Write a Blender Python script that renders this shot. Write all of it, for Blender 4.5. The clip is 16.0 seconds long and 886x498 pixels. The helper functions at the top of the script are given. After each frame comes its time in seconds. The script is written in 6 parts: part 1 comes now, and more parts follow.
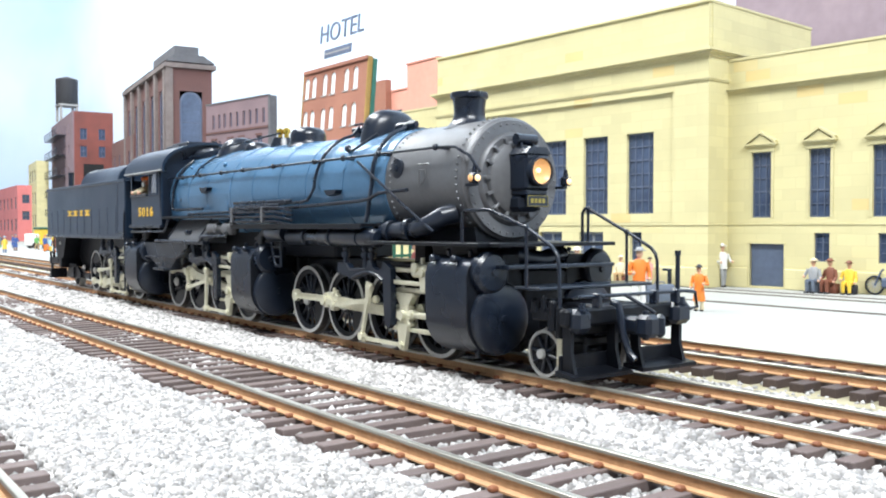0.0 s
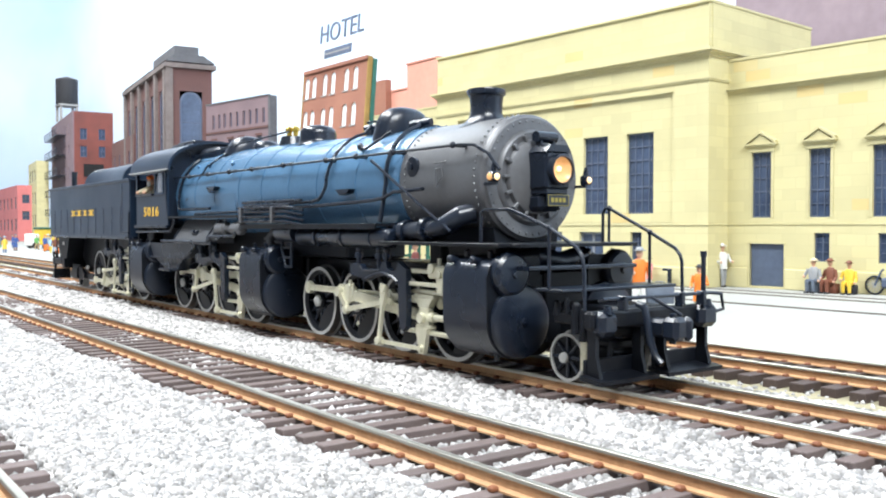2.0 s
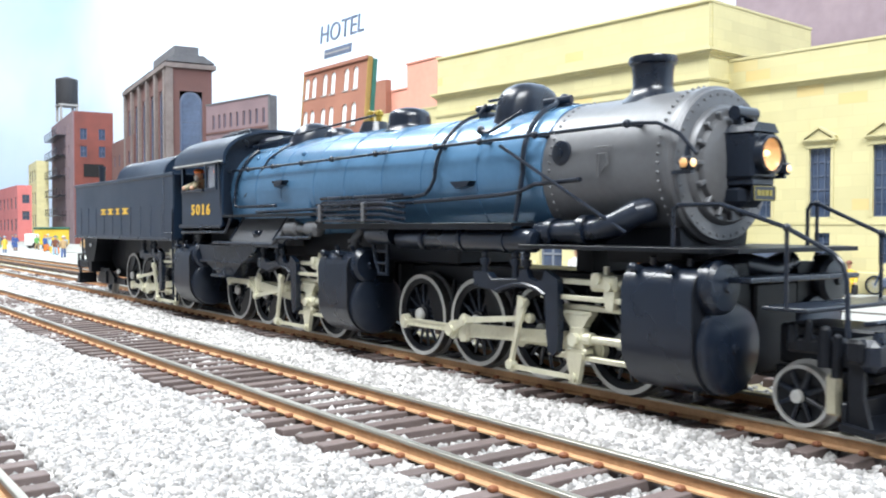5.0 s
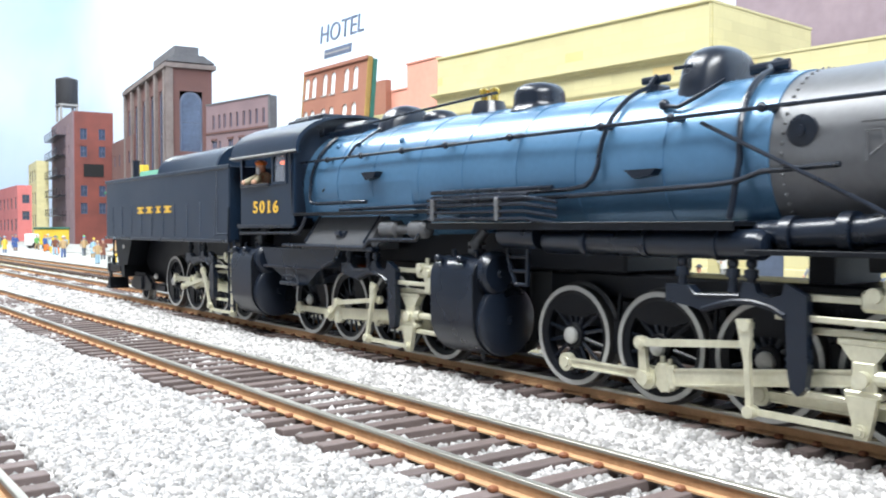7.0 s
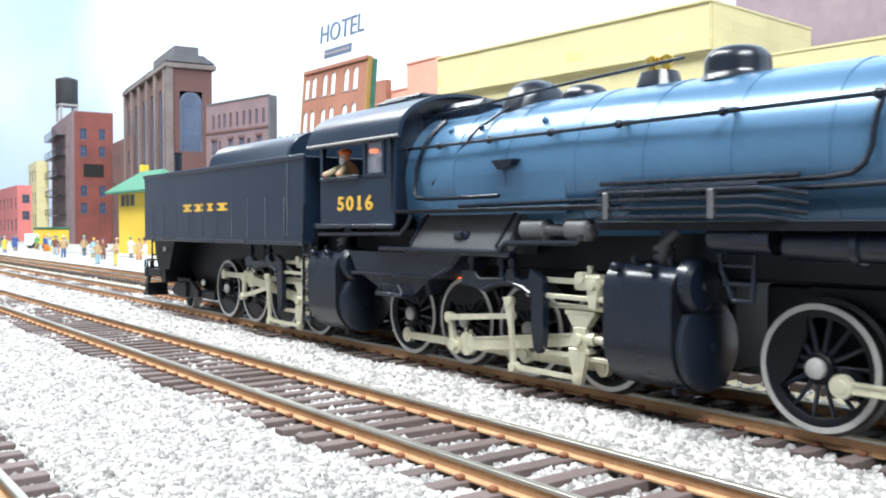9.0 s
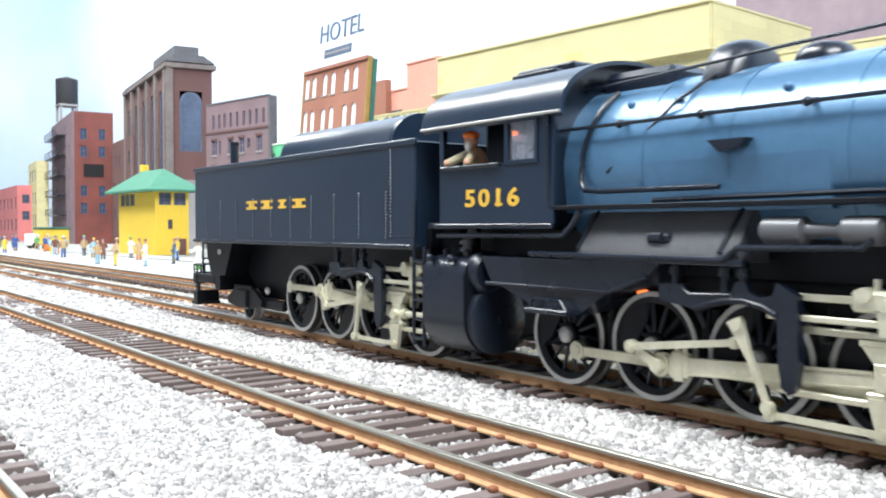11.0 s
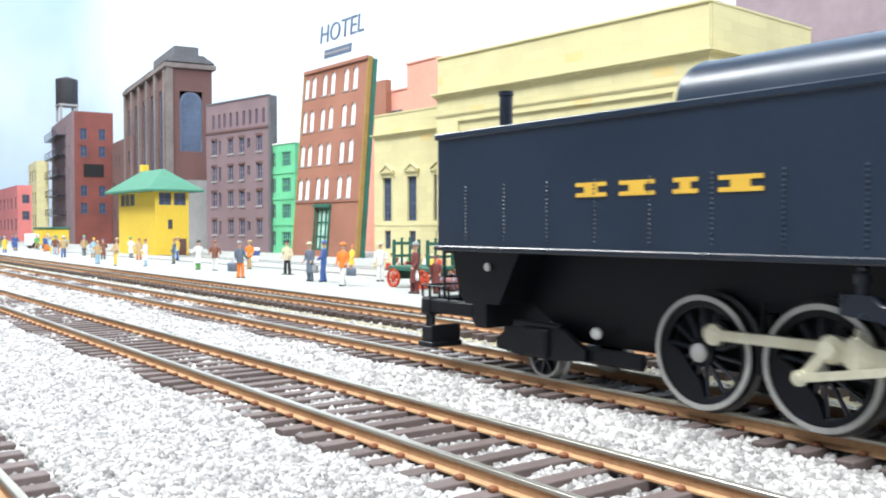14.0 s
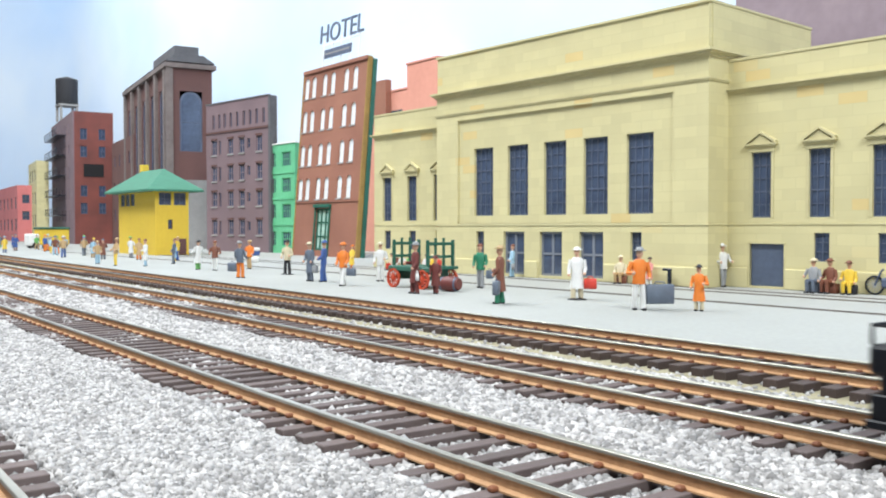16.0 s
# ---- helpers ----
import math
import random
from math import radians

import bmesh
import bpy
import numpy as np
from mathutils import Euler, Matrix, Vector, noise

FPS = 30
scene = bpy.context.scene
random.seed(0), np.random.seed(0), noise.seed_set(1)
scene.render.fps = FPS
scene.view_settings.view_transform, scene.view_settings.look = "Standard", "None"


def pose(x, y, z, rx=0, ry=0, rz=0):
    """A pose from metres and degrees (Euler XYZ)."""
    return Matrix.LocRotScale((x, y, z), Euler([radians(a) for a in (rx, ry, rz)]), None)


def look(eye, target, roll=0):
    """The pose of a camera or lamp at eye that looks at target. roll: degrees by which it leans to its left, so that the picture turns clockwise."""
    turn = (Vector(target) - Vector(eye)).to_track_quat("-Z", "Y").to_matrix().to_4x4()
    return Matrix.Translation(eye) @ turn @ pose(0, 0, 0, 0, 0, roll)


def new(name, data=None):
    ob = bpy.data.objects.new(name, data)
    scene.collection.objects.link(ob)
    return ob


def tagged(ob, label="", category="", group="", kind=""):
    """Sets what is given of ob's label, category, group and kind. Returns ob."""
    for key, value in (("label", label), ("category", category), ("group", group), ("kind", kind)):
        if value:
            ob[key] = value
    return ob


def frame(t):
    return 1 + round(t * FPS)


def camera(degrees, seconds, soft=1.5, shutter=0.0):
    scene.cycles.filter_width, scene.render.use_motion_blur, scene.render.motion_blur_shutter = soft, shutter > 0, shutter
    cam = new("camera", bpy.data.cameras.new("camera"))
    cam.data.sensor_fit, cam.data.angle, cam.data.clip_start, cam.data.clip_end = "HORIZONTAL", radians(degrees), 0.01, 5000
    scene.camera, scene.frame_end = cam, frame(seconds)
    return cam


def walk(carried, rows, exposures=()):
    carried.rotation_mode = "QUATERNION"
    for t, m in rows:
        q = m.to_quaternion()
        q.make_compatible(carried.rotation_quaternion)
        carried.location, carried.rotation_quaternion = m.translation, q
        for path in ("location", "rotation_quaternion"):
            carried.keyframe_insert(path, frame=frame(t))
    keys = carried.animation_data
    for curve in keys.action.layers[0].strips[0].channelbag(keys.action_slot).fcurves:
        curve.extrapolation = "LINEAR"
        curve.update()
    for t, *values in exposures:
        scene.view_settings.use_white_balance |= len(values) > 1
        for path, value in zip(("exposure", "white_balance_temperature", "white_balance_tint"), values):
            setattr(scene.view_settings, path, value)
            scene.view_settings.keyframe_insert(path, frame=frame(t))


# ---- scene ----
cam = camera(52.3, 16.0, 2.0, 0.5)
CAM_HEIGHT = 0.02807
walk(cam, [(0.0, pose(0, 0, CAM_HEIGHT, 90 - 1.387, 0, 53.237)), (16.0, pose(0, 0, CAM_HEIGHT, 90 - 1.387, 0, 53.237))],
     exposures=[(0.0, 0.46), (9.2, 0.47), (13.0, 0.44), (14.5, 0.30), (16.0, -0.04)])

# ---- light: a room with ceiling lamps over a model railway ----
MM = 0.001
world = bpy.data.worlds.new("room_air")
scene.world = world
world.use_nodes = True
world.node_tree.nodes["Background"].inputs[0].default_value = (0.9, 0.95, 1.0, 1)
world.node_tree.nodes["Background"].inputs[1].default_value = 0.35


def ceiling_lamp(x, y, z, sx, sy, watts, colour, target):
    data = bpy.data.lights.new("ceiling_lamp", "AREA")
    data.shape, data.size, data.size_y = "RECTANGLE", sx * MM, sy * MM
    data.energy, data.color = watts, colour
    ob = new("ceiling_lamp", data)
    ob.matrix_world = look((x * MM, y * MM, z * MM), (target[0] * MM, target[1] * MM, target[2] * MM))
    return ob


ceiling_lamp(-700, -330, 1250, 900, 300, 23, (0.95, 0.985, 1.0), (-450, 300, 0))
ceiling_lamp(820, -260, 1250, 900, 260, 30, (0.95, 0.985, 1.0), (-150, 200, 0))
ceiling_lamp(-1600, 100, 1300, 900, 260, 22, (0.95, 0.985, 1.0), (-1600, 450, 60))


# ---- materials ----
def mat(name, c1, c2=None, scale=300.0, rough=0.6, metal=0.0, bump=0.0, fine=None, coat=0.0, rand=0.0, island=0.0, spec=0.5,
        lo=0.35, hi=0.65, detail=4.0, stretch=(1, 1, 1), emit=None, power=0.0, rvar=0.12):
    """Two colours mixed by coarse and fine noise, with uneven gloss and relief; rand and island vary brightness from piece to piece."""
    m = bpy.data.materials.new(name)
    m.use_nodes = True
    nt = m.node_tree
    ns, ln = nt.nodes, nt.links
    b = ns["Principled BSDF"]
    c2 = c2 or tuple(v * 0.75 for v in c1)
    co = ns.new("ShaderNodeTexCoord")
    mp = ns.new("ShaderNodeMapping")
    mp.inputs["Scale"].default_value = stretch
    ln.new(co.outputs["Object"], mp.inputs["Vector"])
    n1 = ns.new("ShaderNodeTexNoise")
    n1.inputs["Scale"].default_value, n1.inputs["Detail"].default_value = scale, detail
    n2 = ns.new("ShaderNodeTexNoise")
    n2.inputs["Scale"].default_value, n2.inputs["Detail"].default_value = fine or scale * 9, 3
    for n in (n1, n2):
        ln.new(mp.outputs[0], n.inputs["Vector"])
    mix = ns.new("ShaderNodeMath")
    mix.operation = "MULTIPLY_ADD"
    mix.inputs[1].default_value = 0.35
    ln.new(n2.outputs[0], mix.inputs[0])
    sc = ns.new("ShaderNodeMath")
    sc.operation = "MULTIPLY"
    sc.inputs[1].default_value = 0.65
    ln.new(n1.outputs[0], sc.inputs[0])
    ln.new(sc.outputs[0], mix.inputs[2])
    ramp = ns.new("ShaderNodeValToRGB")
    ramp.color_ramp.elements[0].position, ramp.color_ramp.elements[1].position = lo, hi
    ramp.color_ramp.elements[0].color = (*c2, 1)
    ramp.color_ramp.elements[1].color = (*c1, 1)
    ln.new(mix.outputs[0], ramp.inputs[0])
    out = ramp.outputs[0]
    if rand or island:
        src = ns.new("ShaderNodeObjectInfo").outputs["Random"] if rand else ns.new("ShaderNodeNewGeometry").outputs["Random Per Island"]
        amount = rand or island
        rg = ns.new("ShaderNodeMapRange")
        rg.inputs[3].default_value, rg.inputs[4].default_value = 1 - amount, 1 + amount * 0.6
        ln.new(src, rg.inputs[0])
        hsv = ns.new("ShaderNodeHueSaturation")
        ln.new(rg.outputs[0], hsv.inputs["Value"])
        ln.new(out, hsv.inputs["Color"])
        out = hsv.outputs[0]
    ln.new(out, b.inputs["Base Color"])
    rr = ns.new("ShaderNodeMapRange")
    rr.inputs[3].default_value, rr.inputs[4].default_value = max(0.02, rough - rvar), min(1, rough + rvar)
    ln.new(n1.outputs[0], rr.inputs[0])
    ln.new(rr.outputs[0], b.inputs["Roughness"])
    b.inputs["Metallic"].default_value = metal
    b.inputs["Coat Weight"].default_value = coat
    b.inputs["Specular IOR Level"].default_value = spec
    if bump:
        bp = ns.new("ShaderNodeBump")
        bp.inputs["Strength"].default_value, bp.inputs["Distance"].default_value = 0.6, bump * MM
        ln.new(mix.outputs[0], bp.inputs["Height"])
        ln.new(bp.outputs[0], b.inputs["Normal"])
    if emit:
        b.inputs["Emission Color"].default_value = (*emit, 1)
        b.inputs["Emission Strength"].default_value = power
    return m


def glass(name, tint, rough=0.08):
    m = bpy.data.materials.new(name)
    m.use_nodes = True
    b = m.node_tree.nodes["Principled BSDF"]
    b.inputs["Base Color"].default_value = (*tint, 1)
    b.inputs["Roughness"].default_value = rough
    b.inputs["Transmission Weight"].default_value = 0.85
    return m


def ashlar(name, c1, c2, odd, joint, w, h):
    """Stone laid in courses, with faint joints and a few ochre blocks."""
    m = bpy.data.materials.new(name)
    m.use_nodes = True
    ns, ln = m.node_tree.nodes, m.node_tree.links
    b = ns["Principled BSDF"]
    co = ns.new("ShaderNodeTexCoord")
    sp, cb = ns.new("ShaderNodeSeparateXYZ"), ns.new("ShaderNodeCombineXYZ")
    ln.new(co.outputs["Object"], sp.inputs[0])
    ad = ns.new("ShaderNodeMath")
    ln.new(sp.outputs[0], ad.inputs[0]), ln.new(sp.outputs[1], ad.inputs[1])
    ln.new(ad.outputs[0], cb.inputs[0]), ln.new(sp.outputs[2], cb.inputs[1])
    br = ns.new("ShaderNodeTexBrick")
    br.inputs["Scale"].default_value = 1.0
    br.inputs["Brick Width"].default_value, br.inputs["Row Height"].default_value, br.inputs["Mortar Size"].default_value = w * MM, h * MM, 0.16 * MM
    br.inputs["Color1"].default_value, br.inputs["Color2"].default_value, br.inputs["Mortar"].default_value = (0, 0, 0, 1), (1, 1, 1, 1), (0.2, 0.2, 0.2, 1)
    ln.new(cb.outputs[0], br.inputs[0])
    ra = ns.new("ShaderNodeValToRGB")
    e = ra.color_ramp.elements
    e[0].position, e[0].color = 0.0, (*c2, 1)
    e[1].position, e[1].color = 0.955, (*c1, 1)
    e.new(0.965).color = (*odd, 1)
    ln.new(br.outputs["Color"], ra.inputs[0])
    no = ns.new("ShaderNodeTexNoise")
    no.inputs["Scale"].default_value, no.inputs["Detail"].default_value = 40, 6
    ln.new(co.outputs["Object"], no.inputs["Vector"])
    mr = ns.new("ShaderNodeMapRange")
    mr.inputs[3].default_value, mr.inputs[4].default_value = 0.86, 1.1
    ln.new(no.outputs[0], mr.inputs[0])
    hs = ns.new("ShaderNodeHueSaturation")
    ln.new(ra.outputs[0], hs.inputs["Color"]), ln.new(mr.outputs[0], hs.inputs["Value"])
    mx = ns.new("ShaderNodeMix")
    mx.data_type = "RGBA"
    mx.inputs[7].default_value = (*joint, 1)
    jf = ns.new("ShaderNodeMath")
    jf.operation = "MULTIPLY"
    jf.inputs[1].default_value = 0.28
    ln.new(br.outputs["Fac"], jf.inputs[0])
    ln.new(jf.outputs[0], mx.inputs[0]), ln.new(hs.outputs[0], mx.inputs[6])
    ln.new(mx.outputs[2], b.inputs["Base Color"])
    b.inputs["Roughness"].default_value = 0.75
    bp = ns.new("ShaderNodeBump")
    bp.invert = True
    bp.inputs["Strength"].default_value, bp.inputs["Distance"].default_value = 0.3, 0.12 * MM
    ln.new(br.outputs["Fac"], bp.inputs["Height"]), ln.new(bp.outputs[0], b.inputs["Normal"])
    return m


STONE = ashlar("cream_ashlar", (0.645, 0.585, 0.325), (0.585, 0.53, 0.295), (0.665, 0.525, 0.24), (0.50, 0.45, 0.25), 13.0, 5.2)
STONE_TRIM = mat("cream_stone_trim", (0.62, 0.56, 0.32), (0.52, 0.47, 0.26), 30, 0.75, bump=0.04)
WEATHERED = mat("weathered_brown_stone", (0.21, 0.175, 0.165), (0.13, 0.105, 0.10), 18, 0.85, bump=0.08)
DOOR_GREY = mat("grey_door_paint", (0.22, 0.24, 0.28), (0.16, 0.18, 0.22), 60, 0.5)
SLATE = mat("slate_blue_paint", (0.10, 0.13, 0.20), (0.07, 0.09, 0.14), 60, 0.5)
PANE = mat("dark_window_glass", (0.085, 0.12, 0.20), (0.035, 0.05, 0.09), 25, 0.12, spec=0.7, rvar=0.05)
# near-black that paints the shade inside windows and openings
INNER_SHADE = mat("painted_inner_shade", (0.012, 0.012, 0.014), None, 30, 0.9)
WHITEPANE = mat("white_window_blind", (0.80, 0.82, 0.84), (0.68, 0.72, 0.78), 80, 0.5)
PALE_GREEN = mat("pale_green_glass", (0.45, 0.62, 0.55), (0.25, 0.42, 0.36), 60, 0.3)
BRICK_RED = mat("red_brick", (0.23, 0.065, 0.05), (0.13, 0.04, 0.034), 30, 0.8, bump=0.1, fine=900)
BRICK_HOTEL = mat("orange_brown_brick", (0.34, 0.15, 0.10), (0.225, 0.092, 0.062), 14, 0.8, bump=0.08, fine=900)
BRICK_MAUVE = mat("mauve_brick", (0.225, 0.155, 0.17), (0.17, 0.118, 0.132), 22, 0.85, bump=0.08, fine=900)
FAR_MAUVE = mat("pale_mauve_paint", (0.33, 0.26, 0.29), (0.22, 0.17, 0.20), 9, 0.9)
BRICK_BROWN = mat("dark_brown_brick", (0.15, 0.075, 0.068), (0.105, 0.052, 0.048), 22, 0.85, bump=0.08, fine=900)
BRICK_PINK = mat("pink_brick", (0.62, 0.20, 0.20), (0.52, 0.16, 0.16), 22, 0.85, bump=0.05)
SALMON = mat("salmon_plaster", (0.72, 0.33, 0.25), (0.64, 0.28, 0.21), 16, 0.85, bump=0.04)
GREEN_WALL = mat("bright_green_paint", (0.16, 0.55, 0.30), (0.11, 0.44, 0.23), 25, 0.7, bump=0.04)
GREEN_DARK = mat("dark_green_paint", (0.02, 0.12, 0.08), (0.015, 0.09, 0.06), 60, 0.5)
ROOF_GREEN = mat("green_shingle_roof", (0.06, 0.21, 0.14), (0.045, 0.165, 0.11), 60, 0.8, bump=0.1, stretch=(1, 1, 6))
YELLOW = mat("yellow_clapboard", (0.78, 0.55, 0.06), (0.70, 0.48, 0.05), 30, 0.7, bump=0.05)
CONCRETE = mat("grey_concrete", (0.33, 0.32, 0.31), (0.25, 0.245, 0.24), 22, 0.85, bump=0.06)
GREY_ROOF = mat("grey_tar_roof", (0.13, 0.13, 0.14), (0.09, 0.09, 0.10), 40, 0.85, bump=0.06)
EDGE_WOOD = mat("raw_wood_edge", (0.36, 0.22, 0.06), (0.25, 0.15, 0.04), 60, 0.8)
TANK_WOOD = mat("dark_tank_wood", (0.035, 0.035, 0.04), (0.02, 0.02, 0.024), 60, 0.7, bump=0.1, stretch=(4, 4, 0.4))
PAVING = mat("pale_grey_platform", (0.35, 0.36, 0.345), (0.285, 0.295, 0.28), 9, 0.85, bump=0.04, fine=700)
# bed darker than the stones: the shade of their gaps is in its colour
SHADED_BED = mat("gap_shaded_ballast_bed", (0.24, 0.235, 0.235), (0.11, 0.107, 0.11), 330, 0.95, bump=0.8, fine=1200, lo=0.42, hi=0.56)
TIE_DARK = mat("dark_brown_plastic_tie", (0.075, 0.050, 0.044), (0.05, 0.034, 0.03), 200, 0.7, bump=0.1, fine=1500, rand=0.2)
SAND = mat("yellowish_sand_bed", (0.36, 0.33, 0.22), (0.24, 0.215, 0.135), 200, 0.95, bump=0.6, fine=1100)
BALLAST = mat("grey_white_ballast", (0.485, 0.473, 0.462), (0.32, 0.312, 0.308), 260, 0.9, bump=0.10, fine=2500, island=0.56)
TIE = mat("brown_plastic_tie", (0.145, 0.112, 0.106), (0.095, 0.070, 0.066), 200, 0.75, bump=0.12, fine=1500, rand=0.22, stretch=(4, 0.5, 1))
RAIL_SIDE = mat("rust_painted_rail", (0.50, 0.30, 0.155), (0.34, 0.185, 0.09), 130, 0.8, metal=0.0, bump=0.05)
RAIL_HEAD = mat("worn_nickel_rail_head", (0.46, 0.45, 0.40), (0.30, 0.29, 0.25), 120, 0.38, metal=0.7, stretch=(0.15, 3, 3))
SPIKE = mat("rusty_spike", (0.22, 0.08, 0.035), None, 400, 0.7)
BLACK = mat("satin_black_paint", (0.009, 0.0145, 0.027), (0.006, 0.010, 0.019), 90, 0.29, bump=0.015, fine=1200, spec=0.5)
BLACK_MATTE = mat("matte_black_underframe", (0.0055, 0.007, 0.011), (0.0035, 0.0045, 0.007), 90, 0.42, bump=0.03, fine=1200, spec=0.25)
BLACKBLUE = mat("blue_black_body_paint", (0.011, 0.025, 0.050), (0.008, 0.018, 0.038), 60, 0.33, bump=0.01, fine=1200, spec=0.55)
BOILER_BLUE = mat("blue_boiler_jacket", (0.090, 0.203, 0.345), (0.072, 0.170, 0.295), 45, 0.25, metal=0.25, fine=700, spec=0.6, rvar=0.05)
GRAPHITE = mat("graphite_grey_smokebox", (0.15, 0.155, 0.165), (0.115, 0.118, 0.126), 60, 0.42, metal=0.3, bump=0.02, fine=900)
ROD = mat("nickel_silver_rod", (0.72, 0.70, 0.55), (0.56, 0.54, 0.41), 150, 0.34, metal=0.45, bump=0.02)
TREAD = mat("dark_steel_tread", (0.10, 0.10, 0.10), (0.05, 0.05, 0.05), 150, 0.42, metal=0.6)
DULL_GOLD = mat("dull_yellow_lettering", (0.34, 0.28, 0.05), (0.24, 0.2, 0.04), 300, 0.5)
TYRE = mat("steel_tyre", (0.52, 0.52, 0.50), (0.38, 0.38, 0.37), 150, 0.45, metal=0.4)
BRASS = mat("polished_brass", (0.80, 0.58, 0.12), (0.60, 0.42, 0.08), 200, 0.25, metal=0.9)
GOLD_PAINT = mat("yellow_lettering", (0.80, 0.50, 0.06), (0.70, 0.42, 0.05), 300, 0.5)
COAL = mat("coal", (0.016, 0.016, 0.018), (0.008, 0.008, 0.009), 300, 0.5, bump=0.5)
LAMP_GLOW = mat("warm_lamp_lens", (0.75, 0.42, 0.18), None, 200, 0.3, emit=(1.0, 0.50, 0.18), power=0.28)
LAMP_CORE = mat("lamp_bulb", (1, 0.8, 0.5), None, 200, 0.3, emit=(1.0, 0.72, 0.40), power=1.3)
LAMP_LENS = mat("warm_marker_lens", (1, 0.8, 0.5), None, 200, 0.3, emit=(1.0, 0.62, 0.25), power=0.9)
RED_GLOW = mat("orange_firelight", (0.9, 0.2, 0.05), None, 200, 0.3, emit=(1.0, 0.16, 0.03), power=2.5)
RED_LENS = mat("red_lamp_lens", (0.6, 0.05, 0.05), None, 200, 0.3)
WHITE_PAINT = mat("white_paint", (0.80, 0.80, 0.78), (0.72, 0.72, 0.70), 100, 0.6)
RED_PAINT = mat("red_paint", (0.55, 0.07, 0.025), (0.42, 0.05, 0.02), 150, 0.5)
ROOM_WHITE = mat("white_room_paint", (0.52, 0.54, 0.57), (0.47, 0.49, 0.52), 3, 0.9)
# darker tone for the unseen east wall, so front faces reflect less
ROOM_WALL = mat("grey_room_paint", (0.24, 0.25, 0.27), (0.20, 0.21, 0.23), 3, 0.9)
BENCH_WOOD = mat("bench_wood", (0.25, 0.16, 0.09), (0.18, 0.11, 0.06), 8, 0.7, stretch=(0.3, 3, 3))


# ---- mesh building, all sizes in millimetres ----
class Shape:
    def __init__(self):
        self.v, self.f, self.m = [], [], []

    def add(self, verts, faces, mi=0):
        o = len(self.v)
        self.v += [tuple(p) for p in verts]
        self.f += [tuple(o + i for i in q) for q in faces]
        self.m += [mi] * len(faces)
        return self

    def box(self, x0, x1, y0, y1, z0, z1, c=0.0, mi=0):
        if c <= 0:
            v = [(x, y, z) for x in (x0, x1) for y in (y0, y1) for z in (z0, z1)]
            return self.add(v, [(0, 1, 3, 2), (4, 6, 7, 5), (0, 4, 5, 1), (2, 3, 7, 6), (0, 2, 6, 4), (1, 5, 7, 3)], mi)
        v, idx = [], {}
        for sx in (0, 1):
            for sy in (0, 1):
                for sz in (0, 1):
                    px, py, pz = (x0, x1)[sx], (y0, y1)[sy], (z0, z1)[sz]
                    ix, iy, iz = px + c * (1 - 2 * sx), py + c * (1 - 2 * sy), pz + c * (1 - 2 * sz)
                    for a, q in enumerate(((px, iy, iz), (ix, py, iz), (ix, iy, pz))):
                        idx[sx, sy, sz, a] = len(v)
                        v.append(q)
        f = []
        for s in (0, 1):
            f.append([idx[s, a, b, 0] for a, b in ((0, 0), (1, 0), (1, 1), (0, 1))])
            f.append([idx[a, s, b, 1] for a, b in ((0, 0), (1, 0), (1, 1), (0, 1))])
            f.append([idx[a, b, s, 2] for a, b in ((0, 0), (1, 0), (1, 1), (0, 1))])
        for s in (0, 1):
            for t in (0, 1):
                f.append([idx[s, t, 0, 0], idx[s, t, 1, 0], idx[s, t, 1, 1], idx[s, t, 0, 1]])
                f.append([idx[s, 0, t, 0], idx[s, 1, t, 0], idx[s, 1, t, 2], idx[s, 0, t, 2]])
                f.append([idx[0, s, t, 1], idx[1, s, t, 1], idx[1, s, t, 2], idx[0, s, t, 2]])
        for sx in (0, 1):
            for sy in (0, 1):
                for sz in (0, 1):
                    f.append([idx[sx, sy, sz, a] for a in (0, 1, 2)])
        return self.add(v, f, mi)

    def rings(self, rings, closed_ends=True, mi=0):
        n = len(rings[0])
        v = [p for r in rings for p in r]
        f = []
        for i in range(len(rings) - 1):
            for j in range(n):
                k = (j + 1) % n
                f.append((i * n + j, i * n + k, (i + 1) * n + k, (i + 1) * n + j))
        if closed_ends:
            f.append(tuple(range(n)))
            f.append(tuple((len(rings) - 1) * n + j for j in range(n)))
        return self.add(v, f, mi)

    def cyl(self, p0, p1, r0, r1=None, n=16, mi=0):
        p0, p1 = Vector(p0), Vector(p1)
        d = (p1 - p0).normalized()
        a = d.orthogonal().normalized()
        b = d.cross(a)
        r1 = r0 if r1 is None else r1
        mk = lambda p, r: [p + r * (math.cos(2 * math.pi * j / n) * a + math.sin(2 * math.pi * j / n) * b) for j in range(n)]
        return self.rings([mk(p0, r0), mk(p1, r1)], True, mi)

    def lathe(self, prof, centre, axis="z", n=24, mi=0):
        """prof: rows of (radius, distance along the axis)."""
        c = Vector(centre)
        ax = {"x": Vector((1, 0, 0)), "y": Vector((0, 1, 0)), "z": Vector((0, 0, 1))}[axis]
        a = {"x": Vector((0, 1, 0)), "y": Vector((0, 0, 1)), "z": Vector((1, 0, 0))}[axis]
        b = ax.cross(a)
        rings = [[c + h * ax + max(r, 0.001) * (math.cos(2 * math.pi * j / n) * a + math.sin(2 * math.pi * j / n) * b) for j in range(n)] for r, h in prof]
        return self.rings(rings, prof[0] != prof[-1], mi)

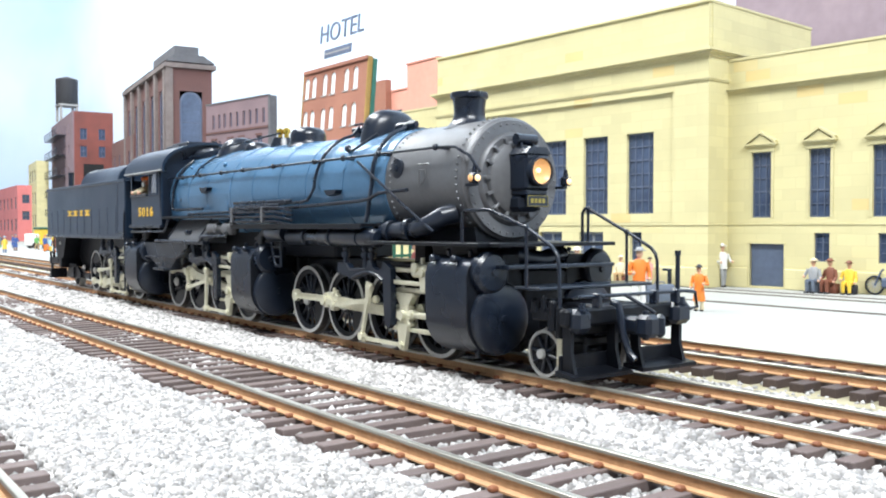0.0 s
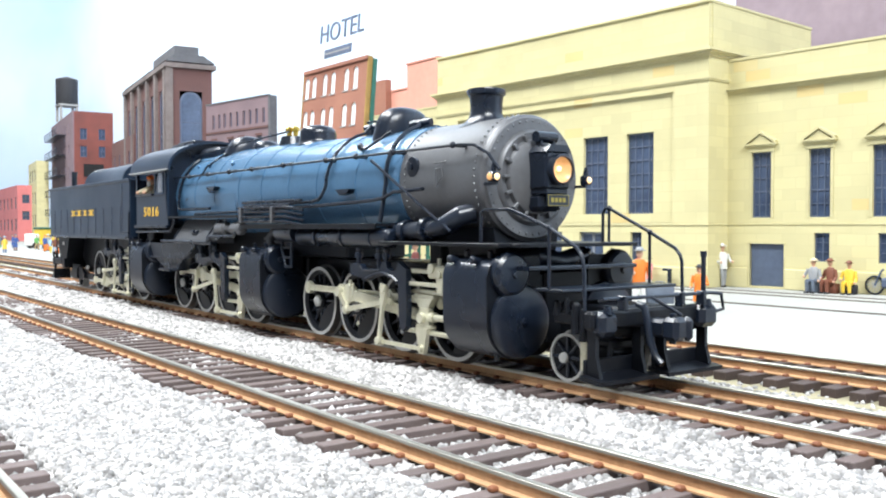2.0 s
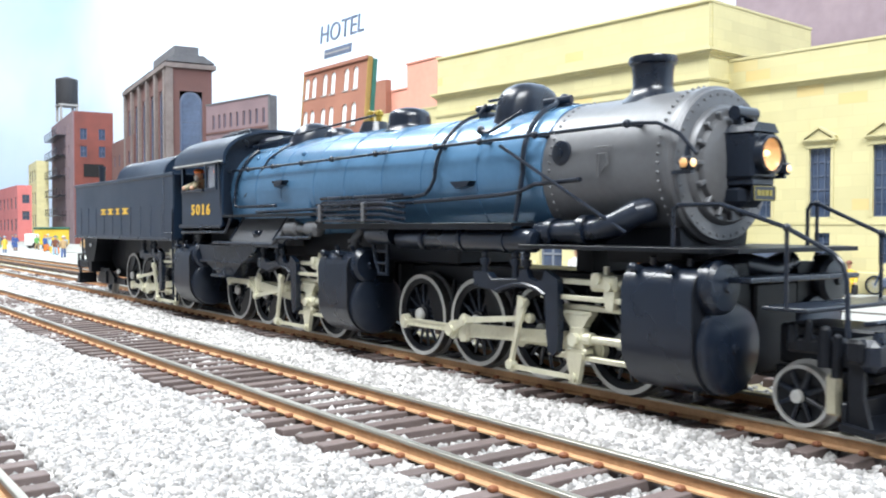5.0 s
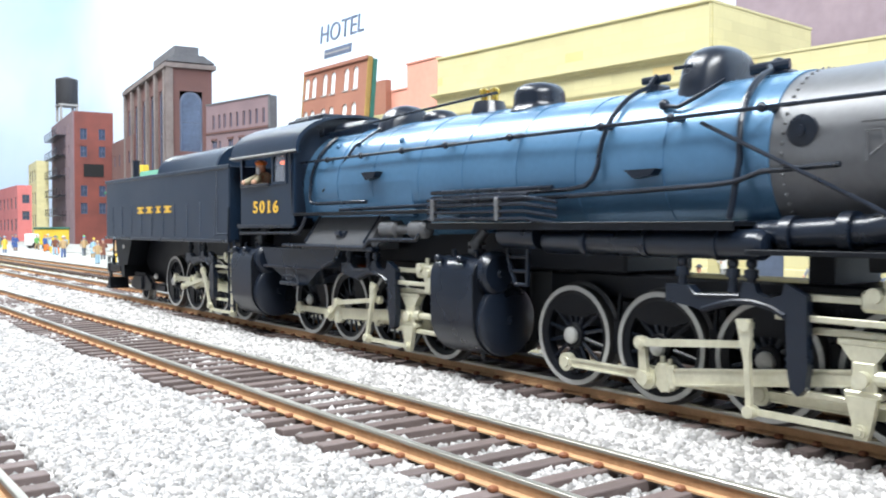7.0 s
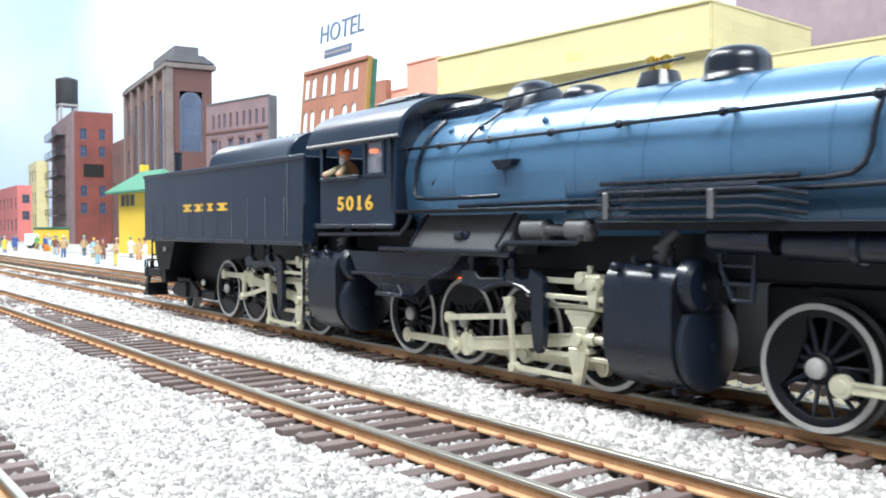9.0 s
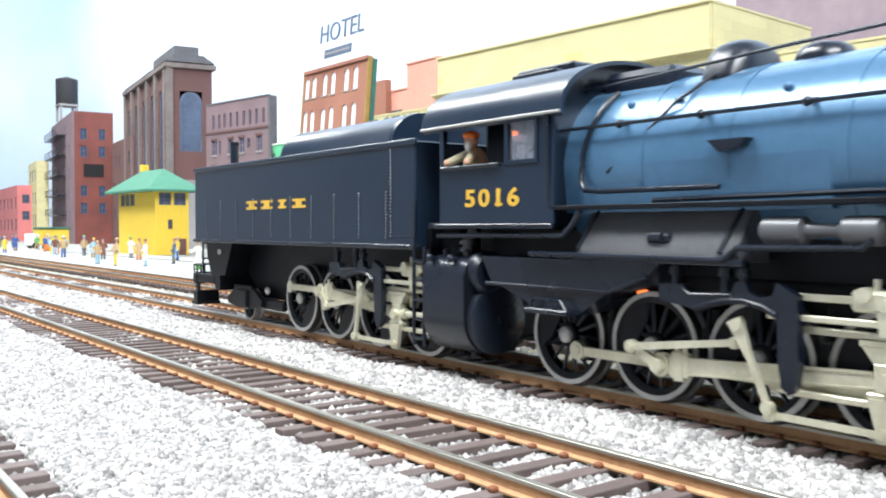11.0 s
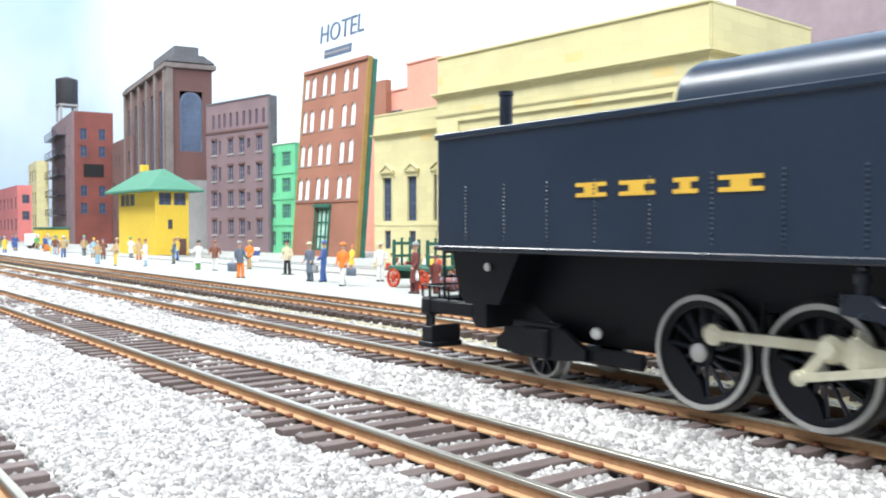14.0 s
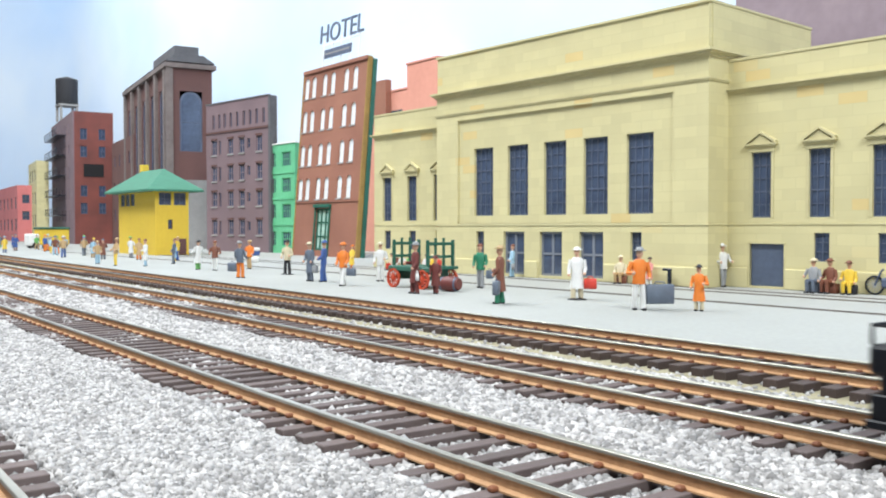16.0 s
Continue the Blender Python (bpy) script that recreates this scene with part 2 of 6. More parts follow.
    def tube(self, pts, r, n=6, mi=0):
        pts = [Vector(p) for p in pts]
        rings, prev = [], None
        for i, p in enumerate(pts):
            d = ((pts[min(i + 1, len(pts) - 1)] - p).normalized() + (p - pts[max(i - 1, 0)]).normalized()).normalized()
            a = d.orthogonal().normalized() if prev is None else (prev - d * prev.dot(d)).normalized()
            prev = a
            b = d.cross(a)
            rings.append([p + r * (math.cos(2 * math.pi * j / n) * a + math.sin(2 * math.pi * j / n) * b) for j in range(n)])
        return self.rings(rings, True, mi)

    def prism(self, poly, axis, a0, a1, mi=0):
        """A polygon pushed along an axis: (y, z) along x, (x, z) along y, (x, y) along z."""
        put = {"x": lambda p, a: (a, p[0], p[1]), "y": lambda p, a: (p[0], a, p[1]), "z": lambda p, a: (p[0], p[1], a)}[axis]
        return self.rings([[put(p, a0) for p in poly], [put(p, a1) for p in poly]], True, mi)

    def ball(self, c, r, s=(1, 1, 1), n=10, m=6, mi=0):
        rings = []
        for i in range(m + 1):
            t = math.pi * min(max(i / m, 0.02), 0.98)
            rings.append([(c[0] + s[0] * r * math.sin(t) * math.cos(2 * math.pi * j / n), c[1] + s[1] * r * math.sin(t) * math.sin(2 * math.pi * j / n), c[2] - s[2] * r * math.cos(t)) for j in range(n)])
        return self.rings(rings, True, mi)

    def wall(self, u0, u1, z0, z1, holes, y0, y1, mi=0):
        """A wall in the x-z plane from y0 (front) to y1 with openings (u0, u1, z0, z1) cut through it."""
        us = sorted({u0, u1, *(h[0] for h in holes), *(h[1] for h in holes)})
        zs = sorted({z0, z1, *(h[2] for h in holes), *(h[3] for h in holes)})
        solid = {}
        for i in range(len(us) - 1):
            for j in range(len(zs) - 1):
                cu, cz = (us[i] + us[i + 1]) / 2, (zs[j] + zs[j + 1]) / 2
                solid[i, j] = not any(h[0] < cu < h[1] and h[2] < cz < h[3] for h in holes)
        idx, v, f = {}, [], []

        def at(i, j, k):
            if (i, j, k) not in idx:
                idx[i, j, k] = len(v)
                v.append((us[i], (y0, y1)[k], zs[j]))
            return idx[i, j, k]
        for (i, j), s in solid.items():
            if not s:
                continue
            for k in (0, 1):
                f.append([at(i, j, k), at(i + 1, j, k), at(i + 1, j + 1, k), at(i, j + 1, k)])
            for di, dj, e in ((-1, 0, ((i, j), (i, j + 1))), (1, 0, ((i + 1, j), (i + 1, j + 1))), (0, -1, ((i, j), (i + 1, j))), (0, 1, ((i, j + 1), (i + 1, j + 1)))):
                if not solid.get((i + di, j + dj), False):
                    f.append([at(*e[0], 0), at(*e[1], 0), at(*e[1], 1), at(*e[0], 1)])
        return self.add(v, f, mi)

    def mesh(self, name, mats, smooth=32):
        me = bpy.data.meshes.new(name)
        me.from_pydata([(x * MM, y * MM, z * MM) for x, y, z in self.v], [], self.f)
        for m in mats if isinstance(mats, (list, tuple)) else [mats]:
            me.materials.append(m)
        if any(self.m):
            me.polygons.foreach_set("material_index", self.m)
        bm = bmesh.new()
        bm.from_mesh(me)
        bmesh.ops.recalc_face_normals(bm, faces=bm.faces)
        bm.to_mesh(me)
        bm.free()
        if smooth:
            me.polygons.foreach_set("use_smooth", [True] * len(me.polygons))
            me.set_sharp_from_angle(angle=radians(smooth))
        me.update()
        return me


def part(name, shape, material, parent=None, label="", at=(0, 0, 0), smooth=32, turn=0.0):
    """One mesh object, under its thing if a parent is given; at: its place in its parent, in millimetres."""
    ob = new(name, shape if isinstance(shape, bpy.types.Mesh) else shape.mesh(name, material, smooth))
    ob.parent = parent
    ob.matrix_basis = pose(at[0] * MM, at[1] * MM, at[2] * MM, 0, 0, turn)
    return tagged(ob, label)


def thing(name, label, category, at=(0, 0, 0), turn=0.0, group="", kind=""):
    ob = new(name)
    ob.empty_display_size = 0.01
    ob.matrix_basis = pose(at[0] * MM, at[1] * MM, at[2] * MM, 0, 0, turn)
    return tagged(ob, label, category, group, kind)


def words(name, text, size, depth, material, parent, place, label="", bold=0.0):
    """Raised lettering with the built-in font; place: a matrix in the parent's space, in metres."""
    cu = bpy.data.curves.new(name, "FONT")
    cu.body, cu.size, cu.extrude, cu.align_x = text, size * MM, depth * MM, "CENTER"
    cu.resolution_u, cu.offset = 3, bold * MM
    tmp = bpy.data.objects.new(name + "_curve", cu)
    me = bpy.data.meshes.new_from_object(tmp)
    bpy.data.objects.remove(tmp)
    me.materials.clear()
    me.materials.append(material)
    ob = new(name, me)
    ob.parent, ob.matrix_basis = parent, place
    return tagged(ob, label)


# ---- room and bench ----
# unseen room shell, added to set bounced light and reflections
s = Shape().box(-3400, 1300, -1600, 1300, 1500, 1520)
tagged(part("ceiling", s, ROOM_WHITE), "unseen white room ceiling added above the layout", "ceiling", kind="structure")
s = Shape().box(-3400, 1300, -1620, -1600, -900, 1500)
tagged(part("wall_south", s, ROOM_WHITE), "unseen white wall added behind the viewer for bounced light", "wall", kind="structure")
s = Shape().box(1300, 1320, -1600, 1300, -900, 1500)
tagged(part("wall_east", s, ROOM_WALL), "unseen grey wall added past the layout, kept dark for reflections", "wall", kind="structure")
s = Shape().box(-3400, 1300, -1600, 1300, -920, -900)
tagged(part("floor", s, BENCH_WOOD), "unseen brown wooden floor added below the bench", "floor", kind="structure")
s = Shape().box(-3300, 700, -60, 900, -30, -5.2)
tagged(part("ground", s, SHADED_BED), "ballast-covered base board of the model railway", "ground", kind="structure")


def sky_material():
    m = bpy.data.materials.new("painted_sky")
    m.use_nodes = True
    ns, ln = m.node_tree.nodes, m.node_tree.links
    b = ns["Principled BSDF"]
    co = ns.new("ShaderNodeTexCoord")
    mp = ns.new("ShaderNodeMapping")
    mp.inputs["Scale"].default_value = (1, 1, 1.2)
    no = ns.new("ShaderNodeTexNoise")
    no.inputs["Scale"].default_value, no.inputs["Detail"].default_value, no.inputs["Roughness"].default_value = 1.7, 4, 0.45
    ln.new(co.outputs["Object"], mp.inputs[0])
    ln.new(mp.outputs[0], no.inputs[0])
    ra = ns.new("ShaderNodeValToRGB")
    ra.color_ramp.elements[0].position, ra.color_ramp.elements[1].position = 0.36, 0.62
    ra.color_ramp.elements[0].color, ra.color_ramp.elements[1].color = (0.50, 0.67, 0.91, 1), (0.72, 0.82, 0.93, 1)
    ln.new(no.outputs[0], ra.inputs[0])
    ln.new(ra.outputs[0], b.inputs["Base Color"])
    b.inputs["Roughness"].default_value = 0.9
    return m


arc = [(-2300 - 750 * math.sin(a), 620 - 750 + 750 * math.cos(a)) for a in [i * math.pi / 2 / 64 for i in range(65)]]
line = [(900, 620), *arc, (-3050, -500)]
s = Shape()
for (x0, y0), (x1, y1) in zip(line, line[1:]):
    s.add([(x0, y0, -30), (x1, y1, -30), (x1, y1, 900), (x0, y0, 900)], [(0, 1, 2, 3)])
tagged(part("backdrop", s, sky_material(), smooth=60), "pale blue painted sky backdrop with soft white clouds", "backdrop", kind="structure")

# ---- ground strips: platform with flush rails ----
s = Shape().box(-2300, 320, 189, 620, -5.2, -1.0, 0.4)
tagged(part("platform", s, PAVING), "pale grey concrete station platform beside the track", "platform", kind="structure")
s = Shape().box(-2300, 320, 145, 189, -5.2, -3.78)
tagged(part("sand_bed", s, SAND), "yellowish sandy bed under the platform track", "ground", kind="structure")

# ---- tracks ----
# name, distance of the near rail and drift of each track
TRACKS = [("z", 4.5, 0.0), ("a", 67.3, 0.0019), ("b", 116.1, -0.007), ("c", 164.6, -0.0068)]
GAUGE = 17.3


def track(y, slope, label, x0, x1):
    t = thing("railway_track", label, "railway track", (0, y, 0), math.degrees(math.atan(slope)), group="parallel railway tracks", kind="structure")
    for k in (0, 1):
        r = part("rail", Shape().prism([(-0.25, -1.0), (0.25, -1.0), (0.22, -0.62), (0.45, -0.5), (0.45, 0), (-0.45, 0), (-0.45, -0.5), (-0.22, -0.62)], "x", x0, x1), RAIL_SIDE, t, "rust-sided steel rail", at=(0, k * GAUGE, -0.06))
        s = Shape().prism([(-0.9, -2.1), (0.9, -2.1), (0.9, -1.85), (0.22, -1.6), (0.22, -0.9), (-0.22, -0.9), (-0.22, -1.6), (-0.9, -1.85)], "x", x0, x1)
        part("rail_web", s, RAIL_SIDE, r)
        part("rail_head", Shape().prism([(-0.50, -0.42), (0.50, -0.42), (0.50, -0.02), (0.42, 0.06), (-0.42, 0.06), (-0.50, -0.02)], "x", x0, x1), RAIL_HEAD, r, "worn grey running surface")
    return t


tracks = {}
tracks["a"] = track(67.3, 0.0019, "weathered model track with brown ties in ballast", -1700, 330)
tracks["b"] = track(116.1, -0.007, "main line model track under the locomotive", -1700, 330)
tracks["c"] = track(164.6, -0.0068, "platform model track with raised dark ties", -1700, 330)
tracks["z"] = track(3.5, 0.0, "model track at the board's edge", -1700, 60)

# ---- station building ----
def window_kit(name, w, h, cols, rows, bar, frame_mat, pane_mat, frame_w=0.7, deep=0.6):
    """Meshes of a window w x h with its bars, and of its pane."""
    s = Shape()
    s.box(0, frame_w, 0, deep, 0, h).box(w - frame_w, w, 0, deep, 0, h)
    s.box(frame_w, w - frame_w, 0, deep, 0, frame_w).box(frame_w, w - frame_w, 0, deep, h - frame_w, h)
    for i in range(1, cols):
        x = w * i / cols
        s.box(x - bar / 2, x + bar / 2, 0.08, deep - 0.1, frame_w, h - frame_w)
    for j in range(1, rows):
        z = h * j / rows
        t = bar * (1.5 if j % 2 == 0 and rows > 3 else 0.8)
        s.box(frame_w, w - frame_w, 0.04, deep - 0.1, z - t / 2, z + t / 2)
    return s.mesh(name + "_frame", frame_mat, 0), Shape().box(0.1, w - 0.1, deep - 0.08, deep + 0.15, 0.1, h - 0.1).mesh(name + "_pane", pane_mat, 0)


def put_window(kit, parent, x, y, z, label=""):
    w = part("window", kit[0], None, parent, label, at=(x, y, z))
    part("pane", kit[1], None, w)
    return w


station = thing("railway_station", "cream stone railway station model with tall blue-grey windows", "station building", (-269.9, 359.8, -1.0), 3.9)
BIG = [(-166.1 + 29.2 * i, -149.2 + 29.2 * i, 36.0, 77.3) for i in range(5)]
DOORS = [(-163.0, -156.2, 12, 26.5), (-139.2, -122.0, 1.5, 26.5), (-109.9, -92.9, 1.5, 26.5), (-80.4, -63.7, 1.5, 26.5), (-45.9, -38.8, 12, 26.5)]
# the main block's front is recessed 1.2 mm within the panel
for a, b in ((-200.6, -180), (-20.5, 0)):
    part("wall", Shape().box(a, b, 0, 3, 0, 95.6), STONE, station, smooth=0)
part("wall", Shape().wall(-180, -20.5, 31, 95.6, BIG, 1.0, 4), STONE, station, "cream stone front wall with tall windows", smooth=0)
part("wall", Shape().wall(-180, -20.5, 0, 31, DOORS, 0, 3), STONE, station, smooth=0)
for b_ in ((-200.6, 0, 0.0, 3, 95.6, 112), (-200.6, -197.6, 3, 98, 0, 137), (-3, 0, 3, 98, 0, 137), (-197.6, -3, 95, 98, 0, 137)):
    part("wall", Shape().box(*b_), STONE, station, smooth=0)
part("attic_wall", Shape().box(-200.2, -0.4, 0.4, 3, 114.4, 137), STONE, station, smooth=0)
s = Shape()
for z0, z1, o in ((111.0, 112.4, 1.0), (112.4, 113.2, 2.4), (113.2, 114.4, 3.2)):
    s.box(-200.6 - o, o, -o, 99, z0, z1)
part("cornice", s, STONE_TRIM, station, "stepped stone cornice", smooth=0)
part("stone_band", Shape().box(-201.2, 0.6, -0.6, 98.6, 99.4, 100.2), STONE_TRIM, station, smooth=0)
part("stone_band", Shape().box(-201.5, 0.9, -0.9, 98.9, 100.2, 101.0), STONE_TRIM, station, smooth=0)
s = Shape().box(-180.6, -20.0, -0.45, 0.4, 95.6, 96.3).box(-180.7, -180.0, -0.3, 0.6, 31, 95.6)
part("panel_moulding", s, STONE_TRIM, station, smooth=0)
s = Shape().box(-201.0, 0.4, -0.4, 98, 30.0, 31.0)
part("stone_band", s, STONE_TRIM, station, smooth=0)
s = Shape().box(-197, -3, 3.5, 95, 133, 134.5)
part("roof", s, GREY_ROOF, station)
s = Shape().box(-201, 0.4, -0.5, 98.4, 136.6, 137.8)
part("parapet_cap", s, STONE_TRIM, station, smooth=0)
s = Shape()
for a, b in ((-201.2, -140.0), (-121.2, -110.7), (-92.1, -81.2), (-62.9, 0.6)):
    s.box(a, b, -1.3, 0.2, 0, 9.5, 0.3)
part("plinth", s, STONE, station, "projecting stone base course", smooth=0)
# sheet behind the front, its colour as dark as an unlit inside
part("inner_shade_sheet", Shape().box(-196, -4, 8, 9, 0.5, 132), INNER_SHADE, station, "near-black sheet painted as the shade behind the windows", smooth=0)

kit_big = window_kit("tall_window", 16.9, 41.3, 4, 6, 0.7, SLATE, PANE, 0.8)
kit_door = window_kit("door_window", 17.1, 25, 2, 2, 1.6, DOOR_GREY, PANE, 1.3)
kit_slit = window_kit("slit_window", 6.9, 14.5, 2, 3, 0.5, SLATE, PANE, 0.6)
kit_wing = window_kit("wing_window", 10.1, 31.0, 3, 5, 0.5, SLATE, PANE, 0.7)
kit_low = window_kit("low_window", 7.2, 13.0, 2, 3, 0.5, SLATE, PANE, 0.6)
for w in BIG:
    put_window(kit_big, station, w[0], 3.0, w[2], "tall slate-blue window with a grid of bars")
for i, w in enumerate(DOORS):
    put_window(kit_slit if i in (0, 4) else kit_door, station, w[0], 1.8, w[2], "" if i in (0, 4) else "glazed blue-grey double door")

# wings, set back from the main block
BACK = 17.0
for side in (1, -1):
    X = (lambda a, b: (a, b)) if side == 1 else (lambda a, b: (-200.6 - b, -200.6 - a))
    wins = [(*X(12.8 + 28.6 * i, 22.9 + 28.6 * i), 33.6, 64.6) for i in range(3)]
    lows = [(*X(44 + 28.6 * i, 51.2 + 28.6 * i), 13.5, 26.5) for i in range(2)] if side == 1 else [(*X(14.2 + 28.6 * i, 21.4 + 28.6 * i), 13.5, 26.5) for i in range(3)]
    door = [(*X(12.0, 29.5), 1.0, 21.2)] if side == 1 else []
    s = Shape().wall(*X(0, 91), 0, 94.0, wins + lows + door, BACK, BACK + 3)
    a, b = X(0, 91)
    e0, e1 = X(88, 91)
    part("wall", s, STONE, station, "cream stone wing wall", smooth=0)
    part("attic_wall", Shape().box(a, b, BACK, BACK + 3, 96.0, 110.0), STONE, station, smooth=0)
    part("wall", Shape().box(e0, e1, BACK + 3, 92, 0, 110), STONE, station, smooth=0)
    s = Shape()
    for z0, z1, o in ((94.0, 94.9, 1.0), (94.9, 95.5, 2.0), (95.5, 96.2, 2.6)):
        s.box(*((a, b + o) if side == 1 else (a - o, b)), BACK - o, BACK + 4, z0, z1)
    part("cornice", s, STONE_TRIM, station, smooth=0)
    part("parapet_cap", Shape().box(a, b, BACK - 0.4, BACK + 0.6, 109.6, 110.8), STONE_TRIM, station, smooth=0)
    part("stone_band", Shape().box(a, b, BACK - 0.35, BACK + 1, 30.2, 31.0), STONE_TRIM, station, smooth=0)
    part("roof", Shape().box(a + 0.2, b - 0.2, BACK + 3, 90, 106, 107), GREY_ROOF, station)
    part("inner_shade_sheet", Shape().box(a + 1, b - 4, BACK + 9, BACK + 10, 0.5, 105), INNER_SHADE, station, smooth=0)
    s = Shape()
    spans = [X(0, 11.0), X(30.5, 91)] if side == 1 else [X(0, 91)]
    for c, d in spans:
        s.box(c, d, BACK - 1.2, BACK + 0.2, 0, 9.5, 0.3)
    part("plinth", s, STONE, station, smooth=0)
    for w in wins:
        win = put_window(kit_wing, station, w[0], BACK + 1.2, w[2], "narrow pedimented window with slate-blue bars")
        c = 5.05
        s = Shape().box(-1.3, 0, -1.6, -1.1, 0, 32).box(10.1, 11.4, -1.6, -1.1, 0, 32)
        s.box(-1.6, 11.7, -2.0, -1.1, 31.2, 33.6).box(-2.6, 12.7, -2.9, -1.1, 33.6, 34.4).box(-3.2, 13.3, -3.4, -1.1, 34.4, 35.2)
        s.prism([(-0.6, 35.2), (10.7, 35.2), (c, 39.4)], "y", -2.4, -1.1)
        for sg in (-1, 1):
            s.prism([(c + sg * 7.4, 35.2), (c + sg * 8.0, 36.2), (c, 41.0), (c, 39.8)] if sg < 0 else [(c + 7.4, 35.2), (c, 39.8), (c, 41.0), (c + 8.0, 36.2)], "y", -3.2, -1.1)
        part("pediment", s, STONE_TRIM, win, "small stone pediment", smooth=0)
    for w in lows:
        put_window(kit_low, station, w[0], BACK + 1.2, w[2])
    for w in door:
        d = part("door", Shape().box(0, 17.5, 0, 1, 0, 20.2, 0.15), SLATE, station, "plain slate-grey goods door", at=(w[0], BACK + 1.4, 1.0), smooth=0)
        part("door_frame", Shape().box(-0.9, 0, -1.6, 0.4, 0, 21).box(17.5, 18.4, -1.6, 0.4, 0, 21).box(-0.9, 18.4, -1.6, 0.4, 20.2, 21.1), STONE_TRIM, d, smooth=0)


# ---- other buildings ----
def facade_building(name, label, at, turn, width, depth, height, wall_mat, wins, kits, lean=0.0, roof_mat=GREY_ROOF, thick=2.5, end_mat=None, side_wins=(), side_kits=(), top_cap=None, category="building"):
    """A box building: front wall along +x with openings, and an end wall at its +x side. wins: (x, z, kit number)."""
    b = thing(name, label, category, at, turn)
    if lean:
        b.matrix_basis = b.matrix_basis @ pose(0, 0, 0, -lean, 0, 0)
    size = lambda kit: (max(v.co.x for v in kit[0].vertices) / MM, max(v.co.z for v in kit[0].vertices) / MM)
    holes = [(x, x + size(kits[k])[0], z, z + size(kits[k])[1]) for x, z, k in wins]
    part("wall", Shape().wall(-width, 0, 0, height, holes, 0, thick), wall_mat, b, smooth=0)
    for x, z, k in wins:
        put_window(kits[k], b, x, thick * 0.45, z)
    if depth > 12:
        holes = [(x, x + size(side_kits[k])[0], z, z + size(side_kits[k])[1]) for x, z, k in side_wins]
        e = part("wall", Shape().wall(thick, depth, 0, height, holes, 0, thick), end_mat or wall_mat, b, "end wall", smooth=0, turn=90)
        for x, z, k in side_wins:
            w = put_window(side_kits[k], e, x, thick * 0.45, z)
        part("wall", Shape().box(-width, -thick, depth - thick, depth, 0, height), end_mat or wall_mat, b, smooth=0)
        part("wall", Shape().box(-width, -width + thick, thick, depth - thick, 0, height), end_mat or wall_mat, b, smooth=0)
        part("roof", Shape().box(-width + thick, -thick, thick, depth - thick, height - 4, height - 3), roof_mat, b, smooth=0)
    # near-black sheet standing in for the shade behind the windows
    part("inner_shade_sheet", Shape().box(-width + 0.3, -0.3 - (thick if depth > 12 else 0), thick + 0.6, thick + 1.6, 0.4, height - 5), INNER_SHADE, b, smooth=0)
    if top_cap:
        part("parapet_cap", Shape().box(-width - 0.8, 0.8, -0.8, thick + 0.8, height, height + 1.6, 0.2), top_cap, b, smooth=0)
    return b


def arched_kit(name, w, h, frame_mat, pane_mat, split=True, n=8):
    """A round-topped window: a frame band and its pane."""
    r = w / 2
    outer = [(0, 0), (w, 0)] + [(r + r * math.cos(math.pi * i / n), h - r + r * math.sin(math.pi * i / n)) for i in range(n + 1)]
    k = 0.82
    inner = [(r + (x - r) * k, 0.6 + (z - 0.6) * (1 - 0.1 * w / h) if z > 0 else 0.6) for x, z in outer]
    s = Shape()
    m = len(outer)
    ring = [[(x, y, z) for x, z in pl] for pl, y in ((outer, 0.0), (inner, 0.0), (inner, 0.5), (outer, 0.5))]
    v = [q for rr in ring for q in rr]
    f = []
    for a in range(4):
        b = (a + 1) % 4
        for j in range(m):
            f.append((a * m + j, a * m + (j + 1) % m, b * m + (j + 1) % m, b * m + j))
    s.add(v, f)
    if split:
        s.box(w * 0.1, w * 0.9, 0.1, 0.5, h * 0.48, h * 0.48 + 0.6)
    return s.mesh(name + "_frame", frame_mat, 0), Shape().prism(inner, "y", 0.42, 0.7).mesh(name + "_pane", pane_mat, 0)


# leaning brick hotel, a thin flat
kit_hotel = arched_kit("arched_window", 9.2, 22.0, WHITE_PAINT, WHITEPANE)
hw = []
for z in (57.5, 92.5, 128, 163):
    for x in (-115.0, -100.4, -78.6, -62.5, -37.2, -20.3):
        hw.append((x - 4.6, z, 0))
kit_entry = window_kit("hotel_entry", 26, 42, 3, 3, 1.8, GREEN_DARK, PALE_GREEN, 2.0, 0.9)
hotel = facade_building("hotel", "orange-brown brick hotel leaning back with white arched windows", (-729, 441, -1), 0.9, 121, 8, 192, BRICK_HOTEL, hw + [(-78, 6, 1)], [kit_hotel, kit_entry], lean=4.6, category="hotel")
part("side_edge", Shape().box(0.1, 2.0, -0.4, 4.5, 0, 192), EDGE_WOOD, hotel, "ochre raw wood edge", smooth=0)
part("side_edge", Shape().box(-123.2, -121.1, -0.4, 8, 0, 192), EDGE_WOOD, hotel, "ochre raw wood edge", smooth=0)
arch = Shape()
for x, z, k in hw:
    if k == 0:
        for sg in (-1, 1):
            c = [(x + 4.6 + sg * 4.6 * math.cos(a), z + 17.4 + 4.6 * math.sin(a)) for a in [math.pi / 2 * i / 5 for i in range(6)]]
            q = [(x + 4.6 + sg * 4.7, z + 22.1)] + c
            arch.prism(q if sg < 0 else q[::-1], "y", 0.02, 2.0)
part("brick_arch", arch, BRICK_HOTEL, hotel, "round brick window heads", smooth=0)
part("backing_board", Shape().box(-121, 3.2, 4.6, 9, 0, 190), GREEN_DARK, hotel, "dark backing board", smooth=0)
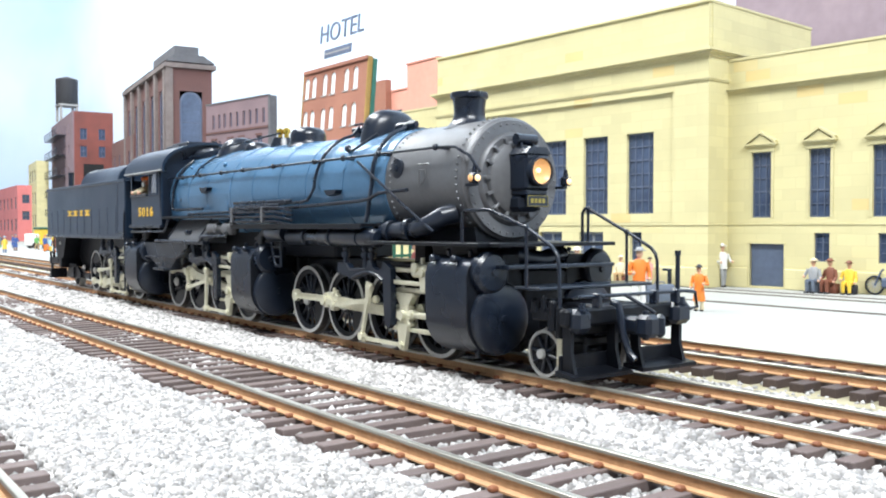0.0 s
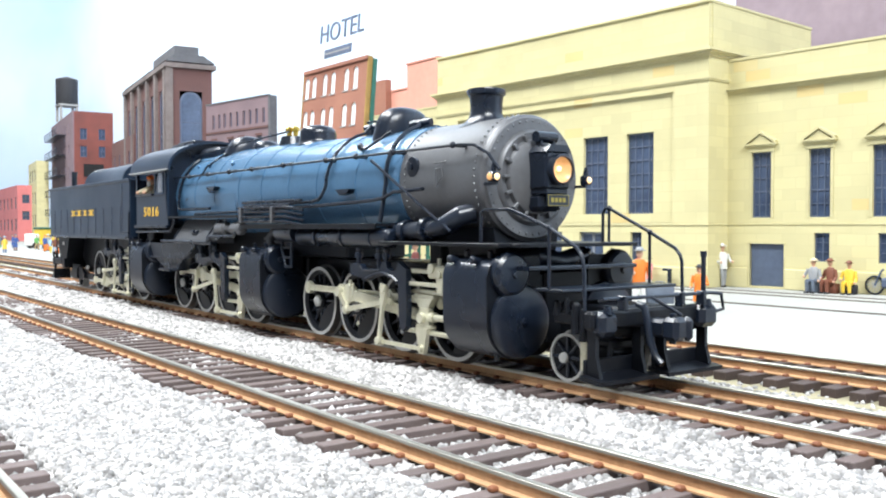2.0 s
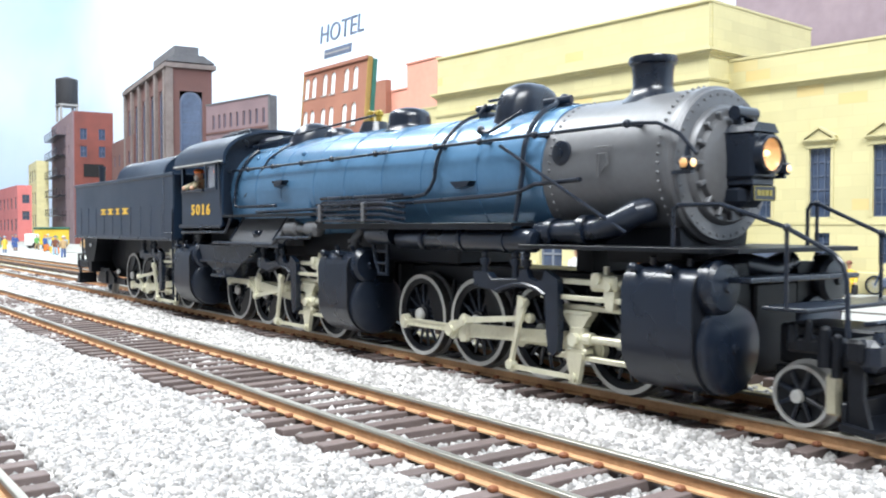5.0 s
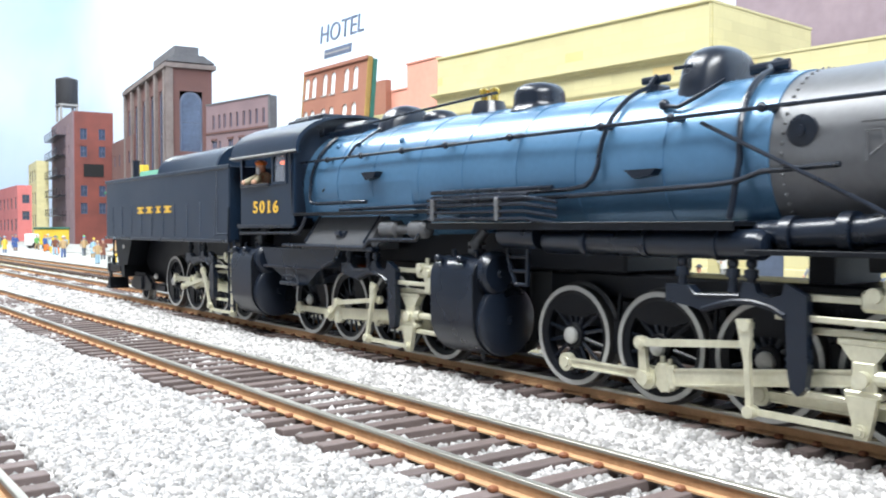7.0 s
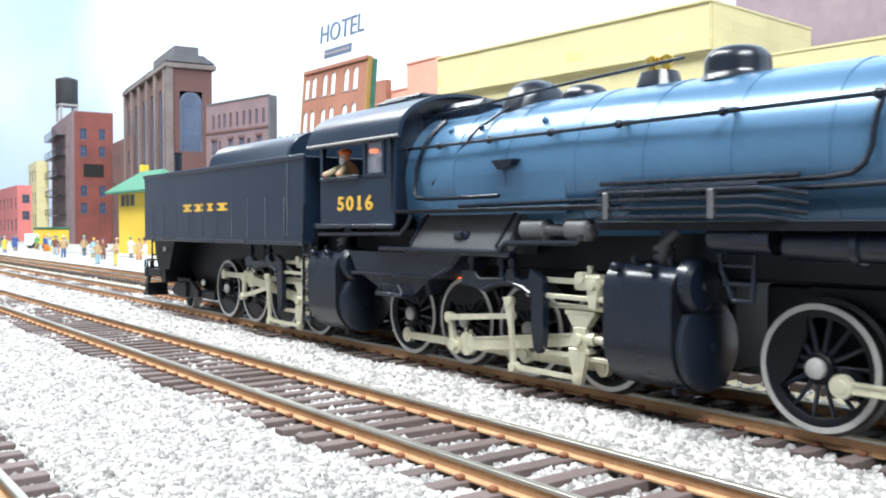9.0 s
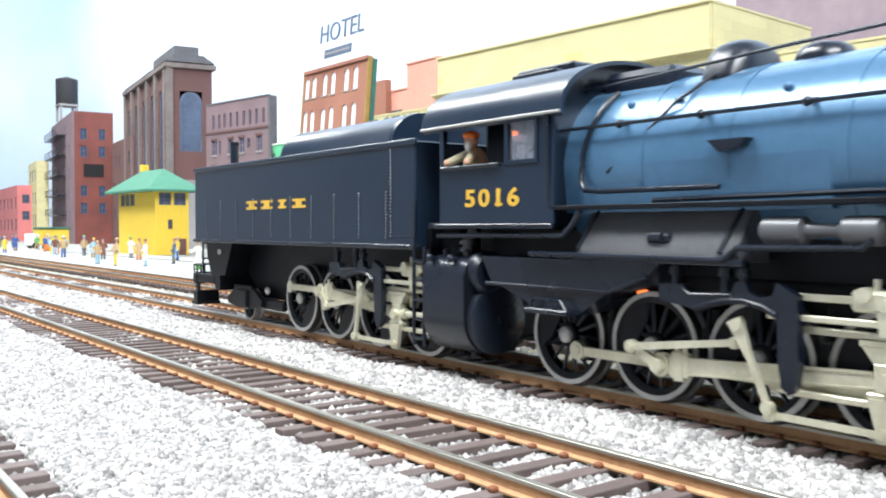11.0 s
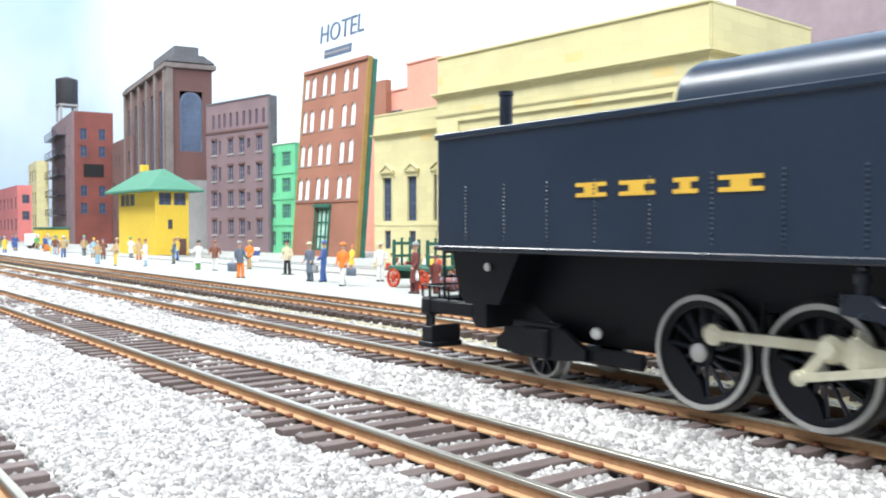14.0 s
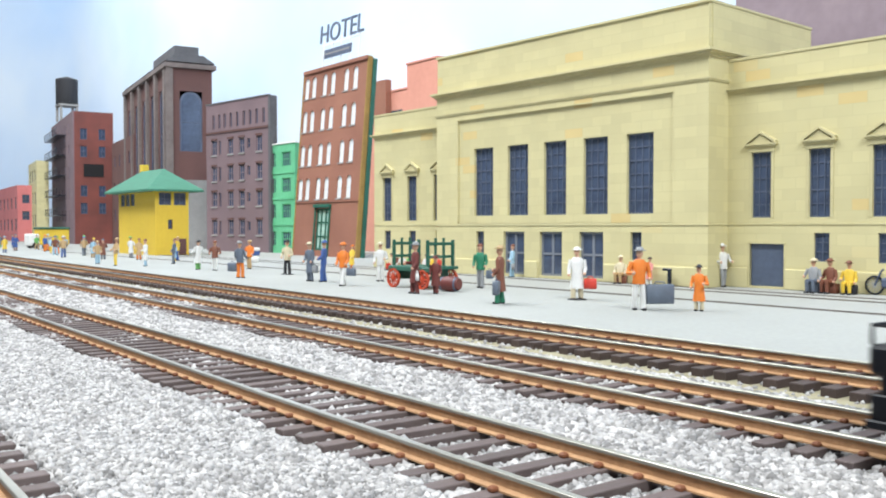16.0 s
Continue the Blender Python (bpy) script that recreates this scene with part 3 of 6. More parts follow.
part("entry_canopy", Shape().box(-81, -49, -3.0, 0.5, 48.5, 52, 0.4), GREEN_DARK, hotel, smooth=0)
for x in (-80.2, -51.6):
    part("entry_pilaster", Shape().box(x, x + 1.9, -1.4, 0.4, 0, 48.5, 0.2), GREEN_DARK, hotel, smooth=0)
part("belt_course", Shape().box(-121, 0, -1.0, 0.2, 54.0, 55.4), BRICK_HOTEL, hotel, smooth=0)
part("cornice", Shape().box(-122, 1, -1.8, 0.3, 188.6, 192.4, 0.3), BRICK_HOTEL, hotel, smooth=0)
for x, z, k in hw:
    part("window_sill", Shape().box(x - 0.6, x + 9.8, -0.7, 0.3, z - 1.3, z - 0.02), CONCRETE, hotel, smooth=0)
sign = thing("rooftop_sign", "openwork hotel sign on the roof edge", "sign", (-729, 441, -1), 0.9)
sign.matrix_basis = hotel.matrix_basis @ pose(0, 0, 192 * MM)
words("lettering", "HOTEL", 27, 0.6, SLATE, sign, pose(-58 * MM, 3.0 * MM, 27 * MM, 90, 0, 0), "dark grey letters")
s = Shape()
for i in range(5):
    s.box(-92 + 17 * i, -91 + 17 * i, 3.5, 4.5, -4, 30)
s.box(-96, -20, 3.5, 4.4, 24.6, 25.6)
part("frame", s, WHITE_PAINT, sign, "white sign posts", smooth=0)
part("name_board", Shape().box(-88, -36, 2.4, 3.4, 10, 19, 0.2), SLATE, sign, smooth=0)
part("name_bar", Shape().box(-85, -39, 2.1, 2.5, 13.6, 15.2), CONCRETE, sign, "unreadable pale bar", smooth=0)

# green shopfront building
kit_green = window_kit("green_window", 19, 16, 4, 2, 0.8, GREEN_WALL, PANE, 0.8)
gw = [(x, z, 0) for z in (8, 39, 68, 97) for x in (-60, -28)]
green = facade_building("green_building", "bright green painted commercial building", (-893, 464, -1), 4.2, 66, 30, 122, GREEN_WALL, gw, [kit_green], top_cap=WHITE_PAINT)
s = Shape()
for z in (31, 60, 89):
    s.box(-66.2, 0.2, -0.8, 0.3, z, z + 2.2)
part("belt_course", s, GREEN_WALL, green, smooth=0)

# mauve brick warehouse
kit_m1 = window_kit("sash_window", 11.5, 18, 2, 2, 0.8, FAR_MAUVE, PANE, 0.9)
kit_m2 = window_kit("small_window", 6.5, 11, 1, 2, 0.6, BRICK_MAUVE, PANE, 0.6)
kit_m3 = window_kit("top_window", 5.0, 17, 1, 2, 0.6, BRICK_MAUVE, PANE, 0.6)
mw = []
for z in (20, 54, 85, 117):
    mw += [(-120, z, 0), (-104, z, 2), (-84, z, 0), (-60, z, 0), (-43, z + 5, 1), (-24, z, 0)]
mw += [(x, 149, 2) for x in (-118, -105, -93, -80, -66, -52, -39, -26, -12)]
mauve = facade_building("mauve_warehouse", "mauve brick warehouse with rows of dark sash windows", (-952 + 8, 456 + 1, -1), 9.0, 132, 9, 179, BRICK_MAUVE, mw, [kit_m1, kit_m2, kit_m3], top_cap=GREY_ROOF, category="warehouse")
for x, z, k in mw:
    if k == 0:
        part("window_sill", Shape().box(x - 0.8, x + 12.3, -0.9, 0.1, z - 1.8, z - 0.02), CONCRETE, mauve, smooth=0)
        part("window_head", Shape().box(x - 0.8, x + 12.3, -0.7, 0.1, z + 18.1, z + 20.4), BRICK_BROWN, mauve, smooth=0)
part("belt_course", Shape().box(-132, 0, -0.9, 0.2, 143, 145.4), BRICK_BROWN, mauve, smooth=0)

part("side_edge", Shape().box(0.1, 4.5, -0.4, 9, 0, 179), GREY_ROOF, mauve, "dark board edge", smooth=0)
# tall brown civic building with grey pilasters
kit_t1 = arched_kit("tall_arched_window", 30, 80, SLATE, PANE)
kit_t2 = arched_kit("side_arched_window", 24, 118, SLATE, PANE)
tall = facade_building("civic_building", "tall brown brick building with grey stone pilasters and arched windows", (-1173, 424, -1), -7.6, 306, 58, 240, BRICK_BROWN, [(-285 + 58 * i, 96, 0) for i in range(5)], [kit_t2], side_wins=[(15, 130, 0)], side_kits=[kit_t1], category="building", end_mat=BRICK_BROWN)
for i in range(6):
    part("pilaster", Shape().box(-300 + 58 * i - 5, -300 + 58 * i + 5, -4, 0.2, 0, 240), WEATHERED, tall, "grey-brown stone pilaster", smooth=0)
part("pilaster", Shape().box(0.1, 3, -3.5, 6, 0, 240), WEATHERED, tall, "grey-brown stone pilaster", smooth=0)
part("cornice", Shape().box(-309, 5, -5, 63, 240, 246), WEATHERED, tall, smooth=0)
part("base_wall", Shape().box(-0.5, 2.6, 2.5, 60, 0, 92), CONCRETE, tall, "pale concrete lower end wall", smooth=0)
s = Shape().prism([(-4, 248), (62, 248), (46, 258), (10, 258)], "x", -300, 3)
s.box(-150, -14, 12, 44, 255, 272)
part("roof", s, GREY_ROOF, tall, "grey hipped metal roof with a roof house", smooth=0)

# red brick factory with fire escape and water tank
kit_r = window_kit("blue_window", 11, 19, 2, 2, 0.7, SLATE, PANE, 0.7)
sw = [(x, z, 0) for z in (52, 82, 150, 180) for x in (12, 42)]
red = facade_building("red_brick_factory", "red brick factory with iron fire escapes", (-1620, 419, -1), -7.0, 300, 66, 228, BRICK_MAUVE, [(-280 + 45 * i, 40 + 38 * j, 0) for i in range(6) for j in range(5)], [kit_r], side_wins=sw, side_kits=[kit_r], end_mat=BRICK_RED, category="factory")
# flat slab on the wall, near-black in place of an opening's shade
part("opening_shade_slab", Shape().box(0.05, 0.9, 17, 50, 116, 138), INNER_SHADE, red, "near-black slab painted as a shaded opening", smooth=0)
for j in range(5):
    z = 50 + 36 * j
    s = Shape().box(-270, -90, -16, -0.1, z, z + 1.2)
    s.tube([(-270, -16, z + 13), (-90, -16, z + 13)], 0.7)
    for i in range(10):
        s.box(-270 + 20 * i - 0.5, -269.5 + 20 * i, -16.4, -15.6, z + 1, z + 13)
    part("fire_escape", s, BLACK, red, "black iron fire escape landing", smooth=0)
tank = thing("water_tank", "dark wooden rooftop water tank on a trestle", "water tank", (-1785, 452, 226))
part("barrel", Shape().lathe([(18.5, 32), (19.5, 34), (19.5, 78), (18.5, 79), (2, 84)], (0, 0, 0), "z", 24), TANK_WOOD, tank)
s = Shape()
for x, y in ((-14, -14), (14, -14), (14, 14), (-14, 14)):
    s.box(x - 2, x + 2, y - 2, y + 2, 0, 32)
s.box(-17, 17, -17, 17, 28, 32)
part("trestle", s, CONCRETE, tank, "pale steel trestle", smooth=0)

annex = facade_building("dark_annex", "dark brick annex between the tall buildings", (-1400, 452, -1), -7, 190, 36, 172, BRICK_BROWN, [(-170 + 42 * i, 40 + 45 * j, 0) for i in range(4) for j in range(3)], [kit_r], roof_mat=GREY_ROOF, category="building")
# pink factory and cream building far down the line
kit_p = window_kit("far_window", 26, 24, 3, 2, 1.2, GREY_ROOF, PANE, 1.2)
kit_p2 = window_kit("end_window", 14, 18, 2, 2, 1.0, GREY_ROOF, PANE, 1.0)
facade_building("pink_factory", "pink brick factory with dark windows", (-2000, 408, -1), -4, 420, 31, 115, BRICK_PINK, [(-400 + 60 * i, 22 + 45 * j, 0) for i in range(7) for j in range(2)], [kit_p], side_wins=[(9, 78, 1), (9, 44, 1)], side_kits=[kit_p, kit_p2], category="factory")
facade_building("cream_building", "cream narrow brick building", (-1900, 423, -1), -7, 160, 22, 160, STONE, [(-140 + 45 * i, 30 + 45 * j, 0) for i in range(3) for j in range(3)], [kit_p], category="building")

# salmon building behind the station, stepped top
sal = thing("salmon_building", "salmon plastered building with a stepped roofline", "building", (-943, 581, -1), 0.9)
part("wall", Shape().box(-30, 95, 0, 30, 0, 186), SALMON, sal, smooth=0)
part("wall", Shape().box(95, 152, 0, 30, 0, 213), SALMON, sal, smooth=0)
put_window(kit_p, sal, 60, -0.6, 140)
part("parapet_cap", Shape().box(-31, 95, -1, 12, 186, 188).box(94, 153, -1, 12, 213, 215), SALMON, sal, smooth=0)
part("neighbour_wall", Shape().box(22, 64, -8, -0.2, 160, 200), BRICK_HOTEL, sal, "brown brick stair head", smooth=0)

# yellow signal tower
tower = thing("signal_tower", "yellow clapboard signal tower with a green hipped roof", "signal tower", (-922, 319, -1), 2.0)
tw, td, th_ = 108, 36, 67
kt = window_kit("tower_window", 13, 13, 2, 2, 0.8, SLATE, PANE, 0.8)
fw = [(-102 + 15 * i, 52, 0) for i in range(3)]
kt2 = window_kit("stair_window", 5, 10, 1, 2, 0.6, BRICK_BROWN, PANE, 0.7)
s = Shape().wall(-tw, 0, 0, th_, [(x, x + 13, z, z + 13) for x, z, k in fw], 0, 2)
s.box(-tw, -tw + 2, 2, td, 0, th_).box(-tw + 2, -2, td - 2, td, 0, th_)
part("wall", s, YELLOW, tower, smooth=0)
e = part("wall", Shape().wall(2, td, 0, th_, [(4, 17, 52, 65), (20, 33, 52, 65), (13.5, 18.5, 27, 37)], 0, 2), YELLOW, tower, "end wall", smooth=0, turn=90)
for x, z, k in fw:
    put_window(kt, tower, x, 0.8, z)
put_window(kt, e, 4, 0.8, 52), put_window(kt, e, 20, 0.8, 52), put_window(kt2, e, 13.5, 0.8, 27)
part("door", Shape().box(0.05, 0.7, 25, 33, 0.4, 17), BRICK_BROWN, tower, "brown door", smooth=0)
ov = 12
s = Shape().add([(-tw - ov, -ov, 66), (ov, -ov, 66), (ov, td + ov, 66), (-tw - ov, td + ov, 66), (-tw - ov, -ov, 68), (ov, -ov, 68), (ov, td + ov, 68), (-tw - ov, td + ov, 68), (-tw + 22, td / 2, 91), (-22, td / 2, 91)],
                [(0, 1, 2, 3), (0, 1, 5, 4), (1, 2, 6, 5), (2, 3, 7, 6), (3, 0, 4, 7), (4, 5, 9, 8), (5, 6, 9), (6, 7, 8, 9), (7, 4, 8)])
part("roof", s, ROOF_GREEN, tower, smooth=0)
part("chimney", Shape().box(-tw - 6, -tw + 2, 26, 34, 0, 100, 0.4), YELLOW, tower, smooth=0)

# painted far towers above the station
far = thing("distant_tower_block", "grey-mauve distant city block above the station", "building", (0, 0, 0))
part("wall", Shape().box(-430, -268, 606, 616, 0, 214), FAR_MAUVE, far, smooth=0)
part("wall", Shape().box(-252, 40, 600, 616, 0, 235), FAR_MAUVE, far, smooth=0)

# ---- locomotive and tender ----
CEN = 116.1 + GAUGE / 2
DRIFT = -0.007
SLOPE = math.degrees(math.atan(DRIFT))
WHEEL_R, CRANK_R, AXLE_GAP, ROD_L, ROLL_R = 8.9, 4.6, 19.6, 36.2, 9.2
FIRST_AXLE, FACE, ECC_L, CRANK_L = -114.3, 10.05, 19.6, 5.6
moving = []          # (part, kind, data) for motions()

loco = thing("steam_locomotive", "black articulated steam locomotive with blue boiler and grey smokebox", "locomotive", (-99.3, CEN, 0), SLOPE)
tender = thing("locomotive_tender", "black riveted tender with coal load and its own driving wheels", "tender", (-99.3, CEN, 0), SLOPE)


def driver_meshes():
    out = {}
    s = Shape().lathe([(8.0, -1.3), (8.78, -1.35), (8.88, -1.25), (8.9, 0.6), (9.5, 0.9), (9.5, 1.3), (8.9, 1.4), (8.0, 1.4), (8.0, -1.3)], (0, 0, 0), "y", 56)
    out["tyre"] = s.mesh("tyre", [TYRE, TREAD])
    # all but the outer face takes the darker steel
    for poly in out["tyre"].polygons:
        if poly.center.y > -1.28 * MM or math.hypot(poly.center.x, poly.center.z) < 8.02 * MM:
            poly.material_index = 1
    s = Shape().lathe([(6.9, -0.7), (7.3, -0.95), (8.0, -1.05), (8.0, 1.0), (6.9, 1.0), (6.9, -0.7)], (0, 0, 0), "y", 40)
    s.lathe([(0.1, -1.6), (1.9, -1.5), (2.2, -1.2), (2.2, 1.2), (0.1, 1.2)], (0, 0, 0), "y", 18)
    out["spoke"] = Shape().cyl((1.8, -0.3, 0), (7.0, -0.1, 0), 0.40, 0.30, 6).mesh("spoke", BLACK)
    s.lathe([(0.1, -1.4), (2.0, -1.35), (2.1, 1.0), (0.1, 1.0)], (CRANK_R, 0, 0), "y", 16)
    w = [(-7.4 * math.cos(a), 7.4 * math.sin(a)) for a in [radians(-52 + 8 * i) for i in range(14)]]
    s.prism(w + [(-3.4, 2.8), (-3.4, -2.8)], "y", -0.95, 0.6)
    out["wheel_centre"] = s.mesh("wheel_centre", BLACK_MATTE)
    out["axle_cap"] = Shape().lathe([(0.1, -2.5), (0.9, -2.4), (1.4, -2.1), (1.5, -1.8), (1.5, -1.4), (0.1, -1.4)], (0, 0, 0), "y", 16).mesh("axle_cap", TYRE)
    return out


DRV = driver_meshes()


def small_wheels(parent, x, r, phase, out=10.0):
    ws = part("wheelset", Shape().cyl((0, 1 - out, 0), (0, out - 1, 0), 1.0, n=10), BLACK, parent, at=(x, 0, r))
    for y, sg in ((-out, 1), (out, -1)):
        s = Shape().lathe([(r * 0.88, -1.3 * sg), (r, -1.3 * sg), (r, 0.6 * sg), (r + 0.6, 0.9 * sg), (r + 0.6, 1.3 * sg), (r * 0.88, 1.3 * sg), (r * 0.88, -1.3 * sg)], (0, y, 0), "y", 32)
        part("tyre", s, TYRE, ws, "bright steel tyre")
        s = Shape().lathe([(0.1, -1.9 * sg), (0.8, -1.9 * sg), (0.9, -1.2 * sg), (r * 0.45, -0.5 * sg), (r * 0.88, -0.9 * sg), (r * 0.88, 0.9 * sg), (0.1, 0.9 * sg)], (0, y, 0), "y", 24)
        spoke = Shape().cyl((0.8, -0.9 * sg, 0), (r * 0.84, -1.0 * sg, 0), 0.35, 0.3, 6).mesh("spoke", BLACK)
        for i in range(8):
            part("spoke", spoke, None, ws).matrix_basis = pose(0, y * MM, 0, 0, 45 * i, 0)
        part("wheel_centre", s, BLACK_MATTE, ws)
        part("axle_cap", Shape().lathe([(0.1, -0.7 * sg), (0.9, -0.6 * sg), (1.0, 0), (0.1, 0.1 * sg)], (0, y - 1.8 * sg, 0), "y", 12), TYRE, ws)
    moving.append((ws, "wheel", (x, r, phase)))


def rod_shape(length, h0, h1, t, eye0, eye1, flute=True):
    """A rod along +x from eye to eye, with round ends and a fluted side."""
    s = Shape().prism([(0, -h0 / 2), (length, -h1 / 2), (length, h1 / 2), (0, h0 / 2)], "y", -t / 2, t / 2)
    if flute:
        s.prism([(eye0, -h0 / 2 + 0.28), (length - eye1, -h1 / 2 + 0.28), (length - eye1, -h1 / 2), (eye0, -h0 / 2)], "y", -t / 2 - 0.22, -t / 2)
        s.prism([(eye0, h0 / 2 - 0.28), (length - eye1, h1 / 2 - 0.28), (length - eye1, h1 / 2), (eye0, h0 / 2)], "y", -t / 2 - 0.22, -t / 2)
    for x, r in ((0, eye0), (length, eye1)):
        s.lathe([(0.1, -t / 2 - 0.35), (r * 0.55, -t / 2 - 0.35), (r * 0.6, -t / 2 - 0.15), (r, -t / 2 - 0.15), (r, t / 2 + 0.1), (0.1, t / 2 + 0.1)], (x, 0, 0), "y", 18)
    return s


def engine_unit(parent, dx, phase, top, cyl=0.0):
    """Four driving axles with rods, valve gear, frame and one pair of cylinders; dx: shift along the train."""
    for i in range(4):
        x = FIRST_AXLE + dx + AXLE_GAP * i
        ws = part("driving_wheelset", Shape().cyl((0, -8.6, 0), (0, 8.6, 0), 1.3, n=12), BLACK, parent, at=(x, 0, WHEEL_R))
        for y, turn in ((-FACE, 0), (FACE, 180)):
            part("tyre", DRV["tyre"], None, ws, "bright steel tyre", at=(0, y, 0), turn=turn)
            part("wheel_centre", DRV["wheel_centre"], None, ws, at=(0, y, 0), turn=turn)
            part("axle_cap", DRV["axle_cap"], None, ws, at=(0, y, 0), turn=turn)
            for k in range(14 if y < 0 else 0):
                part("spoke", DRV["spoke"], None, ws).matrix_basis = pose(0, y * MM, 0, 0, 360 * k / 14, 0)
        moving.append((ws, "wheel", (x, WHEEL_R, phase)))
    xr = FIRST_AXLE + dx
    # side rod over the four crank pins
    rod_mesh = rod_shape(AXLE_GAP, 1.5, 1.5, 0.9, 1.6, 1.6).mesh("side_rod", ROD)
    for i in range(3):
        rod = part("side_rod", rod_mesh, None, parent, "pale nickel side rod", at=(xr + AXLE_GAP * i, -12.5, WHEEL_R))
        moving.append((rod, "side", (xr + AXLE_GAP * i, -12.5, phase)))
    main = part("main_rod", rod_shape(ROD_L, 2.7, 2.2, 1.0, 1.9, 1.3), ROD, parent, "pale nickel main rod", at=(xr + AXLE_GAP, -13.8, WHEEL_R))
    part("rod_strap", Shape().box(1.9, 5.6, -0.75, 0.65, -1.9, 1.9, 0.25).box(2.6, 4.6, -0.95, 0.75, -2.3, 2.3, 0.2), ROD, main)
    part("oil_cup", Shape().cyl((3.2, 0, 2.2), (3.2, 0, 3.3), 0.5, 0.4, 8).cyl((4.6, 0, 1.8), (4.6, 0, 2.8), 0.4, 0.35, 8), ROD, main)
    moving.append((main, "main", (xr + AXLE_GAP, -13.8, phase)))
    ret = part("eccentric_rod", rod_shape(ECC_L, 1.2, 1.0, 0.7, 1.1, 0.9, False), ROD, parent, "pale nickel eccentric rod", at=(xr + AXLE_GAP, -15.3, WHEEL_R))
    moving.append((ret, "ecc", (xr + AXLE_GAP, -15.3, phase)))
    s = Shape().prism([(-0.9, -0.9), (6.2, -0.6), (6.2, 0.6), (-0.9, 0.9)], "y", -0.4, 0.4).cyl((0, -0.8, 0), (0, 1.5, 0), 1.2, n=12).cyl((CRANK_L, -0.9, 0), (CRANK_L, 0.6, 0), 0.9, n=12)
    crank = part("return_crank", s, ROD, parent, at=(xr + AXLE_GAP, -14.8, WHEEL_R))
    moving.append((crank, "crank", (xr + AXLE_GAP, -14.8, phase)))
    # crosshead with drop arm, its shoe running under the guide bars
    s = Shape().box(-3.6, 3.6, -0.9, 0.9, 4.1, 5.0, 0.2).prism([(-3.2, 4.2), (3.2, 4.2), (1.7, 2.2), (-1.7, 2.2)], "y", -0.8, 0.8).box(-1.7, 1.7, -0.9, 0.9, -1.8, 2.3, 0.3).box(-2.5, 2.5, -1.1, 1.0, -2.4, -1.5, 0.2)
    s.prism([(-2.1, -2.2), (2.1, -2.2), (1.3, -6.2), (0.9, -7.6), (-0.9, -7.6), (-1.0, -6.2)], "y", -1.4, -0.4)
    s.cyl((0, -1.9, 0), (0, 1.4, 0), 1.1, n=14).cyl((0, -1.9, -6.5), (0, -0.2, -6.5), 0.7, n=12)
    ch = part("crosshead", s, ROD, parent, "pale nickel crosshead", at=(xr + AXLE_GAP + ROD_L, -14.4, WHEEL_R))
    part("piston_rod", Shape().cyl((1.6, 0, 0.2), (14, 0, 0.2), 0.7, n=10).cyl((1.5, 0, 0.2), (3.2, 0, 0.2), 1.1, n=10), ROD, ch)
    part("union_link", rod_shape(15.6, 0.9, 0.8, 0.6, 0.95, 0.85, False), ROD, ch, at=(-15.6, -1.4, -6.5))
    moving.append((ch, "cross", (xr + AXLE_GAP + ROD_L, -14.4, phase)))
    s = Shape().prism([(-1.5, 0.9), (0.9, 0.9), (0.9, -1.2), (0.5, -4.0), (0.45, -12.0), (-0.45, -12.0), (-0.45, -5.0), (-1.1, -1.0)], "y", -0.35, 0.35).cyl((0, -0.7, 0), (0, 0.7, 0), 0.9, n=12).cyl((0, -0.7, -12.0), (0, 0.6, -12.0), 0.9, n=12)
    lever = part("combination_lever", s, ROD, parent, "pale nickel swinging lever", at=(xr + AXLE_GAP + ROD_L - 16.6, -16.4, 14.4))
    moving.append((lever, "lever", (xr + AXLE_GAP + ROD_L - 16.6, -16.4, phase)))
    # guide bars and valve gear, pale metal
    gx0, gx1 = xr + 44.5, xr + 66 + cyl
    for z, x in ((13.9, gx0 + 4), (5.3, gx0 + 2)):
        part("guide_bar", Shape().box(x, gx1, -14.9, -13.5, z, z + 0.9, 0.15).prism([(x - 2.5, z + 0.3), (x, z), (x, z + 0.9)], "y", -14.8, -13.6), ROD, parent, "pale nickel guide bar")
    part("radius_rod", Shape().box(gx0 - 1, gx1, -16.2, -15.5, 15.6, 16.5, 0.15), ROD, parent, "pale nickel radius rod")
    s = Shape().box(gx0 + 2, gx1, -15.6, -14.8, 18.3, 19.3, 0.15).box(gx0 + 11, gx0 + 17, -16.4, -13.6, 17.4, 20.2, 0.5).cyl((gx0 + 13, -16.9, 19.6), (gx0 + 13, -13, 19.6), 1.0, n=12)
    s.cyl((gx0 + 15.6, -16.9, 18.4), (gx0 + 15.6, -13, 18.4), 0.8, n=12).prism([(gx0 + 14.6, 17.6), (gx0 + 17, 17.6), (gx0 + 16.6, 14.6), (gx0 + 15.0, 14.6)], "y", -16.6, -15.2).cyl((gx0 + 14, -15.2, 20), (gx0 + 14, -15.2, 21.6), 0.5, n=8)
    part("valve_crosshead", s, ROD, parent, "pale nickel valve crosshead and stem")
    # cast bracket hung from the frame: an arched beam, a drop leg and two lubricator posts
    bx = xr + 25.5
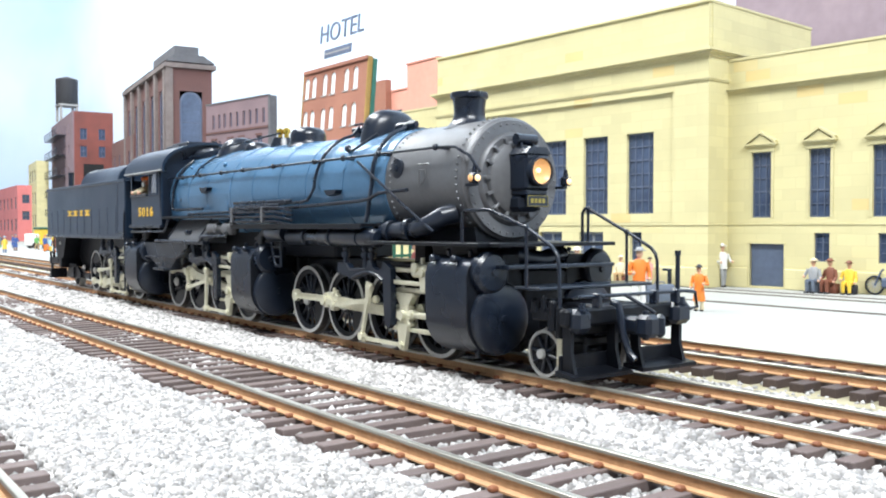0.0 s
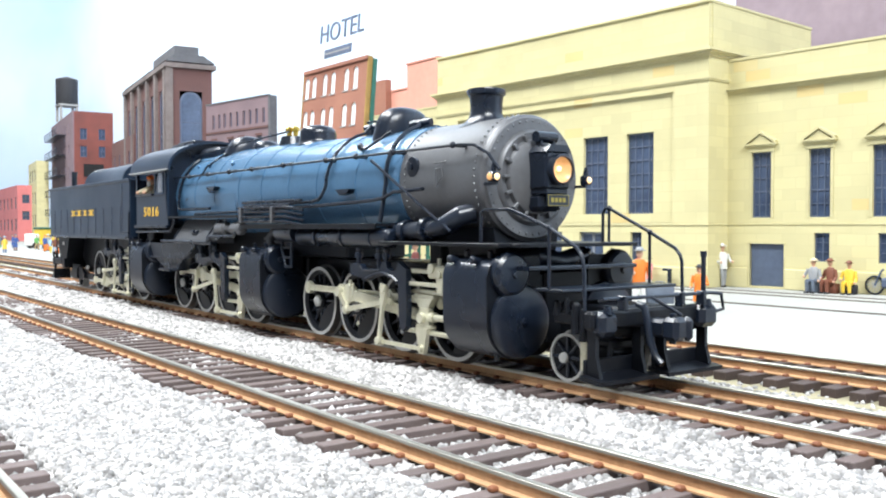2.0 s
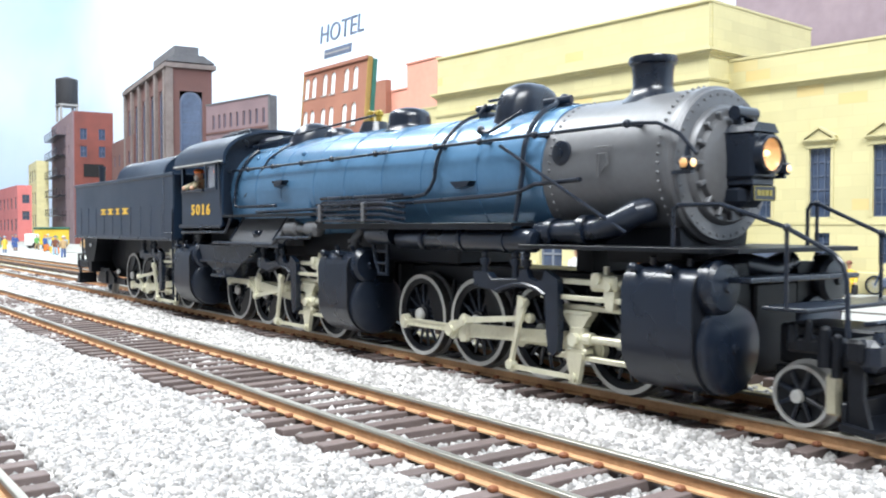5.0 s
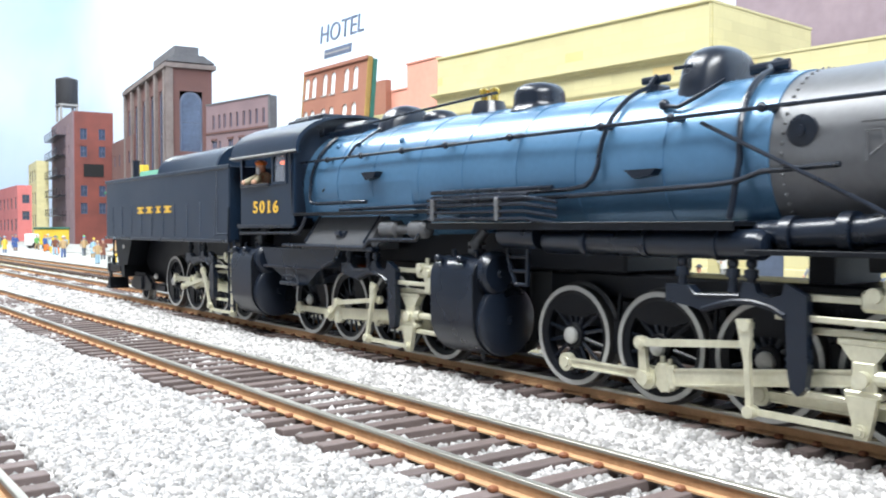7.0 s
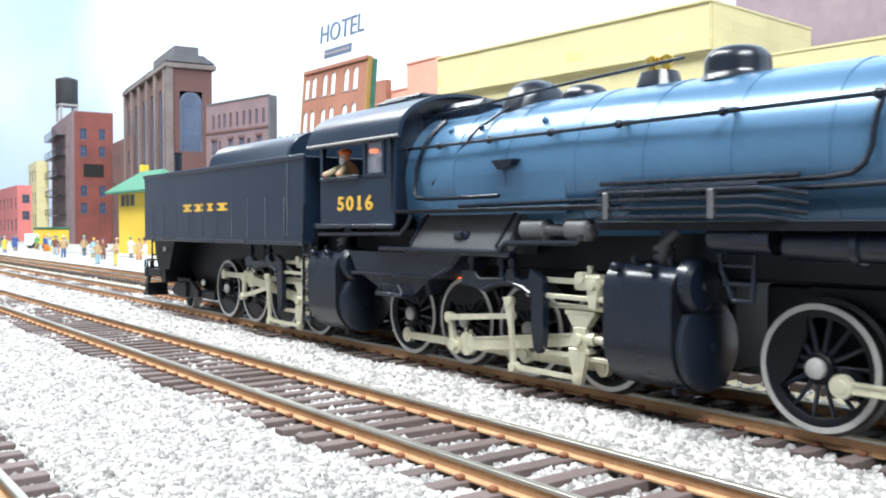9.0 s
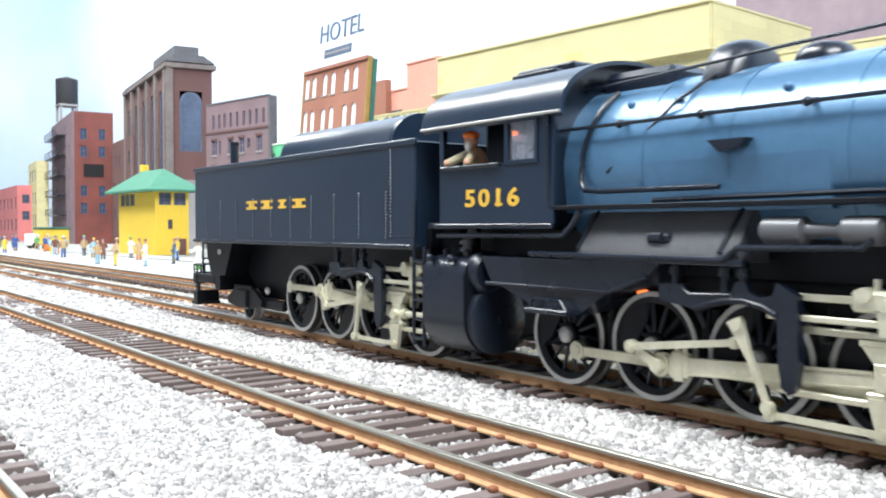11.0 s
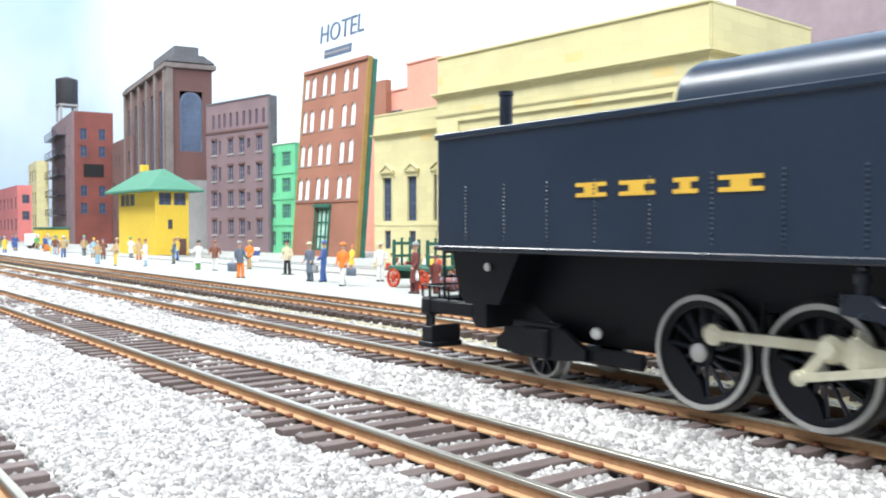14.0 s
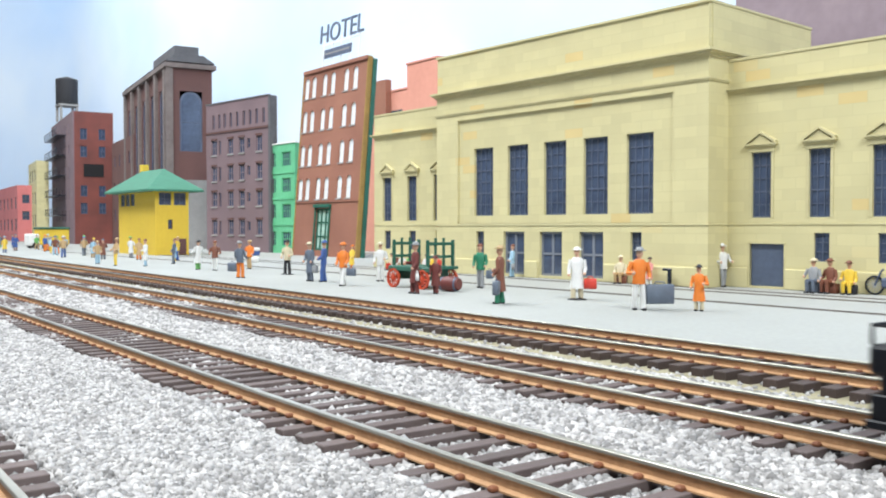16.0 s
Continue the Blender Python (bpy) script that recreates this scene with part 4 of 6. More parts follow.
    s = Shape().prism([(bx, 19.6), (bx, 17.0), (bx + 5, 16.4), (bx + 7, 15.8), (bx + 9.5, 16.6), (bx + 12, 17.2), (bx + 15, 17.3), (bx + 18, 16.7), (bx + 20.2, 15.6), (bx + 20.4, 9.5), (bx + 20.9, 6.6), (bx + 22.0, 5.7), (bx + 23.0, 6.6), (bx + 23.4, 9.5), (bx + 23.2, 19.0), (bx + 20.0, 20.6), (bx + 19.5, 18.9), (bx + 17.6, 18.4), (bx + 15.8, 19.0), (bx + 15.2, 20.4), (bx + 13.6, 20.4), (bx + 13, 18.9), (bx + 5.6, 18.5), (bx + 4.4, 19.6)], "y", -17.0, -15.6)
    s.tube([(bx + 6.6, -16.9, 16.2), (bx + 9.5, -17.0, 17.1), (bx + 12, -17.0, 17.7), (bx + 15, -17.0, 17.8), (bx + 18, -17.0, 17.2), (bx + 20.0, -17.0, 16.2)], 0.38)
    s.tube([(bx + 4.4, -17.0, 19.2), (bx + 5.6, -17.0, 18.2), (bx + 13, -17.0, 18.5)], 0.25)
    part("link_bracket", s, BLACK, parent, "black arched valve gear bracket")
    for k in (2.6, 11.4, 14.4):
        part("lubricator", Shape().cyl((bx + k, -16.2, 18), (bx + k, -16.2, 22.4), 0.75, 0.55, 10).cyl((bx + k, -16.2, 21), (bx + k, -16.2, 22.2), 1.0, n=10).ball((bx + k, -16.2, 23.0), 0.8).tube([(bx + k, -16.2, 22.6), (bx + k + 0.7, -16.2, 24.2), (bx + k + 0.9, -15, 25)], 0.28), BLACK, parent)
    part("frame", Shape().box(xr - 12, xr + 80, -5.5, 5.5, 5.5, 19.6, 0.4).box(xr - 4, xr + 66, -7.0, 7.0, 15.5, top, 0.4), BLACK_MATTE, parent, "black engine frame")
    for k in (9.8, 29.4, 49.0):
        part("brake_shoe", Shape().box(xr + k - 1.0, xr + k + 1.0, -10.6, -9.0, 6.5, 12.5, 0.3).cyl((xr + k, -10.2, 12), (xr + k, -9.6, 17), 0.4, n=8), BLACK_MATTE, parent)
        part("spring_hanger", Shape().box(xr + k - 5.5, xr + k + 5.5, -8.2, -7.0, 13.4, 14.6, 0.3).box(xr + k - 0.8, xr + k + 0.8, -8.4, -7.0, 12.6, 15.5, 0.2), BLACK_MATTE, parent)
    # cylinders
    cx0, cx1 = -48.6 + dx + cyl, -35.2 + dx + cyl
    for sg in (-1, 1):
        prof = [(-6.5, 22.6), (-15.6, 22.4), (-17.8, 21.8), (-19.2, 20.4), (-19.7, 18.6)] + [(-12.3 - 7.3 * math.cos(a), 10.4 - 7.4 * math.sin(a)) for a in [radians(8 * i) for i in range(0, 15)]] + [(-6.5, 3.4)]
        prof = [(-sg * y if sg > 0 else y, z) for y, z in prof]
        c = part("cylinder", Shape().prism(prof, "x", cx0, cx1), BLACK, parent, "large black steam cylinder casing", smooth=40)
        yb, yv = sg * 11.8, sg * 14.6
        part("cylinder_cover", Shape().lathe([(0.1, 2.3), (0.7, 2.3), (0.8, 1.9), (6.0, 1.7), (6.9, 1.2), (7.2, 0.6), (7.2, -0.1), (0.1, -0.1)], (cx1, yb, 10.2), "x", 36), BLACK, c)
        part("valve_cover", Shape().lathe([(0.1, 2.9), (0.6, 2.9), (0.8, 2.4), (3.4, 2.2), (4.1, 1.6), (4.3, 0.9), (4.3, -0.1), (0.1, -0.1)], (cx1, yv, 19.3), "x", 28), BLACK, c)
        part("rear_cover", Shape().lathe([(0.1, -1.4), (5.8, -1.2), (6.6, -0.6), (6.6, 0.1), (0.1, 0.1)], (cx0, yb, 10.2), "x", 28), BLACK, c)
        for k in (2.2, 9.2):
            part("relief_valve", Shape().cyl((cx0 + k, sg * 17.6, 21.4), (cx0 + k, sg * 19.2, 22.0), 0.75, 0.6, 8).ball((cx0 + k, sg * 19.4, 21.9), 0.8).cyl((cx0 + k + 1.6, sg * 16.4, 22.4), (cx0 + k + 1.8, sg * 16.8, 23.6), 0.6, 0.5, 8), BLACK, c)
        part("drain_cock", Shape().cyl((cx1 - 3, sg * 14.5, 4.0), (cx1 - 3, sg * 14.5, 2.4), 0.5, n=8), BLACK, c)
        part("cover_bolt", Shape().cyl((cx1 + 2.2, yb, 10.2), (cx1 + 2.5, yb, 10.2), 0.3, n=6), BLACK, c)
        part("casing_edge", Shape().prism(prof, "x", cx1 - 0.01, cx1 + 0.35), BLACK_MATTE, c, smooth=40)


engine_unit(loco, 0.0, 90.0, 20.0)
engine_unit(loco, -97.5, 151.0, 22.5)
engine_unit(tender, -199.5, -18.0, 22.5, 3.0)
small_wheels(loco, -24.2, 4.4, 0, 8.4)
small_wheels(tender, -350.5, 4.3, 0, 8.6)

# boiler, in courses with bands
ZB = 38.2
part("smokebox", Shape().lathe([(12.4, 0.0), (13.0, -0.5), (13.05, -1.6), (12.95, -1.8), (13.0, -29.5)], (-44.6, 0, ZB), "x", 64), GRAPHITE, loco, "graphite grey riveted smokebox")
courses = [(-74.0, -93.0, 13.25, 13.35), (-93.0, -112.0, 13.4, 13.6), (-112.0, -127.0, 13.7, 14.0), (-127.0, -143.0, 14.1, 14.5), (-143.0, -158.0, 14.6, 14.8), (-158.0, -176.0, 14.9, 14.9), (-176.0, -192.0, 14.95, 14.95), (-192.0, -209.5, 15.0, 15.0)]
for x0, x1, r0, r1 in courses:
    c = part("boiler_course", Shape().lathe([(r0, x0), (r1, x1)], (0, 0, ZB), "x", 64), BOILER_BLUE, loco, "glossy blue boiler jacket")
    part("boiler_band", Shape().lathe([(r1 - 0.1, x1 - 0.45), (r1 + 0.14, x1 - 0.45), (r1 + 0.14, x1 + 0.45), (r1 - 0.1, x1 + 0.45)], (0, 0, ZB), "x", 64), BOILER_BLUE, c)
# lower firebox sides, blue above the running board
s = Shape().prism([(-14.2, 30.5), (-15.0, ZB), (15.0, ZB), (14.2, 30.5)], "x", -209.5, -160)
part("firebox_side", s, BOILER_BLUE, loco)


def rivet_ring(x, r, n, size, axis_len, zc=ZB):
    s = Shape()
    for i in range(n):
        a = 2 * math.pi * i / n
        s.ball((x, r * math.cos(a), zc + r * math.sin(a)), size, (axis_len, 1, 1), 6, 4)
    return s


tagged(part("rivet", rivet_ring(-44.2, 11.6, 40, 0.30, 0.8), GRAPHITE, loco), kind="stuff")
for x in (-47.2, -72.0, -76.0):
    tagged(part("rivet", rivet_ring(x, 13.05, 56, 0.30, 1.0), GRAPHITE if x > -74 else BOILER_BLUE, loco), kind="stuff")
front = part("smokebox_front", Shape().lathe([(0.1, 0.9), (9.2, 0.9), (9.7, 0.5), (9.9, 0.05), (12.3, 0.0), (12.5, -0.25), (12.5, -0.6), (0.1, -0.6)], (-44.2, 0, ZB), "x", 56), GRAPHITE, loco, "graphite grey smokebox front")
part("smokebox_door", Shape().lathe([(0.1, 2.6), (3.0, 2.5), (6.2, 2.0), (7.6, 1.3), (8.0, 0.6), (8.0, -0.2), (0.1, -0.2)], (-43.8, 0, ZB), "x", 48), GRAPHITE, front)
clamp_mesh = Shape().box(-43.6, -42.4, -0.35, 0.35, 7.4, 9.0, 0.12).mesh("door_clamp", GRAPHITE)
for i in range(16):
    a = 2 * math.pi * i / 16
    clamp = part("door_clamp", clamp_mesh, GRAPHITE, front)
    clamp.matrix_basis = pose(0, 0, ZB * MM, math.degrees(a), 0, 0)
# headlight on its bracket, bell, number board
hl = part("headlight", Shape().box(-42.8, -36.6, -3.3, 3.3, 35.6, 43.2, 0.5).prism([(-3.4, 43.0), (3.4, 43.0), (2.2, 44.4), (-2.2, 44.4)], "x", -43, -36.4), BLACK, loco, "black square headlight with a glowing lens")
part("rim", Shape().lathe([(2.5, 0.0), (3.1, 0.0), (3.1, 1.4), (2.7, 1.6), (2.5, 1.2), (2.5, 0.0)], (-36.7, 0, 39.4), "x", 32), BLACK, hl)
part("reflector", Shape().lathe([(0.1, 0.1), (1.2, 0.25), (2.0, 0.6), (2.5, 1.1), (2.5, 0.0), (0.1, 0.0)], (-36.6, 0, 39.4), "x", 28), LAMP_GLOW, hl, "warm amber lens")
part("bulb", Shape().ball((-36.2, -0.3, 39.6), 0.55), LAMP_CORE, hl)
plate = part("number_board", Shape().box(-37.1, -36.6, -2.9, 2.9, 32.2, 34.6, 0.12), BLACK, loco, "small black number board with yellow bars")
for i in range(4):
    part("bar", Shape().box(-36.62, -36.5, -2.0 + 1.05 * i, -1.3 + 1.05 * i, 33.0, 33.9), DULL_GOLD, plate)
part("board_edge", Shape().box(-36.63, -36.53, -2.8, 2.8, 32.3, 32.4).box(-36.63, -36.53, -2.8, 2.8, 34.4, 34.5).box(-36.63, -36.53, -2.8, -2.7, 32.42, 34.38).box(-36.63, -36.53, 2.7, 2.8, 32.42, 34.38), DULL_GOLD, plate)
part("headlight_bracket", Shape().box(-43.5, -36.9, -2.9, 2.9, 34.6, 35.7, 0.2).box(-43.2, -38.4, -3.0, 3.0, 31.2, 35.0, 1.0), BLACK, loco)
bell = part("bell", Shape().cyl((-40.5, -2.6, 46.2), (-40.5, 2.6, 46.2), 1.15, 1.15, 16).box(-41.3, -39.7, -1.9, -1.4, 44.2, 46.2).box(-41.3, -39.7, 1.4, 1.9, 44.2, 46.2), BLACK, loco, "black bell on a small bracket")
for sg in (-1, 1):
    m = part("marker_lamp", Shape().box(-42.6, -40.6, sg * 12.6 - 0.9, sg * 12.6 + 0.9, 36.9, 38.9, 0.3).cyl((-41.6, sg * 12.6, 38.9), (-41.6, sg * 12.6, 40.6), 0.6, 0.3, 8).box(-45.4, -41, sg * 12.2 - 0.3, sg * 12.2 + 0.3, 36.3, 36.9), BLACK, loco, "small marker lamp with amber lenses")
    part("lens", Shape().ball((-40.5, sg * 12.6, 37.9), 0.68, (0.5, 1, 1)), LAMP_LENS, m)
    part("lens", Shape().ball((-41.6, sg * 12.6 + sg * 1.0, 37.9), 0.75, (1, 0.5, 1)), LAMP_GLOW, m)
# stack, domes and fittings on top
part("smokestack", Shape().lathe([(6.4, 49.6), (5.0, 50.6), (4.0, 51.6), (3.5, 52.8), (3.55, 55.0), (3.75, 56.5), (4.2, 56.8), (4.3, 57.5), (4.1, 58.0), (3.4, 58.0), (3.0, 55.6), (0.1, 54.6)], (-59.3, 0, 0), "z", 36), BLACK, loco, "glossy black smokestack")
def loaf(x, rings, power=2.5, n=40):
    """A dome of stacked rounded rectangles (z, half length, half width)."""
    turn = [2 * math.pi * k / n for k in range(n)]
    e = 2.0 / power
    pw = lambda v: math.copysign(abs(v) ** e, v)
    return Shape().rings([[(x + a * pw(math.cos(t)), b * pw(math.sin(t)), z) for t in turn] for z, a, b in rings])


part("sand_dome", loaf(-92.0, [(z, 0.9 * a, 0.82 * b) for z, a, b in ((45.5, 5.2, 10.8), (48, 5.2, 10.2), (51, 5.15, 9.4), (53.4, 5.05, 8.6), (54.8, 4.8, 7.8), (55.9, 4.35, 6.8), (56.7, 3.6, 5.4), (57.3, 2.5, 3.7), (57.6, 1.2, 1.8), (57.65, 0.05, 0.08))]), BLACK, loco, "glossy black sand dome")
part("dome_hatch", Shape().box(-94.0, -90.4, -9.3, -8.5, 53.2, 53.7, 0.1).ball((-94.6, -10.6, 47.6), 0.9).tube([(-94.6, -10.8, 47.4), (-91.5, -11.0, 46.9), (-88.0, -10.2, 48.4), (-85, -8, 50.6)], 0.35), BLACK, loco)
part("steam_dome", Shape().lathe([(6.3, 51.4), (5.6, 52.2), (5.3, 53.0), (5.25, 54.6), (5.0, 55.5), (4.5, 56.2), (3.6, 56.75), (2.4, 57.05), (1.2, 57.2), (0.1, 57.22)], (-135.5, 0, 0), "z", 36), BLACK, loco, "low glossy black steam dome")
part("safety_valve_base", Shape().lathe([(4.2, 52.5), (3.6, 54.2), (3.2, 55.2), (0.1, 55.3)], (-151.5, 0, 0), "z", 24), BLACK, loco)
for k in (-1.3, 1.3):
    part("safety_valve", Shape().lathe([(0.8, 55), (0.8, 56.6), (1.2, 56.8), (1.2, 57.8), (0.6, 58.3), (0.1, 58.4)], (-151.5 + k, 0.3 * k, 0), "z", 14), BRASS, loco, "polished brass safety valve")
part("sand_dome", loaf(-183.5, [(48, 4.9, 8.8), (51, 4.8, 8.0), (53.6, 4.7, 7.0), (55.4, 4.4, 5.9), (56.6, 3.7, 4.6), (57.4, 2.6, 3.1), (57.8, 1.2, 1.4), (57.85, 0.05, 0.06)]), BLACK, loco)
part("turret", Shape().lathe([(4.6, 51), (4.4, 53.0), (3.9, 54.2), (3.0, 54.9), (1.6, 55.25), (0.1, 55.35)], (-169.5, 0, 0), "z", 24), BLACK, loco)
part("turret_cover", Shape().box(-208, -192, -7, 7, 50, 55.0, 1.2), BLACK, loco, "black turret cover before the cab")
part("check_valve", Shape().box(-106.5, -103.5, -2, 2, 51.5, 53.0, 0.4).ball((-104.5, -1.0, 53.6), 1.0).cyl((-106.5, -2, 53.6), (-101.5, -1, 53.8), 0.7, n=10), BLACK, loco)
part("check_valve", Shape().box(-82.5, -78.5, -2, 2, 50.5, 52.2, 0.4).ball((-80.5, -1.0, 52.8), 1.3).cyl((-84, -3, 52.4), (-78.5, -1, 52.8), 0.9, n=10), BLACK, loco)


def hoop(x, r, a0, a1, n=9, dx=0.0):
    """Points round the near side of the boiler, from angle a0 to a1 in degrees over the horizon."""
    return [(x + dx * i / (n - 1), -r * math.cos(radians(a0 + (a1 - a0) * i / (n - 1))), ZB + r * math.sin(radians(a0 + (a1 - a0) * i / (n - 1)))) for i in range(n)]


hand = part("handrail", Shape().tube([(-40.0, -12.4, 39.2), (-43.0, -12.8, 42.5), (-46.5, -13.6, 44.4), (-50, -14.3, 44.7), (-209, -15.6, 44.7)], 0.32, 8), BLACK, loco, "thin black handrail along the boiler")
for x in (-52, -74, -90, -104.5, -127, -147, -163, -180, -196):
    r = 13.0 + (x < -120) * 1.0
    part("stanchion", Shape().cyl((x, -r * 0.86, ZB + r * 0.5), (x, -14.9 - (x < -120) * 0.5, 44.7), 0.5, 0.4, 8).ball((x, -14.7 - (x < -120) * 0.6, 44.7), 0.75), BLACK, hand)
part("handrail", Shape().tube([(-141, -6.5, 55.5), (-170, -8.0, 54.2), (-196, -9.5, 52.6), (-209, -10, 52)], 0.3, 8), BLACK, loco)
part("delivery_pipe", Shape().tube([(-103.5, -2, 54.3)] + hoop(-104, 14.3, 75, 0, 9, -1.5) + [(-106, -15.0, 36.2), (-107.5, -15.2, 35.0), (-111, -15.3, 34.6), (-151, -15.8, 33.9)], 0.42, 8), BLACK, loco, "black feed pipe curving down the boiler")
part("delivery_pipe", Shape().tube([(-81.5, -2, 53.0)] + hoop(-80, 14.0, 75, 0, 9, 2.0) + [(-78.5, -14.6, 33.0), (-79, -15.0, 29.2)], 0.5, 8), BLACK, loco)
part("reach_rod", Shape().tube([(-62.5, -14.6, 36.2), (-74, -14.8, 35.8), (-78, -14.9, 34.6), (-82.5, -15.0, 34.2), (-110, -15.4, 33.4), (-152, -16.2, 32.6), (-188, -16.4, 32.2)], 0.4, 8), BLACK, loco, "black reach rod")
part("brace_rod", Shape().tube([(-85, -13.6, 43.6), (-58, -16.4, 31.0), (-51, -16.0, 27.2)], 0.32, 8), BLACK, loco)
part("sand_pipe", Shape().tube(hoop(-183, 15.5, 62, 45, 4, -2) + [(-186.5, -13.0, 47.5), (-199, -14.9, 37.0)], 0.3, 8), BLACK, loco)
part("injector_pipe", Shape().tube(hoop(-202, 15.6, 55, 8, 7, -2) + [(-204, -15.9, 35.5), (-203, -16.1, 34.2), (-199, -16.2, 33.9), (-176, -16.3, 33.9)], 0.45, 8), BLACK, loco)
part("washout_plug", Shape().ball((-197, -11.4, 48.2), 0.7).ball((-187, -11.6, 48.0), 0.7).ball((-168, -11.9, 47.6), 0.7), BOILER_BLUE, loco)
part("step_bracket", Shape().prism([(-178, 40.6), (-171.5, 40.6), (-172.5, 39.4), (-176, 38.8)], "y", -16.6, -14.6), BLACK, loco)
part("step_bracket", Shape().prism([(-99, 37.2), (-92.5, 37.2), (-93.5, 36.2), (-97, 35.8)], "y", -15.2, -13.2), BLACK, loco)
b = part("builder_badge", Shape().lathe([(0.1, -0.6), (1.6, -0.5), (2.2, -0.3), (2.2, 0.3), (0.1, 0.3)], (-69.0, -12.75, 41.2), "y", 20).lathe([(0.1, -1.0), (0.8, -0.9), (0.8, 0), (0.1, 0)], (-69.0, -12.75, 41.2), "y", 10), BLACK, loco, "round grey wheel-shaped fitting")
part("smokebox_step", Shape().tube([(-60.5, -13.15, 41.6), (-56.5, -13.15, 41.6)], 0.16).tube([(-59.8, -13.3, 36.6), (-59.8, -13.3, 40.4), (-57.8, -13.3, 40.4), (-57.4, -13.3, 38.6), (-59.2, -13.3, 37.2)], 0.16), GRAPHITE, loco)
# running board, tanks and pipes below it
part("running_board", Shape().box(-149, -76, -18.2, -12.0, 28.2, 28.9, 0.06).box(-149, -76, -18.4, -17.9, 27.6, 28.6), BLACK_MATTE, loco, "black running board")
part("running_board", Shape().box(-205, -76, 12.0, 18.2, 28.2, 28.9, 0.12), BLACK, loco)
part("running_board", Shape().box(-209, -148, -18.3, -13.2, 31.0, 31.7, 0.06), BLACK_MATTE, loco)
tank_ = part("air_tank", Shape().lathe([(0.1, -116.5), (1.6, -116.4), (2.1, -115.6), (2.15, -73), (1.7, -72.3), (0.1, -72.2)], (0, -15.6, 25.6), "x", 24), BLACK, loco, "long black air reservoir")
for x in (-106, -93, -80):
    part("tank_strap", Shape().lathe([(2.1, -0.5), (2.35, -0.5), (2.35, 0.5), (2.1, 0.5)], (x, -15.6, 25.6), "x", 24), BLACK, tank_)
part("air_tank", Shape().lathe([(0.1, -128), (1.9, -127.8), (2.2, -127), (2.2, -117.6), (1.9, -118), (0.1, -117.9)], (0, -16.0, 26.4), "x", 20), BLACK, loco)
part("receiver_pipe", Shape().tube([(-80, -10.5, 27.0), (-74, -12.4, 27.0), (-70, -13.4, 27.0), (-58, -14.6, 27.6), (-54.5, -14.6, 28.4), (-51.5, -13.0, 30.4), (-50.5, -10.5, 31.0)], 2.1, 16).lathe([(2.2, -0.8), (2.7, -0.8), (2.7, 0.8), (2.2, 0.8)], (-61, -14.4, 27.5), "x", 18).lathe([(2.2, -0.8), (2.7, -0.8), (2.7, 0.8), (2.2, 0.8)], (-70, -13.4, 27.0), "x", 18), BLACK, loco, "thick black steam pipe to the front engine")
for z in (33.4, 32.2, 30.9, 29.6):
    part("cooling_tube", Shape().tube([(-148, -19.0, z), (-119, -19.0, z), (-115, -18.4, z - 0.5), (-112.5, -17.0, z - 1.0)], 0.33, 8), BLACK, loco)
for x in (-146, -126):
    part("tube_clamp", Shape().box(x - 0.5, x + 0.5, -19.6, -18.4, 29.2, 33.5, 0.15), GRAPHITE, loco)
part("feed_pipe", Shape().tube([(-149, -17.2, 35.0), (-114, -16.6, 35.0)], 0.42, 8).tube([(-148, -17.4, 34.0), (-120, -17.0, 34.0)], 0.36, 8), BLACK, loco)
pump = part("water_pump", Shape().lathe([(0.1, -169), (1.1, -168.8), (1.9, -168), (1.9, -162.4), (1.1, -162), (0.8, -158), (1.2, -157), (1.9, -156.6), (1.9, -152), (1.0, -151.4), (0.1, -151.4)], (0, -16.4, 27.6), "x", 20), GRAPHITE, loco, "dark grey horizontal pump")
s = Shape().prism([(-13.6, 31.0), (-14.4, 30.2), (-17.8, 24.6), (-17.8, 23.0), (-10, 23.0), (-10, 31.0)], "x", -203, -172)
fire = part("firebox_lower", s, GRAPHITE, loco, "dark grey sloping lower firebox casing")
part("seam_strip", Shape().box(-204.2, -170.8, -18.3, -16.4, 22.6, 23.6, 0.2), BLACK, fire)
part("washout_hatch", Shape().box(-188.6, -184.2, -17.6, -15.6, 25.6, 27.2, 0.4).cyl((-187.6, -17.4, 26.6), (-185.2, -17.6, 26.6), 0.7, n=10), BLACK, fire)
for x in (-173.5, -201.5):
    part("corner_stay", Shape().tube([(x, -13.9, 30.8), (x - 1.2, -17.9, 24.4)], 0.45, 8), BLACK, fire)
hang = part("pipe_hanger", Shape().tube([(-127.5, -15.6, 28), (-126.6, -15.8, 22), (-124.6, -15.8, 17.6), (-121.4, -15.8, 17.6), (-121.0, -15.8, 27)], 0.45, 8), BLACK, loco, "black pipe bracket below the running board")
for z in (20.0, 22.6, 25.2):
    part("rung", Shape().cyl((-126.2, -15.8, z), (-121.1, -15.8, z), 0.32, n=8), BLACK, hang)
part("steam_branch", Shape().tube([(-139, -13.5, 22.4), (-139, -13.5, 25.2), (-137.5, -12.5, 27.4)], 1.1, 12).lathe([(1.2, -0.4), (1.7, -0.4), (1.7, 0.4), (1.2, 0.4)], (-139, -13.5, 23.4), "z", 14).lathe([(1.2, -0.4), (1.7, -0.4), (1.7, 0.4), (1.2, 0.4)], (-139, -13.5, 24.8), "z", 14), GRAPHITE, loco, "grey flanged steam branch over the cylinder")
